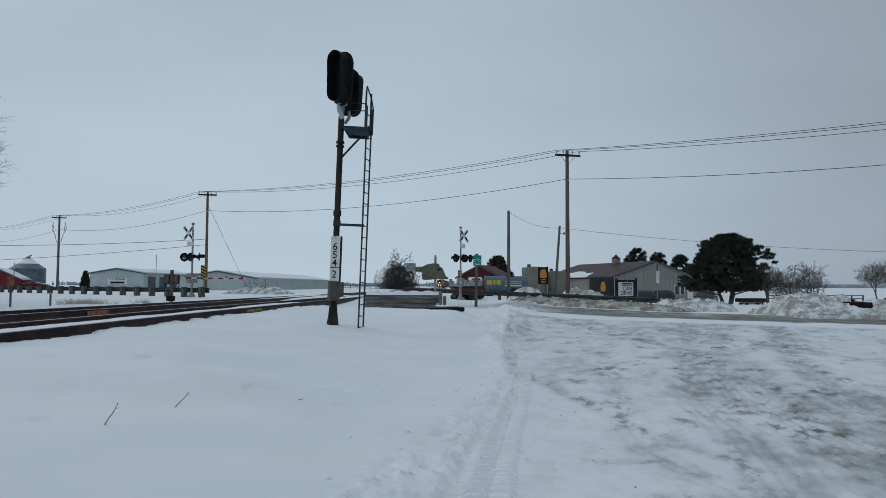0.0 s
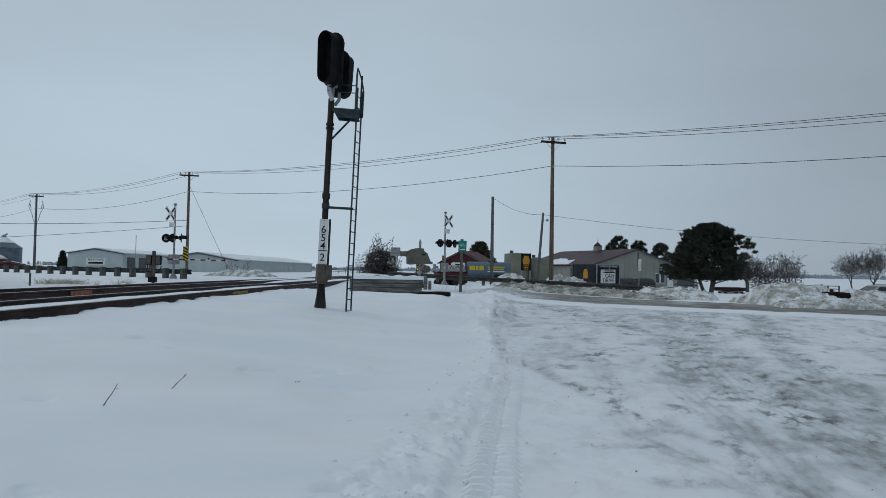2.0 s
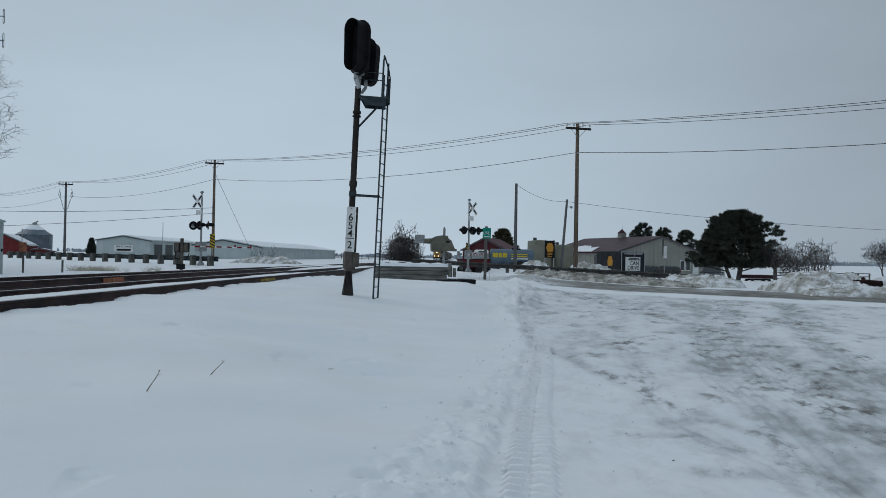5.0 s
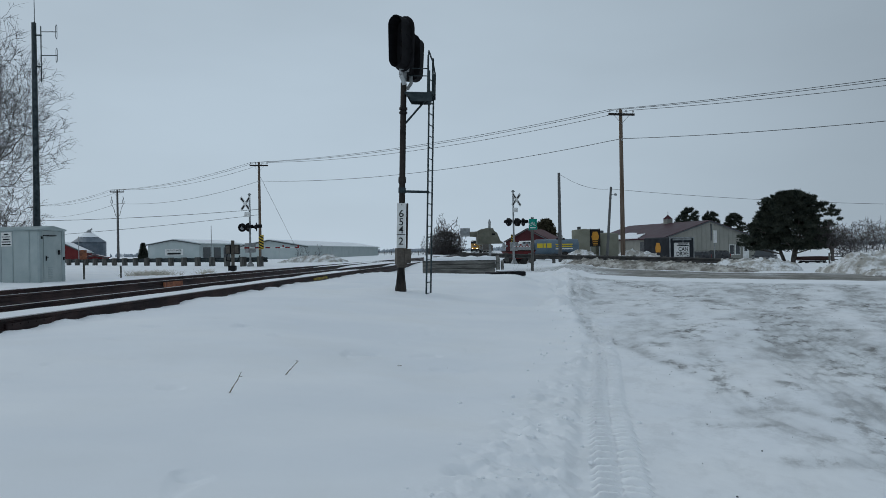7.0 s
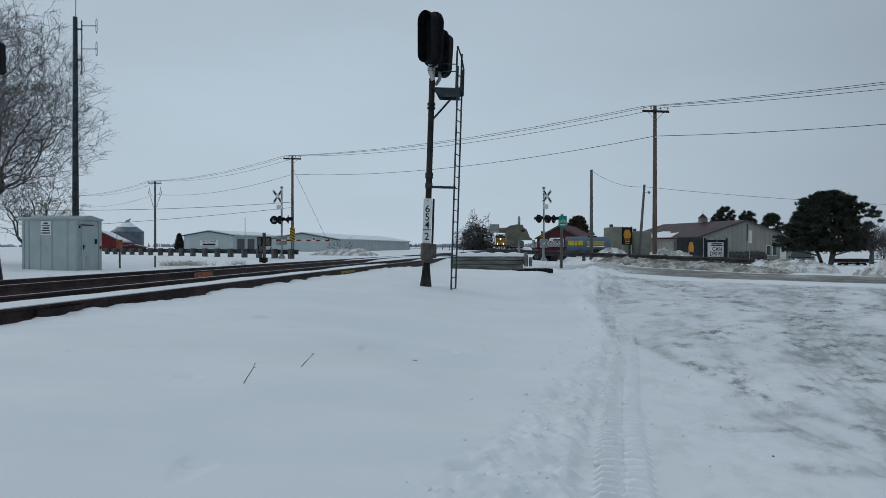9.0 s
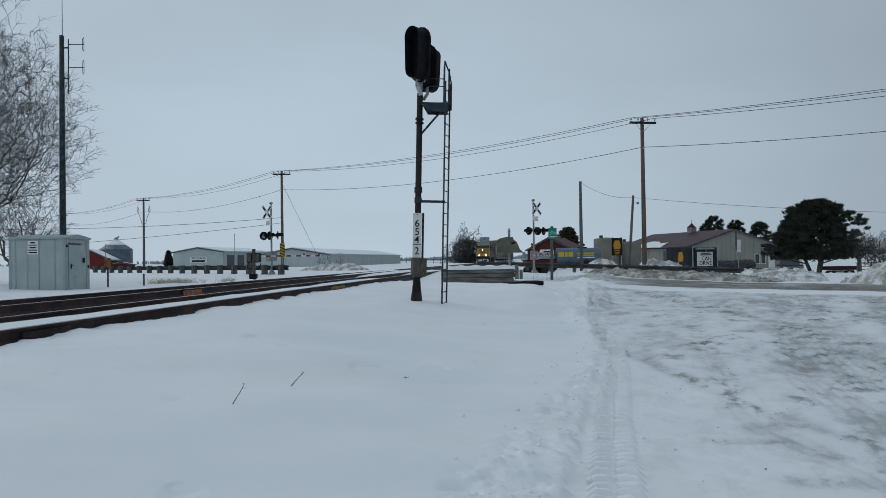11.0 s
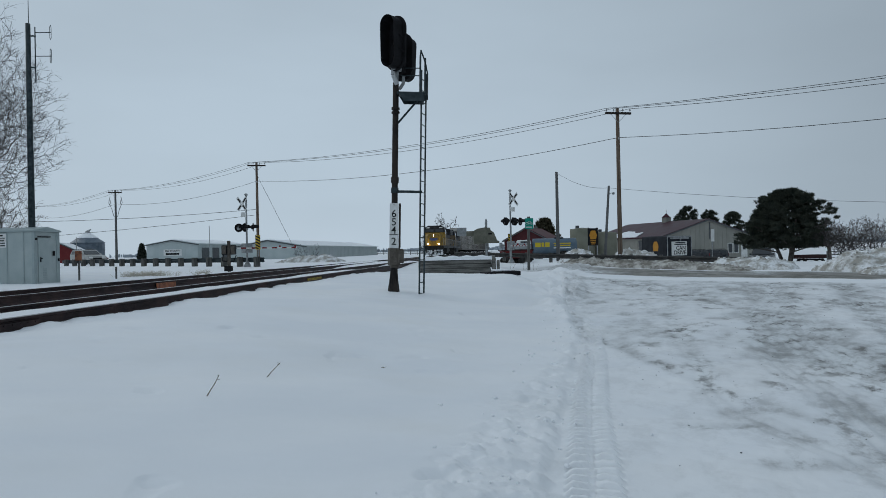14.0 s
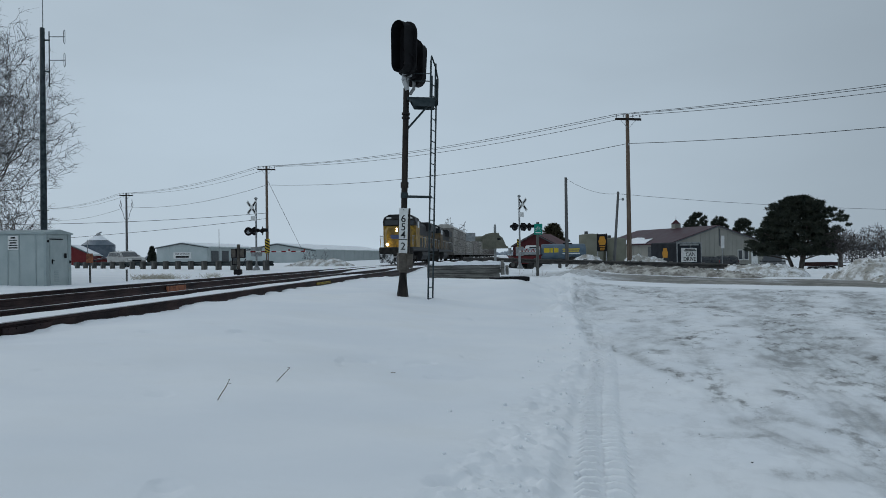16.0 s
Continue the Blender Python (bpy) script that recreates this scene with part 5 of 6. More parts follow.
def switch_heater():
    z = 0.70
    t = thing("switch_heater", pose(4.62, 42.9, z), "tan-grey hooded switch heater on a post with square panel", "switch heater")
    part("post", MB().tube((0, 0, -0.4), (0, 0, 2.5), 0.075, 0.07, 10), M_GALV, t)
    part("finial", MB().tube((0, 0, 2.2), (0, 0, 2.62), 0.075, 0.075, 8).lathe([(0.075, 2.62), (0.09, 2.64), (0.03, 2.82), (0, 2.84)], 8), M_GALV, t)
    hood = MB().prism([(-0.78, 1.35), (-0.55, 1.30), (0.0, 1.36), (0.55, 1.36), (0.72, 1.36), (0.74, 1.46), (0.60, 1.52), (0.40, 2.0), (0.22, 2.12), (0.18, 2.28), (-0.18, 2.30), (-0.52, 2.24), (-0.74, 2.12), (-0.80, 1.8)], -0.42, 0.42)
    hd = part("hood", hood, M_HEATER, t, "tan sheet-metal fan hood")
    part("hood_flange", MB().prism([(-0.56, 1.42), (-0.1, 1.44), (0.08, 1.74), (0.04, 2.14), (-0.46, 2.12), (-0.62, 1.95)], -0.46, -0.42), M_HEATER, hd)
    part("vent", MB().box((0.18, -0.425, 1.92), (0.2, 0.02, 0.1), 0, 0.01), M_BLACK, hd)
    part("duct", MB().tube((-0.72, 0, 1.95), (-1.2, 0, 1.95), 0.17, 0.15, 14), M_HEATER, t)
    part("panel", MB().box((-1.48, -0.05, 2.07), (0.58, 0.07, 0.50), 0, 0.02), M_GALV, t, "square grey panel")
    part("panel_bracket", MB().box((-1.2, -0.02, 1.95), (0.35, 0.05, 0.12), 0, 0.01), M_BLACK, t)


switch_heater()


def timber_stack():
    a, yaw = Vector((2.2, 34.2)), -3.0
    z = ground_at(a.x, a.y) + 0.03
    t = thing("timber_stack", pose(a.x, a.y, z, 0, 0, yaw), "stack of long grey weathered timbers capped with snow", "timber stack")
    for k, (y0, z0, w, h) in enumerate(((0.0, -0.05, 3.4, 0.2), (0.66, -0.05, 3.4, 0.2), (0.0, 0.16, 3.4, 0.2), (0.02, 0.37, 3.42, 0.2), (-0.03, 0.57, 3.38, 0.18), (0.32, 0.16, 3.4, 0.2), (0.35, 0.37, 3.4, 0.2), (0.33, 0.57, 3.4, 0.18), (0.66, 0.16, 3.4, 0.2), (0.66, 0.37, 3.4, 0.2))):
        part("timber", MB().box((-0.05 * (k % 3), y0, z0), (w, 0.28, h), 0.3 * (k % 2), 0.03), M_CONCRETE, t)
    for x, y, h in ((1.72, -0.14, 0.86), (1.78, 0.2, 0.74), (1.95, -0.05, 0.62), (-1.75, -0.1, 0.7)):
        part("stake", MB().box((x, y, h / 2), (0.13, 0.13, h), 10, 0.015), M_CONCRETE, t)
    v, f, n = [], [], 24
    for i in range(n + 1):
        x = -1.75 + 3.4 * i / n
        for j, (yy, zz) in enumerate(((-0.20, 0.655), (-0.19, 0.78), (0.1, 0.84), (0.5, 0.83), (0.82, 0.66))):
            v.append((x, yy, zz + 0.03 * math.sin(i * 1.3) * (j in (2, 3))))
    for i in range(n):
        for j in range(4):
            f.append((i * 5 + j, i * 5 + 5 + j, i * 5 + 6 + j, i * 5 + 1 + j))
    f += [(0, 1, 2, 3, 4), tuple(n * 5 + k for k in (4, 3, 2, 1, 0))]
    part("snow_cap", MB().add(v, f), M_SNOW, t, "thick cap of snow", smooth=True)


timber_stack()


def slab(x, y, yaw):
    z = ground_at(x, y)
    t = thing("rubber_panel", pose(x, y, z, 0, 0, yaw), "black crossing panel lying half buried in snow", "crossing panel")
    part("panel", MB().box((0, 0, 0.05), (0.62, 0.9, 0.16), 0, 0.02), M_BLACK, t)
    part("panel", MB().box((-0.62, 0.3, 0.05), (0.6, 0.9, 0.10), 4, 0.02), M_BLACK, t)
    part("snow_cap", MB().box((-0.25, 0.25, 0.15), (0.62, 0.6, 0.07), 3, 0.03), M_SNOW, t, "snow lying on the panel")


slab(3.66, 27.2, 8)


def bike_sign():
    t = thing("bike_route_sign", pose(6.4, 38.6, ground_at(6.4, 38.6), 0, 0.8, -6), "small green bicycle route sign on a weathered post", "road sign")
    part("post", MB().box((0, 0.05, 1.4), (0.15, 0.12, 3.0), 0, 0.01), M_POSTWOOD, t)
    p = part("panel", MB().box((0.03, -0.02, 2.52), (0.44, 0.01, 0.58), 0, 0.004), M_GREEN, t)
    bike = MB()
    for cx in (-0.09, 0.13):
        pts = [(cx + 0.07 * math.cos(k * 0.628), -0.03, 2.52 + 0.07 * math.sin(k * 0.628)) for k in range(11)]
        bike.path(pts, 0.008, 4)
    bike.path([(-0.09, -0.03, 2.52), (0.0, -0.03, 2.64), (0.1, -0.03, 2.64), (0.13, -0.03, 2.52), (0.02, -0.03, 2.52), (0.0, -0.03, 2.64)], 0.008, 4)
    part("symbol", bike, M_WHITE, p, "white bicycle symbol")
    part("text_bar", MB().box((0.03, -0.03, 2.33), (0.3, 0.006, 0.05)), M_WHITE, p)


bike_sign()


# ---- vehicles ----
M_TYRE = surf("dusty_tyre_rubber", (0.012, 0.012, 0.012), (0.04, 0.038, 0.036), 6, 0.85, 0, 0.2, 40)
M_RIM = surf("dull_alloy", (0.25, 0.25, 0.26), (0.38, 0.38, 0.38), 6, 0.4, 0.6, 0, 30)
M_SUVPAINT = surf("silver_tan_car_paint", (0.29, 0.29, 0.275), (0.36, 0.355, 0.34), 3, 0.35, 0.2, 0.02, 30)
M_DARKCAR = surf("dark_car_paint", (0.018, 0.02, 0.024), (0.04, 0.042, 0.045), 3, 0.3, 0.1, 0.02, 30)
M_CARGLASS = glass("car_glass", (0.02, 0.025, 0.03))
M_HEADLAMP = surf("clear_headlamp", (0.6, 0.6, 0.58), (0.7, 0.7, 0.68), 5, 0.15, 0, 0, 30)
M_TAIL = surf("red_tail_lamp", (0.20, 0.012, 0.012), (0.28, 0.02, 0.02), 5, 0.25, 0, 0, 30)


def car(x, y, yaw, paint, label, ln=4.7, roof=1.78, z=None):
    """Front towards +x, origin on the ground at the middle."""
    t = thing("car", pose(x, y, ground_at(x, y) if z is None else z, 0, 0, yaw), label, "car")
    h, w = ln / 2, 0.92
    lo = [(-h, 0.45), (-h + 0.05, 0.32), (h - 0.1, 0.30), (h, 0.42), (h, 0.72), (h - 0.08, 0.90), (h - 1.25, 1.05), (-h + 0.05, 1.08)]
    body = part("body", MB().prism(lo, -w, w), paint, t)
    cab = MB()
    a = [(h - 1.2, 1.04), (h - 1.95, roof - 0.06), (h - 2.2, roof), (-h + 0.35, roof - 0.02), (-h + 0.12, roof - 0.15), (-h + 0.06, 1.06)]
    k = len(a)
    v = [(px, -w + (0.02 if pz < 1.2 else 0.16), pz) for px, pz in a] + [(px, w - (0.02 if pz < 1.2 else 0.16), pz) for px, pz in a]
    f = [tuple(range(k)), tuple(range(k, 2 * k))[::-1]] + [((i + 1) % k, i, k + i, k + (i + 1) % k) for i in range(k)]
    part("cabin", cab.add(v, [q[::-1] for q in f]), paint, t)
    for s in (-1, 1):
        for x0, x1 in ((h - 1.6, h - 2.55), (h - 2.68, h - 3.5), (h - 3.62, -h + 0.32)):
            yy0, yy1 = s * (w - 0.012), s * (w - 0.135)
            g = [(x0, yy0, 1.1), (x1, yy0, 1.1), (x1, yy1, roof - 0.13), (min(x0, h - 1.98), yy1, roof - 0.13)]
            gi = [(p[0], p[1] - s * 0.03, p[2]) for p in g]
            part("window", MB().add(g + gi, [(0, 1, 2, 3), (7, 6, 5, 4), (0, 4, 5, 1), (1, 5, 6, 2), (2, 6, 7, 3), (3, 7, 4, 0)]), M_CARGLASS, t)
        part("mirror", MB().box((h - 1.65, s * (w + 0.08), 1.1), (0.12, 0.2, 0.14), 0, 0.03), paint, t)
        part("headlight", MB().box((h - 0.03, s * 0.66, 0.76), (0.1, 0.36, 0.16), 0, 0.02), M_HEADLAMP, t)
        part("tail_light", MB().box((-h + 0.01, s * 0.8, 0.95), (0.06, 0.16, 0.36), 0, 0.01), M_TAIL, t)
        for wx in (-h + 0.9, h - 0.88):
            wh = part("wheel", MB(), M_TYRE, t, "", pose(wx, s * (w - 0.11), 0.36, 90, 0, 0))
            part("tyre", MB().lathe([(0.2, -0.11), (0.34, -0.11), (0.36, -0.06), (0.36, 0.06), (0.34, 0.11), (0.2, 0.11)], 20), M_TYRE, wh)
            part("rim", MB().lathe([(0.05, -0.115), (0.21, -0.112), (0.21, 0.112), (0.05, 0.115)], 14), M_RIM, wh)
    ws = [(h - 1.24, 0.78, 1.08), (h - 1.24, -0.78, 1.08), (h - 1.92, -0.66, roof - 0.1), (h - 1.92, 0.66, roof - 0.1)]
    ws2 = [(p[0] + 0.02, p[1], p[2] + 0.012) for p in ws]
    part("windscreen", MB().add(ws + ws2, [(4, 5, 6, 7)[::-1], (0, 1, 5, 4), (1, 2, 6, 5), (2, 3, 7, 6), (3, 0, 4, 7)]), M_CARGLASS, t)
    part("grille", MB().box((h + 0.005, 0, 0.62), (0.03, 0.9, 0.18), 0, 0.01), M_BLACK, t)
    part("bumper", MB().box((h + 0.01, 0, 0.42), (0.1, 1.7, 0.16), 0, 0.03).box((-h - 0.01, 0, 0.45), (0.1, 1.7, 0.18), 0, 0.03), M_DARKCAR, t)
    part("roof_rack", MB().tube((h - 2.4, 0.6, roof + 0.05), (-h + 0.4, 0.6, roof + 0.05), 0.02, 0.02, 5).tube((h - 2.4, -0.6, roof + 0.05), (-h + 0.4, -0.6, roof + 0.05), 0.02, 0.02, 5), M_BLACK, t)
    return t


suv = car(-35, 80, -43.8, M_SUVPAINT, "silver-tan estate car waiting on the road behind the guardrail", 4.6, 1.56, z=0.92)
car(33.0, 82.0, 165, M_DARKCAR, "dark car parked before the tan shed", 4.5, 1.5)
car(36.5, 84.5, 160, M_DARKCAR, "dark car with curved roof parked by the shed", 4.6, 1.5)
car(34.2, 67.0, 237, M_DARKCAR, "black pickup parked under the evergreen tree", 4.9, 1.75)

car(44.0, 53.5, 178, M_SUVPAINT, "pale silver car parked behind ploughed snow", 4.6, 1.55)

M_TRAILER = surf("dark_blue_trailer_skin", (0.009, 0.011, 0.015), (0.025, 0.028, 0.034), 1.5, 0.55, 0.2, 0.05, 20)
M_BLUETANK = surf("grey_blue_tank", (0.085, 0.125, 0.165), (0.13, 0.175, 0.215), 1.2, 0.45, 0.2, 0.05, 20)
M_YELLOW = surf("yellow_lettering", (0.62, 0.46, 0.03), (0.52, 0.40, 0.04), 6, 0.5, 0, 0, 30)
M_ORANGE = surf("orange_emblem", (0.50, 0.23, 0.03), (0.42, 0.20, 0.03), 5, 0.5, 0, 0, 30)


def trailer():
    c = Vector((21.1, 57.3))
    t = thing("box_trailer", pose(c.x, c.y, ground_at(c.x, c.y) - 0.05, 0, 0, 17.5), "dark box trailer with white sign on its rear doors", "trailer")
    W, L, z0, z1 = 2.5, 3.4, 0.42, 2.2
    part("body", MB().box((W / 2, L / 2, (z0 + z1) / 2), (W, L, z1 - z0), 0, 0.08), M_TRAILER, t)
    fr = part("rear_frame", MB().box((W / 2, -0.02, z1 - 0.06), (W, 0.06, 0.1), 0, 0.01).box((0.05, -0.02, 1.3), (0.08, 0.06, 1.7), 0, 0.01).box((W - 0.05, -0.02, 1.3), (0.08, 0.06, 1.7), 0, 0.01), M_GALV, t)
    part("door_post", MB().box((W / 2 + 0.1, -0.03, 1.25), (0.05, 0.05, 1.6), 0, 0.01), M_GALV, t)
    sg = part("sign", MB().box((W / 2 - 0.05, -0.05, 1.15), (1.55, 0.02, 1.15), 0, 0.005), M_WHITE, t, "white sign with black lettering")
    lettering("CAN", 0.46, M_BLACKINK, "lettering", sg, pose(W / 2 + 0.1, -0.065, 1.18, 90, 0, 0))
    lettering("DRIVE", 0.46, M_BLACKINK, "lettering", sg, pose(W / 2, -0.065, 0.80, 90, 0, 0))
    for k, (w, h, z) in enumerate(((1.0, 0.09, 1.62), (1.2, 0.09, 1.49))):
        part("text_bar", MB().box((W / 2 + 0.05, -0.064, z), (w, 0.008, h)), M_BLACKINK, sg)
    part("top_text_bar", MB().box((W / 2, -0.05, 2.0), (1.9, 0.01, 0.14)), M_GALV, t)
    part("emblem", MB().prism([(-0.3, 0.95), (0.3, 0.95), (0.36, 1.35), (0.2, 1.75), (-0.2, 1.75), (-0.36, 1.35)], -0.01, 0.0, m=pose(0, 1.45, 0, 0, 0, -90)), M_ORANGE, t, "plain orange emblem")
    for y in (1.5, 2.4):
        w_ = part("wheel", MB(), M_TYRE, t, "", pose(0.1, y, 0.33, 0, 90, 0))
        part("tyre", MB().lathe([(0.18, -0.1), (0.33, -0.1), (0.33, 0.1), (0.18, 0.1)], 18), M_TYRE, w_)
        part("rim", MB().lathe([(0.02, -0.105), (0.19, -0.1), (0.19, 0.1), (0.02, 0.105)], 12), M_RIM, w_)


trailer()


def tank_truck():
    t = thing("tank_truck", pose(14.0, 79.6, ground_at(14, 79) - 0.05, 0, 0, -6), "grey-blue tank truck with yellow emblem parked beyond the road", "tank truck")
    part("tank", MB().lathe([(0.0, -0.12), (0.5, -0.1), (0.86, 0.0), (0.9, 0.12), (0.9, 4.6), (0.86, 4.72), (0.5, 4.82), (0, 4.84)], 24), M_BLUETANK, t, "", pose(0.1, 0, 1.55, 0, 90, 0) @ Matrix.Diagonal((0.98, 0.98, 1.02, 1)), True)
    part("hatch", MB().box((3.0, 0, 2.42), (1.0, 0.6, 0.22), 0, 0.05), M_BLACK, t)
    part("chassis", MB().box((1.8, 0, 0.62), (6.6, 0.8, 0.2), 0, 0.02), M_BLACK, t)
    for k, (x, w) in enumerate(((0.6, 0.62), (1.15, 0.3), (1.65, 0.5))):
        part("emblem", MB().box((x, -0.86, 1.72), (w, 0.10, 0.5), 0, 0.02), M_YELLOW, t, "yellow emblem block")
    for z, w in ((1.83, 1.9), (1.6, 1.8)):
        part("text_bar", MB().box((3.3, -0.86, z), (w, 0.08, 0.12)), M_YELLOW, t)
    part("text_bar", MB().box((3.3, -0.86, 1.34), (1.9, 0.07, 0.12)), M_WHITE, t)
    cabn = part("cab", MB().box((-0.95, 0, 1.45), (1.5, 2.0, 1.7), 0, 0.12), M_WHITE, t, "white truck cab")
    part("window", MB().box((-0.9, -1.0, 1.85), (0.9, 0.03, 0.6), 0, 0.01), M_CARGLASS, cabn)
    for x in (-1.0, 3.4, 4.5):
        w_ = part("wheel", MB(), M_TYRE, t, "", pose(x, -0.75, 0.5, 90, 0, 0))
        part("tyre", MB().lathe([(0.25, -0.14), (0.5, -0.14), (0.5, 0.14), (0.25, 0.14)], 18), M_TYRE, w_)
        part("rim", MB().lathe([(0.02, -0.12), (0.26, -0.12), (0.26, 0.12), (0.02, 0.12)], 12), M_RIM, w_)


tank_truck()


def nurse_tank(x, y):
    t = thing("tank_trailer", pose(x, y, ground_at(x, y)), "small grey tank on a red farm wagon", "tank trailer")
    part("tank", MB().lathe([(0, 0), (0.4, 0.02), (0.55, 0.15), (0.55, 1.7), (0.4, 1.83), (0, 1.85)], 18), M_GALV, t, "", pose(-0.95, 0, 1.35, 0, 90, 0), True)
    part("frame", MB().box((0, 0, 0.7), (2.1, 1.0, 0.14), 0, 0.02), M_REDPAINT, t)
    for sx in (-0.7, 0.7):
        w_ = part("wheel", MB(), M_TYRE, t, "", pose(sx, -0.55, 0.38, 90, 0, 0))
        part("tyre", MB().lathe([(0.2, -0.1), (0.38, -0.1), (0.38, 0.1), (0.2, 0.1)], 16), M_TYRE, w_)
        part("rim", MB().lathe([(0.02, -0.09), (0.21, -0.09), (0.21, 0.09), (0.02, 0.09)], 12), M_RIM, w_)


nurse_tank(11.6, 72.0)


M_OLDRED = surf("faded_red_machine", (0.05, 0.018, 0.016), (0.018, 0.014, 0.014), 4, 0.7, 0.1, 0.2, 20)


M_WAGONRED = surf("dull_wagon_red", (0.13, 0.016, 0.018), (0.08, 0.016, 0.018), 2, 0.6, 0, 0.1, 20)


def red_wagon(x, y, yaw, label, s=1.0):
    t = thing("farm_implement", pose(x, y, ground_at(x, y), 0, 0, yaw), label, "farm implement")
    part("hopper", MB().prism([(-1.3 * s, 1.5 * s), (1.3 * s, 1.5 * s), (0.8 * s, 0.65 * s), (-0.8 * s, 0.65 * s)], -0.8 * s, 0.8 * s), M_WAGONRED, t)
    part("rim_rail", MB().box((0, 0, 1.52 * s), (2.75 * s, 1.75 * s, 0.08), 0, 0.02), M_OLDRED, t)
    part("chassis", MB().box((0.2, 0, 0.55 * s), (2.8 * s, 0.7 * s, 0.14), 0, 0.02), M_BLACK, t)
    for sx in (-0.8, 0.8):
        for sy in (-0.75, 0.75):
            part("wheel", MB().lathe([(0.1, -0.1), (0.38 * s, -0.1), (0.38 * s, 0.1), (0.1, 0.1)], 16), M_TYRE, t, "", pose(sx * s, sy * s, 0.38 * s, 90, 0, 0))
    part("tow_bar", MB().tube((1.4 * s, 0, 0.5 * s), (2.4 * s, 0, 0.45 * s), 0.05, 0.05, 6), M_BLACK, t)


red_wagon(9.0, 61.5, 8, "dark red farm hopper wagon beyond the gate", 0.8)
red_wagon(10.6, 66.0, -10, "dark red farm hopper wagon behind another wagon", 0.8)


def hay_wagon(x, y, yaw):
    t = thing("hay_wagon", pose(x, y, ground_at(x, y) - 0.4, 0, 0, yaw) @ Matrix.Diagonal((0.66, 0.66, 0.8, 1)), "long low dark red flat wagon sunk in snow", "wagon")
    part("deck", MB().box((0, 0, 0.95), (5.4, 2.0, 0.16), 0, 0.02), M_OLDRED, t)
    part("side_board", MB().box((0, -1.0, 1.2), (5.4, 0.06, 0.42), 0, 0.01), M_OLDRED, t)
    part("side_board", MB().box((0, 1.0, 1.2), (5.4, 0.06, 0.42), 0, 0.01), M_OLDRED, t)
    part("chassis", MB().box((0, 0, 0.72), (4.8, 0.5, 0.2), 0, 0.02), M_BLACK, t)
    for sx in (-1.7, 1.7):
        for sy in (-0.85, 0.85):
            w_ = part("wheel", MB(), M_TYRE, t, "", pose(sx, sy, 0.38, 90, 0, 0))
            part("tyre", MB().lathe([(0.2, -0.1), (0.36, -0.1), (0.38, 0.0), (0.36, 0.1), (0.2, 0.1)], 16), M_TYRE, w_)
            part("rim", MB().lathe([(0.02, -0.09), (0.21, -0.09), (0.21, 0.09), (0.02, 0.09)], 12), M_RIM, w_)


hay_wagon(45.5, 78.0, 6)


def plough_frame(x, y):
    t = thing("disc_plough", pose(x, y, ground_at(x, y) + 0.5, 0, 3, 12) @ Matrix.Diagonal((0.58, 0.58, 0.58, 1)), "rusty red plough frame half buried in a snow pile", "plough")
    part("beam", MB().box((0, 0, 0.28), (2.2, 0.14, 0.12), 4, 0.01), M_OLDRED, t)
    part("beam", MB().box((-0.2, 0.6, 0.24), (1.9, 0.12, 0.12), -6, 0.01), M_OLDRED, t)
    for i in range(7):
        part("blade", MB().lathe([(0.02, 0), (0.24, 0.03), (0.25, 0.05), (0.02, 0.03)], 14), M_OLDRED, t, "", pose(-0.9 + i * 0.3, 0.1, 0.08, 0, 80, 20))
    part("seat_block", MB().box((-0.75, 0.2, 0.42), (0.25, 0.25, 0.2), 10, 0.05), M_OLDRED, t)


plough_frame(23.2, 31.0)


# ---- signs beyond the road ----
def billboard():
    t = thing("business_sign", pose(18.6, 70.7, ground_at(18.6, 70.7), 0, 0, 0), "tall black business sign with plain orange emblem", "sign")
    for sx in (-0.45, 0.45):
        part("post", MB().box((sx, 0.05, 1.6), (0.1, 0.1, 3.4), 0, 0.01), M_GALV, t)
    p = part("panel", MB().box((0, -0.03, 2.35), (1.05, 0.1, 1.75), 0, 0.02), M_BLACK, t)
    part("emblem", MB().prism([(-0.3, 2.1), (0.3, 2.1), (0.38, 2.5), (0.22, 2.98), (-0.22, 2.98), (-0.38, 2.5)], -0.10, -0.085), M_ORANGE, p)
    for k in range(3):
        part("text_bar", MB().box((0, -0.09, 1.95 - k * 0.16), (0.55 - 0.06 * k, 0.01, 0.08)), M_ORANGE, p)


billboard()


def yard_sign(x, y, h, name="road_sign"):
    t = thing(name, pose(x, y, ground_at(x, y), 0, 1.5, 20), "narrow white sign panel on a thin steel post", "road sign")
    part("post", MB().box((0, 0.02, h / 2), (0.06, 0.05, h), 0, 0.005), M_GALV, t)
    part("panel", MB().box((0, -0.02, h - 0.45), (0.36, 0.012, 1.0), 0, 0.004), M_WHITE, t)


yard_sign(24.3, 56.0, 2.7)


def stake(x, y, h, mat, label, panel=None):
    t = thing("marker_post", pose(x, y, ground_at(x, y)), label, "marker post")
    part("post", MB().box((0, 0, h / 2 - 0.1), (0.07, 0.07, h + 0.2), 0, 0.01), mat, t)
    if panel:
        part("panel", MB().box((0, -0.05, h - 0.2), (0.3, 0.012, 0.42), 0, 0.005), panel, t)


stake(-14.7, 33.0, 1.3, M_POSTWOOD, "thin post with faded red marker plate", M_RUSTORANGE)
stake(-13.5, 34.0, 0.55, M_POSTWOOD, "short weathered stake in snow")
stake(-36.5, 80.0, 3.0, M_GALV, "thin grey post beside the far road")
stake(-26.8, 97.0, 4.9, M_GALV, "thin tall mast beyond the road")


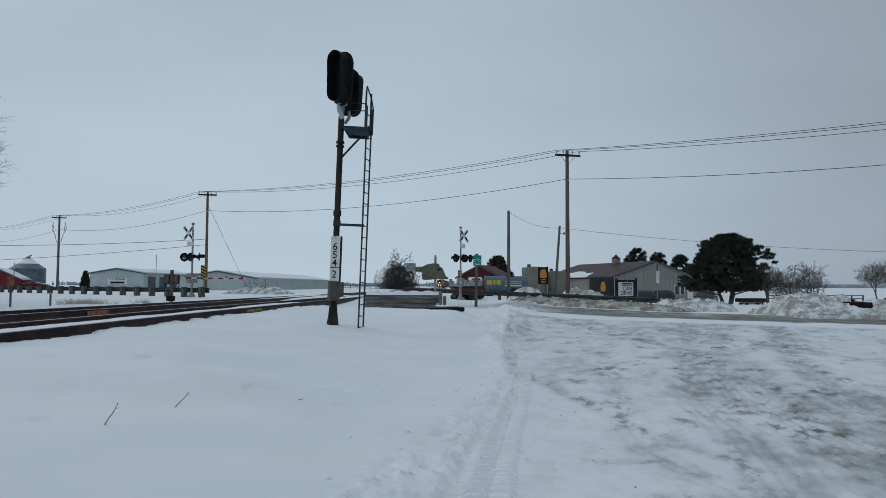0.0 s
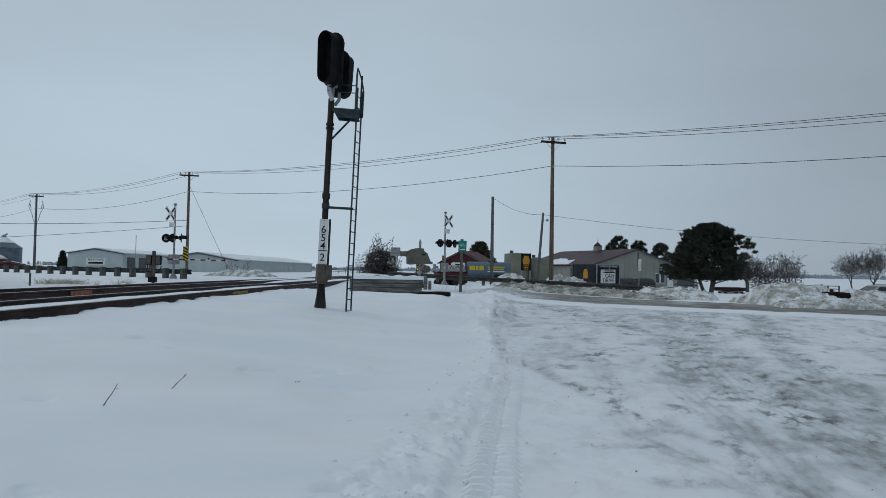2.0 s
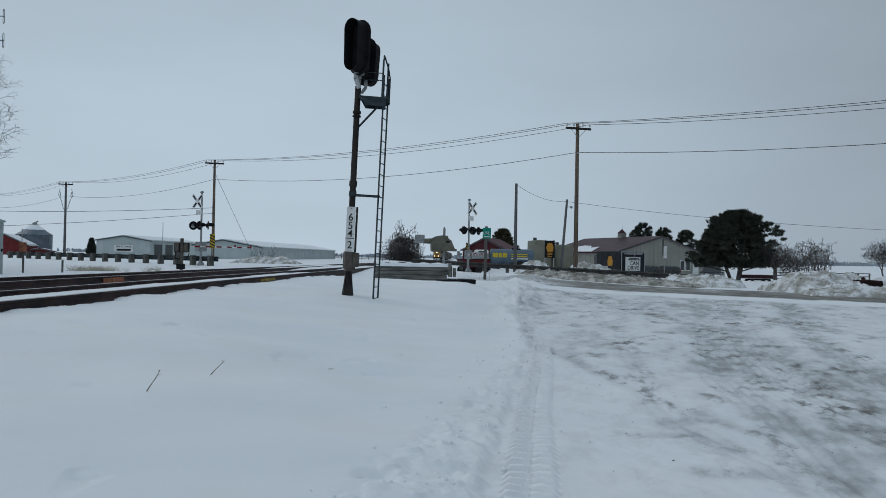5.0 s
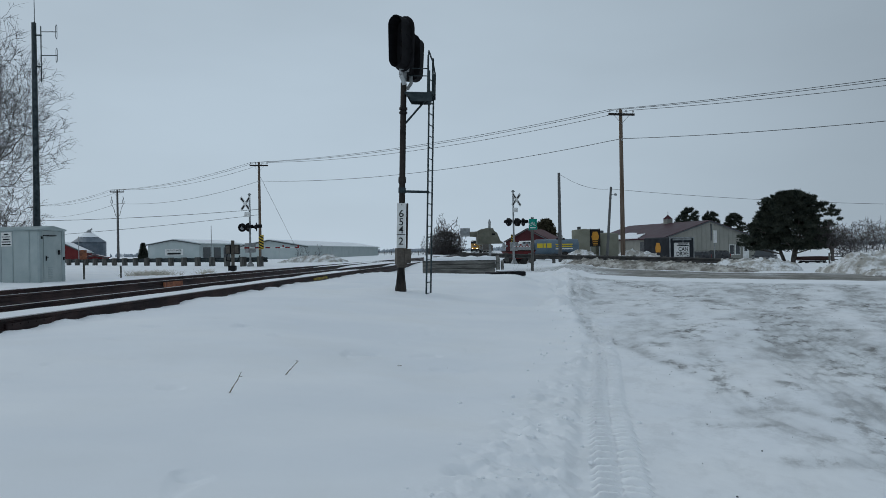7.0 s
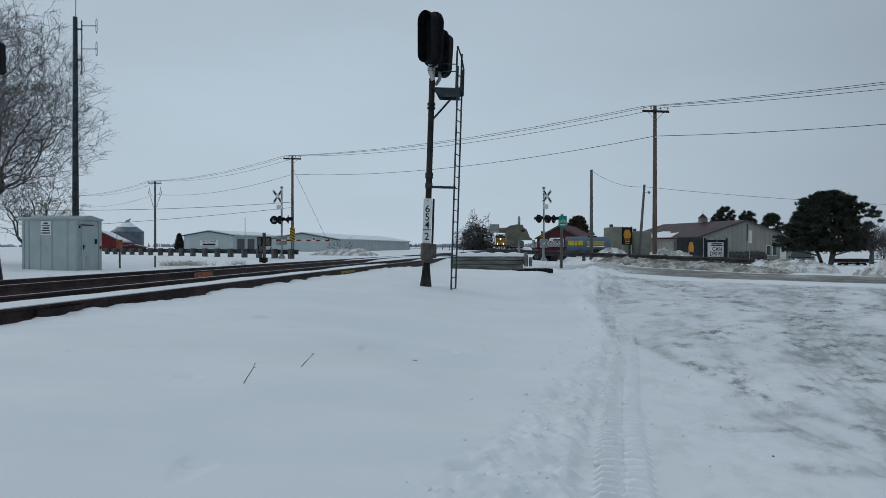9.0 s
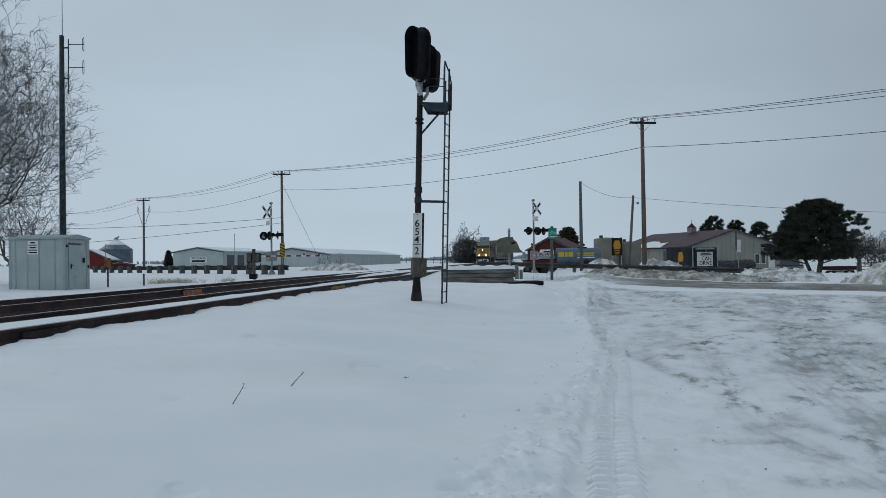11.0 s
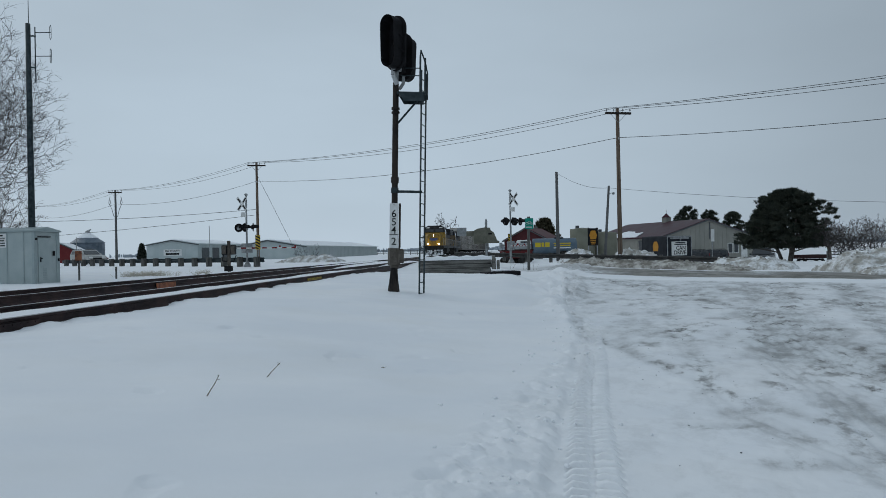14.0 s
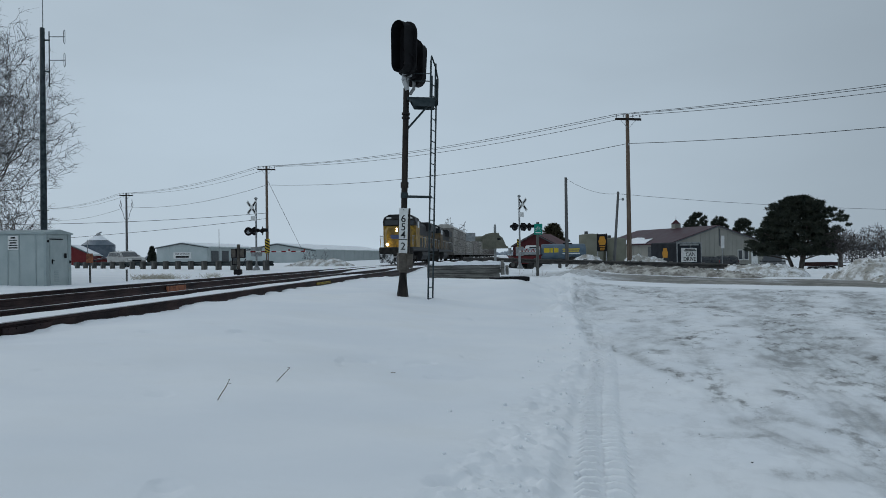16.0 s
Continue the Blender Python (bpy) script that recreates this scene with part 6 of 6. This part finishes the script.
# ---- snow banks ----
def snow_bank(x, y, yaw, lx, ly, h, seed, mat, label, rough=0.5):
    """A ploughed heap: a clumpy mound with thrown blocks."""
    nx, ny = max(int(lx / 0.14), 12), max(int(ly / 0.14), 10)
    nx, ny = min(nx, 110), min(ny, 60)
    u, v = np.meshgrid(np.linspace(-1, 1, nx), np.linspace(-1, 1, ny), indexing="ij")
    fall = np.clip(1 - np.abs(u) ** 2.4, 0, 1) ** 0.7 * np.clip(1 - np.abs(v) ** 2, 0, 1) ** 0.85
    xx, yy = u * lx / 2, v * ly / 2
    big = fbm(xx * 0.8 + seed * 3.1, yy * 0.8, 3, seed)
    small = fbm(xx * 3.0 + seed, yy * 3.0, 3, seed + 7)
    tiny = fbm(xx * 8.0, yy * 8.0, 2, seed + 9)
    zz = fall * h * (0.55 + 0.7 * big) + fall ** 0.5 * rough * ((small - 0.5) * 0.55 * min(h, 1) + (tiny - 0.5) * 0.22 * min(h, 1))
    c, s = math.cos(radians(yaw)), math.sin(radians(yaw))
    gx, gy = x + xx * c - yy * s, y + xx * s + yy * c
    gz = lay(gx.ravel(), gy.ravel())[0].reshape(gx.shape)
    zz = gz + zz - 0.12 * (fall < 0.05)
    vv = np.stack([gx.ravel(), gy.ravel(), zz.ravel()], 1).tolist()
    ff = [(i * ny + j, (i + 1) * ny + j, (i + 1) * ny + j + 1, i * ny + j + 1) for i in range(nx - 1) for j in range(ny - 1)]
    mb = MB().add(vv, ff)
    rg = random.Random(seed)
    for k in range(int(lx * ly * 12)):
        i, j = rg.randrange(2, nx - 2), rg.randrange(2, ny - 2)
        r = rg.uniform(0.03, 0.07 + 0.09 * rg.random() ** 2) * min(1, h + 0.3)
        mb.box((gx[i, j], gy[i, j], zz[i, j] + r * 0.1), (r * rg.uniform(1, 1.8), r * rg.uniform(1, 1.8), r), rg.uniform(0, 90), r * 0.35)
    ob = part("snow_bank", mb, mat, smooth=False)
    return tagged(ob, label, "snow bank", "ploughed snow banks")


b1 = road_point(22.6, 5.4)
snow_bank(b1.x, b1.y, -43.8, 11.5, 2.2, 0.5, 3, M_DIRTY, "dirty grey ploughed snow bank along the road", 0.9)
b2 = road_point(27.5, 7.5)
snow_bank(b2.x, b2.y, -43.8, 4.6, 2.8, 0.75, 4, M_CLEANPILE, "clumpy ploughed snow heap under the evergreen", 0.8)
snow_bank(22.6, 33.6, 10, 5.2, 4.0, 1.25, 5, M_CLEANPILE, "large ploughed snow pile with dirty patches", 0.7)
snow_bank(26.6, 34.0, -10, 5.0, 4.0, 0.85, 6, M_CLEANPILE, "large ploughed snow pile beside the road", 0.7)
snow_bank(22.2, 29.8, -20, 5.5, 2.4, 0.6, 7, M_CLEANPILE, "low clumpy ploughed snow pile", 0.9)
snow_bank(-8.4, 61.2, -30, 6.0, 2.6, 0.65, 8, M_CLEANPILE, "clumpy snow pile beyond the tracks", 0.9)
snow_bank(12.6, 52.6, -40, 3.2, 1.8, 1.25, 9, M_CLEANPILE, "snow heap behind the guardrail", 0.9)
snow_bank(15.9, 49.6, -40, 3.6, 1.8, 1.3, 10, M_CLEANPILE, "snow heap at the foot of a pole", 0.9)


# ---- weeds and debris ----
def twig(x, y, ln, yaw, tilt, seed, label="thin dry weed stalk sticking out of snow"):
    rng = random.Random(seed)
    t = thing("weed_stalk", pose(x, y, ground_at(x, y) - 0.02), label, "weed", "dry weeds")
    d = Vector((math.cos(radians(yaw)) * math.cos(radians(tilt)), math.sin(radians(yaw)) * math.cos(radians(tilt)), math.sin(radians(tilt))))
    m = MB()
    p = Vector((0, 0, 0))
    for i in range(5):
        q = p + (d + Vector((rng.uniform(-1, 1), rng.uniform(-1, 1), rng.uniform(-1, 1))) * 0.07) * ln / 5
        m.tube(p, q, 0.006 - 0.0007 * i, 0.006 - 0.0007 * (i + 1), 5)
        if i > 1 and rng.random() < 0.6:
            m.tube(q, q + Vector((rng.uniform(-1, 1), rng.uniform(-1, 1), rng.uniform(0, 1))) * ln * 0.12, 0.003, 0.002, 4)
        p = q
    part("stalk", m, M_DEADWEED, t)


twig(-1.87, 7.27, 0.22, 12, 58, 1)
twig(-1.6, 8.37, 0.21, 15, 45, 2)
twig(-0.55, 9.4, 0.14, 5, 8, 3)
twig(0.05, 9.6, 0.08, 10, 5, 4)
for i, (x, y, s) in enumerate(((5.7, 40.6, 1.0), (6.6, 38.3, 0.7), (6.15, 38.9, 0.7))):
    twig(x, y, 0.6 * s, 80, 70, 20 + i)
    twig(x + 0.12, y, 0.5 * s, 20, 60, 30 + i)


def grass_patch(x, y, lx, ly, n, seed):
    rng = random.Random(seed)
    m = MB()
    for i in range(n):
        px, py = x + rng.gauss(0, lx / 3), y + rng.gauss(0, ly / 3)
        z = ground_at(px, py) if i % 8 == 0 else z
        for k in range(2):
            a, ln = rng.uniform(0, 6.28), rng.uniform(0.15, 0.4)
            d = Vector((math.cos(a) * 0.7, math.sin(a) * 0.7, rng.uniform(0.3, 0.9))).normalized() * ln
            m.tube((px, py, z - 0.02), (px + d.x, py + d.y, z + d.z), 0.008, 0.003, 3, False)
    tagged(part("dry_grass", m, M_PALEGRASS), "bleached dry grass poking through snow", "grass", kind="stuff")


grass_patch(-13.0, 36.5, 1.7, 0.7, 260, 3)
grass_patch(-10.6, 37.2, 0.8, 0.4, 60, 4)


def clods():
    """Small broken lumps of snow and grit along the drive's edge."""
    rng = random.Random(5)
    m = MB()
    for i in range(220):
        al = 5 + 26 * rng.random() ** 1.3
        off = float(drive_edge(al)) + rng.gauss(0.15, 0.35)
        p = track_point(al, off)
        r = rng.uniform(0.008, 0.026)
        z = ground_at(p.x, p.y)
        m.box((p.x, p.y, z + r * 0.3), (r * rng.uniform(1, 2), r * rng.uniform(1, 2), r * 1.2), rng.uniform(0, 90), r * 0.4)
    tagged(part("snow_clods", m, M_SNOW), "scattered small lumps of broken snow", "snow clods", kind="stuff")
    g = MB()
    for i in range(260):
        x, y = rng.uniform(0.8, 9), rng.uniform(5, 20)
        if x < 1.2 + (y - 5) * 0.16:
            continue
        r = rng.uniform(0.004, 0.010)
        g.box((x, y, ground_at(x, y) + r * 0.2), (r * 1.6, r * 1.3, r), rng.uniform(0, 90), r * 0.3)
    tagged(part("road_grit", g, M_DARKTRIM), "dark grit and gravel scattered on packed snow", "gravel", kind="stuff")


clods()


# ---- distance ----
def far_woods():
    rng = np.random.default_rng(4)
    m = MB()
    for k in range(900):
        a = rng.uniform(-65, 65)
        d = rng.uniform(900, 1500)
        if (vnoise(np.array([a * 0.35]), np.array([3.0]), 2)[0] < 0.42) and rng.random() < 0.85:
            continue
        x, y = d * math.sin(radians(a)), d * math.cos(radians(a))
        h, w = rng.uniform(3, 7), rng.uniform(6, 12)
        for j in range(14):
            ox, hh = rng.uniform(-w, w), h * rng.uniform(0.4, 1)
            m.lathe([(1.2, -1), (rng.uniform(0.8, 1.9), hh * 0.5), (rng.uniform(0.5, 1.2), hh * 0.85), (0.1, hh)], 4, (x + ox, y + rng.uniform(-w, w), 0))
    tagged(part("far_woods", m, M_HAZEDTREE), "line of far leafless woods on the horizon, haze painted into their colour", "woods", kind="stuff")


far_woods()


def farm_fence(x0, y0, x1, y1, n):
    a, b = Vector((x0, y0, 0)), Vector((x1, y1, 0))
    t = thing("fence", pose(0, 0, 0), "distant grey rail fence across a snowy field", "fence")
    for i in range(n):
        p = a.lerp(b, i / (n - 1))
        z = ground_at(p.x, p.y)
        part("post", MB().box((p.x, p.y, z + 0.55), (0.14, 0.14, 1.2), 0, 0.01), M_POSTWOOD, t)
    za, zb = ground_at(x0, y0), ground_at(x1, y1)
    for h in (0.4, 0.75, 1.1):
        part("rail", MB().tube((x0, y0, za + h), (x1, y1, zb + h), 0.05, 0.05, 5), M_POSTWOOD, t)


farm_fence(-8.0, 185, 6.0, 178, 9)
farm_fence(45.0, 74.0, 58.0, 76.0, 9)


# ---- train ----
M_TRAINYELLOW = surf("armour_yellow_paint", (0.40, 0.235, 0.028), (0.15, 0.095, 0.03), 1.5, 0.5, 0, 0.05, 14)
M_TRAINGREY = surf("sooty_grey_roof", (0.02, 0.021, 0.023), (0.05, 0.05, 0.05), 1.2, 0.6, 0, 0.05, 14)
M_TRUCK = surf("grimy_bogie", (0.012, 0.012, 0.011), (0.04, 0.037, 0.034), 3, 0.8, 0.1, 0.2, 20)
M_GLOW = surf("lit_headlamp", (1.0, 0.80, 0.48), (1.0, 0.80, 0.48), 1, 0.3, 0, 0, 10, emit=9.0)
M_RACK = surf("dusty_white_rack_panel", (0.62, 0.60, 0.56), (0.40, 0.37, 0.33), 0.7, 0.6, 0.1, 0.1, 6, stretch=(1, 1, 0.3), piece=0.25)
M_RACKFRAME = surf("grimy_rack_frame", (0.11, 0.10, 0.09), (0.20, 0.185, 0.17), 1.5, 0.7, 0.1, 0.1, 14)
M_CAKED = surf("snow_caked_steel", (0.025, 0.025, 0.025), (0.66, 0.67, 0.68), 2.6, 0.7, 0, 0.6, 12, (0.42, 0.56))
M_EMBLEM = surf("blue_emblem", (0.05, 0.07, 0.16), (0.07, 0.09, 0.18), 5, 0.5, 0, 0, 20)


def bogie(parent, y, axles, spacing):
    b = part("bogie", MB().box((-1.0, y, 0.62), (0.18, spacing * (axles - 1) + 1.3, 0.34), 0, 0.05).box((1.0, y, 0.62), (0.18, spacing * (axles - 1) + 1.3, 0.34), 0, 0.05).box((0, y, 0.7), (2.0, 0.6, 0.3), 0, 0.03), M_TRUCK, parent, "grimy snow-caked bogie")
    for k in range(axles):
        yy = y + (k - (axles - 1) / 2) * spacing
        w_ = part("wheelset", MB().tube((-0.8, yy, 0.51), (0.8, yy, 0.51), 0.09, 0.09, 8), M_TRUCK, b)
        for s in (-1, 1):
            part("axle_box", MB().box((s * 1.08, yy, 0.55), (0.16, 0.36, 0.36), 0, 0.04), M_TRUCK, b)
    for s in (-1, 1):
        for k in range(axles):
            yy = y + (k - (axles - 1) / 2) * spacing
            part("wheel", MB().tube((s * 0.70, yy, 0.51), (s * 0.82, yy, 0.51), 0.51, 0.50, 20), M_TRUCK, b)


M_TRAINDULL = surf("grimy_brown_yellow_paint", (0.15, 0.095, 0.04), (0.07, 0.055, 0.04), 1.2, 0.6, 0, 0.05, 14)


def locomotive(lit):
    """Front at the origin, facing -y; z from the rail top."""
    yel = M_TRAINYELLOW if lit else M_TRAINDULL
    t = thing("locomotive", pose(0, 0, 0), "yellow diesel locomotive with dark roof and snow-caked pilot" if lit else "second grimy yellow diesel locomotive in the train", "locomotive", "train")
    fr = part("frame", MB().box((0, 11.2, 1.42), (3.05, 21.4, 0.34), 0, 0.03), M_TRAINGREY, t)
    pl_ = part("pilot", MB().prism([(-1.5, 0.22), (1.5, 0.22), (1.55, 1.5), (-1.55, 1.5)], 0.35, 0.7), M_TRUCK, t, "dark pilot plate")
    part("snow_plough", MB().add([(-1.5, 0.3, 0.15), (1.5, 0.3, 0.15), (1.45, 0.3, 0.95), (-1.45, 0.3, 0.95), (0, -0.25, 0.12), (0, -0.05, 0.9)], [(0, 4, 5, 3), (4, 1, 2, 5), (3, 5, 2), (0, 1, 4)]), M_CAKED if lit else M_TRUCK, pl_, "plough packed with snow")
    part("coupler", MB().box((0, 0.0, 0.9), (0.3, 0.7, 0.3), 0, 0.05), M_TRUCK, t)
    nose = [(-1.05, 1.6), (1.05, 1.6), (1.05, 3.25), (0.85, 3.62), (-0.85, 3.62), (-1.05, 3.25)]
    nz = MB()
    k = len(nose)
    v = [(x * 0.9, 0.95, z if z < 2 else z - 0.28) for x, z in nose] + [(x * 1.38, 2.6, z) for x, z in nose]
    nz.add(v, [tuple(range(k)), tuple(range(k, 2 * k))[::-1]] + [((i + 1) % k, i, k + i, k + (i + 1) % k) for i in range(k)])
    n_ = part("nose", nz, yel, t, "yellow wide nose")
    part("emblem", MB().prism([(-0.55, 2.35), (0.55, 2.35), (0.6, 2.72), (-0.6, 2.72)], 0.92, 0.945), M_EMBLEM, n_, "plain blue winged emblem")
    part("nose_door", MB().box((0.0, 0.935, 2.0), (0.62, 0.03, 0.7), 0, 0.01), yel, n_)
    cabp = [(-1.55, 1.6), (1.55, 1.6), (1.55, 3.95), (1.42, 4.35), (0.95, 4.62), (-0.95, 4.62), (-1.42, 4.35), (-1.55, 3.95)]
    cb = part("cab", MB().prism(cabp, 2.6, 5.5), yel, t, "yellow driving cab")
    part("cab_roof", MB().prism([(-1.58, 3.9), (-1.46, 4.38), (-0.97, 4.68), (0.97, 4.68), (1.46, 4.38), (1.58, 3.9), (1.57, 3.9), (1.4, 4.3), (0.9, 4.6), (-0.9, 4.6), (-1.4, 4.3), (-1.57, 3.9)], 2.45, 5.55), M_TRAINGREY, cb)
    upper = [(-1.565, 3.62), (1.565, 3.62), (1.565, 3.96), (1.43, 4.36), (0.96, 4.63), (-0.96, 4.63), (-1.43, 4.36), (-1.565, 3.96)]
    part("cab_upper", MB().prism(upper, 2.57, 5.52), M_TRAINGREY, cb, "sooty dark upper cab")
    part("brow", MB().box((0, 2.53, 4.34), (2.4, 0.05, 0.30), 0, 0.02), M_TRAINGREY, cb, "dark grey brow over the windscreen")
    for s in (-1, 1):
        part("windscreen", MB().box((s * 0.74, 2.55, 3.92), (1.30, 0.05, 0.50), 0, 0.02), M_CARGLASS, cb)
        part("side_window", MB().box((s * 1.565, 4.2, 3.75), (0.04, 1.3, 0.62), 0, 0.02), M_CARGLASS, cb)
        part("number_board", MB().box((s * 1.0, 2.51, 4.36), (0.5, 0.06, 0.17), 0, 0.01), M_WHITE, cb)
    for z in (3.08, 3.28):
        part("headlight", MB().tube((0, 1.02, z - 0.0), (0, 0.93, z), 0.085, 0.085, 12), M_GLOW if lit else M_LENS, n_, "bright headlight" if lit else "")
    for s in (-1, 1):
        part("ditch_light", MB().tube((s * 0.83, 0.5, 1.82), (s * 0.83, 0.42, 1.82), 0.11, 0.11, 12).tube((s * 0.83, 0.5, 1.82), (s * 0.83, 0.75, 1.82), 0.13, 0.10, 12), M_GLOW if lit else M_LENS, t, "bright ditch light" if lit else "")
        st = part("step_well", MB().box((s * 1.35, 0.75, 0.95), (0.36, 0.5, 1.0), 0, 0.03), M_TRUCK, t)
        for k2 in range(3):
            part("step", MB().box((s * 1.36, 0.52, 0.55 + k2 * 0.33), (0.40, 0.16, 0.04), 0, 0.01), M_GALV, st)
    hood = [(-0.92, 1.6), (0.92, 1.6), (0.92, 3.9), (0.75, 4.2), (-0.75, 4.2), (-0.92, 3.9)]
    hd = part("hood", MB().prism(hood, 5.5, 20.6), M_TRAINDULL, t, "long grimy yellow engine hood")
    part("hood_roof", MB().prism([(-0.96, 2.95), (-0.96, 3.92), (-0.77, 4.24), (0.77, 4.24), (0.96, 3.92), (0.96, 2.95), (0.925, 2.95), (0.925, 3.9), (0.7, 4.2), (-0.7, 4.2), (-0.925, 3.9), (-0.925, 2.95)], 5.5, 20.62), M_TRAINGREY, hd, "sooty dark roof")
    part("radiator", MB().prism([(-1.5, 3.5), (1.5, 3.5), (1.5, 4.25), (1.2, 4.5), (-1.2, 4.5), (-1.5, 4.25)], 15.4, 20.4), M_TRAINGREY, hd, "dark flared radiator")
    part("blower_housing", MB().box((0, 9.2, 4.3), (1.7, 3.4, 0.34), 0, 0.06).box((0, 12.6, 4.38), (1.2, 1.8, 0.3), 0, 0.05), M_TRAINGREY, hd)
    for i in range(11):
        for s in (-1, 1):
            part("hood_door", MB().box((s * 0.935, 6.2 + i * 0.82, 2.28), (0.03, 0.72, 1.1), 0, 0.008), yel if i % 4 else M_TRAINGREY, hd)
    part("equipment_box", MB().box((1.2, 6.8, 2.1), (0.5, 2.2, 0.95), 0, 0.03).box((-1.2, 6.8, 2.1), (0.5, 2.2, 0.95), 0, 0.03), M_TRAINGREY, t)
    tank = [(-1.35, 1.2), (1.35, 1.2), (1.45, 0.85), (1.25, 0.36), (-1.25, 0.36), (-1.45, 0.85)]
    part("fuel_tank", MB().prism(tank, 8.3, 13.4), M_TRAINGREY, t, "grey fuel tank")
    for s in (-1, 1):
        rail = part("handrail", MB().path([(s * 1.48, 0.6, 2.6), (s * 1.48, 2.4, 2.65)], 0.025, 5).path([(s * 1.48, 5.6, 2.65), (s * 1.48, 21.4, 2.65)], 0.025, 5), M_GALV, t)
        for i in range(12):
            yy = 0.6 + (0.9 * i if i < 3 else 5.0 + (i - 3) * 1.9)
            part("stanchion", MB().tube((s * 1.48, yy, 1.55), (s * 1.48, yy, 2.66), 0.024, 0.024, 5), M_GALV, rail)
        part("front_rail", MB().path([(s * 0.35, 0.45, 1.6), (s * 0.35, 0.45, 2.35), (s * 1.4, 0.5, 2.45), (s * 1.48, 0.55, 1.6)], 0.02, 5), M_TRAINYELLOW, t)
    for yy in (4.2, 17.4):
        bogie(t, yy, 3, 1.95)
    return t


def autorack():
    """Front at the origin, facing -y."""
    t = thing("autorack_wagon", pose(0, 0, 0), "tall pale enclosed autorack wagon with ribbed sides", "railway wagon", "train")
    L = 27.2
    prof = [(-1.5, 1.0), (1.5, 1.0), (1.5, 4.9), (1.2, 5.45), (0.6, 5.7), (-0.6, 5.7), (-1.2, 5.45), (-1.5, 4.9)]
    part("body", MB().prism(prof, 0.8, L - 0.4), M_RACK, t, "dusty pale panelled body")
    part("sill", MB().box((0, L / 2, 1.05), (3.12, L - 1.0, 0.36), 0, 0.03), M_RACKFRAME, t)
    part("roof_edge", MB().box((1.45, L / 2, 4.95), (0.14, L - 1.2, 0.16), 0, 0.02).box((-1.45, L / 2, 4.95), (0.14, L - 1.2, 0.16), 0, 0.02), M_RACKFRAME, t)
    n = 11
    for i in range(n + 1):
        yy = 0.85 + i * (L - 1.3) / n
        for s in (-1, 1):
            part("rib", MB().box((s * 1.53, yy, 3.0), (0.07, 0.22 if i in (0, n) else 0.12, 3.9), 0, 0.01), M_RACKFRAME, t)
    for z in (2.35, 3.65):
        for s in (-1, 1):
            part("side_strap", MB().box((s * 1.515, L / 2, z), (0.04, L - 1.4, 0.12), 0, 0.01), M_RACKFRAME, t)
    part("end_door", MB().box((0, 0.76, 3.1), (2.7, 0.06, 4.0), 0, 0.02), M_RACKFRAME, t, "grimy end doors")
    part("coupler", MB().box((0, 0.2, 0.9), (0.3, 1.2, 0.3), 0, 0.04), M_TRUCK, t)
    for yy in (3.4, L - 3.0):
        bogie(t, yy, 2, 1.75)
    return t


train = [(locomotive(True), 0.0), (locomotive(False), 22.6)]
rack = autorack()
train.append((rack, 45.2))
for i in range(1, 10):
    train.append((copy_thing(rack, pose(0, 0, 0)), 45.2 + i * 27.9))


def motions():
    for ob, behind in train:
        rows = []
        for t in range(17):
            al = 63.5 + 21.0 * (16 - t) + behind
            p = track_point(al, TRACK_B)
            rows.append((t, pose(p.x, p.y, float(rail_z(al)) + 0.002, 0, 0, -7.9)))
        walk(ob, rows)
    rows = []
    for t, s in ((0, 215.0), (4, 162.0), (8, 108.0), (10, 79.0), (11, 64.0), (12, 50.5), (12.6, 43.3), (13.0, 39.5), (13.4, 36.9), (13.8, 33.9), (14.2, 31.9), (14.6, 30.4), (15.0, 29.8), (15.3, 29.2), (15.6, 27.9), (16.0, 26.3)):
        p = road_point(-(s + 3.3), -2.2)
        rows.append((t, pose(p.x, p.y, ground_at(p.x, p.y), 0, 0, -43.8)))
    walk(suv, rows)


motions()
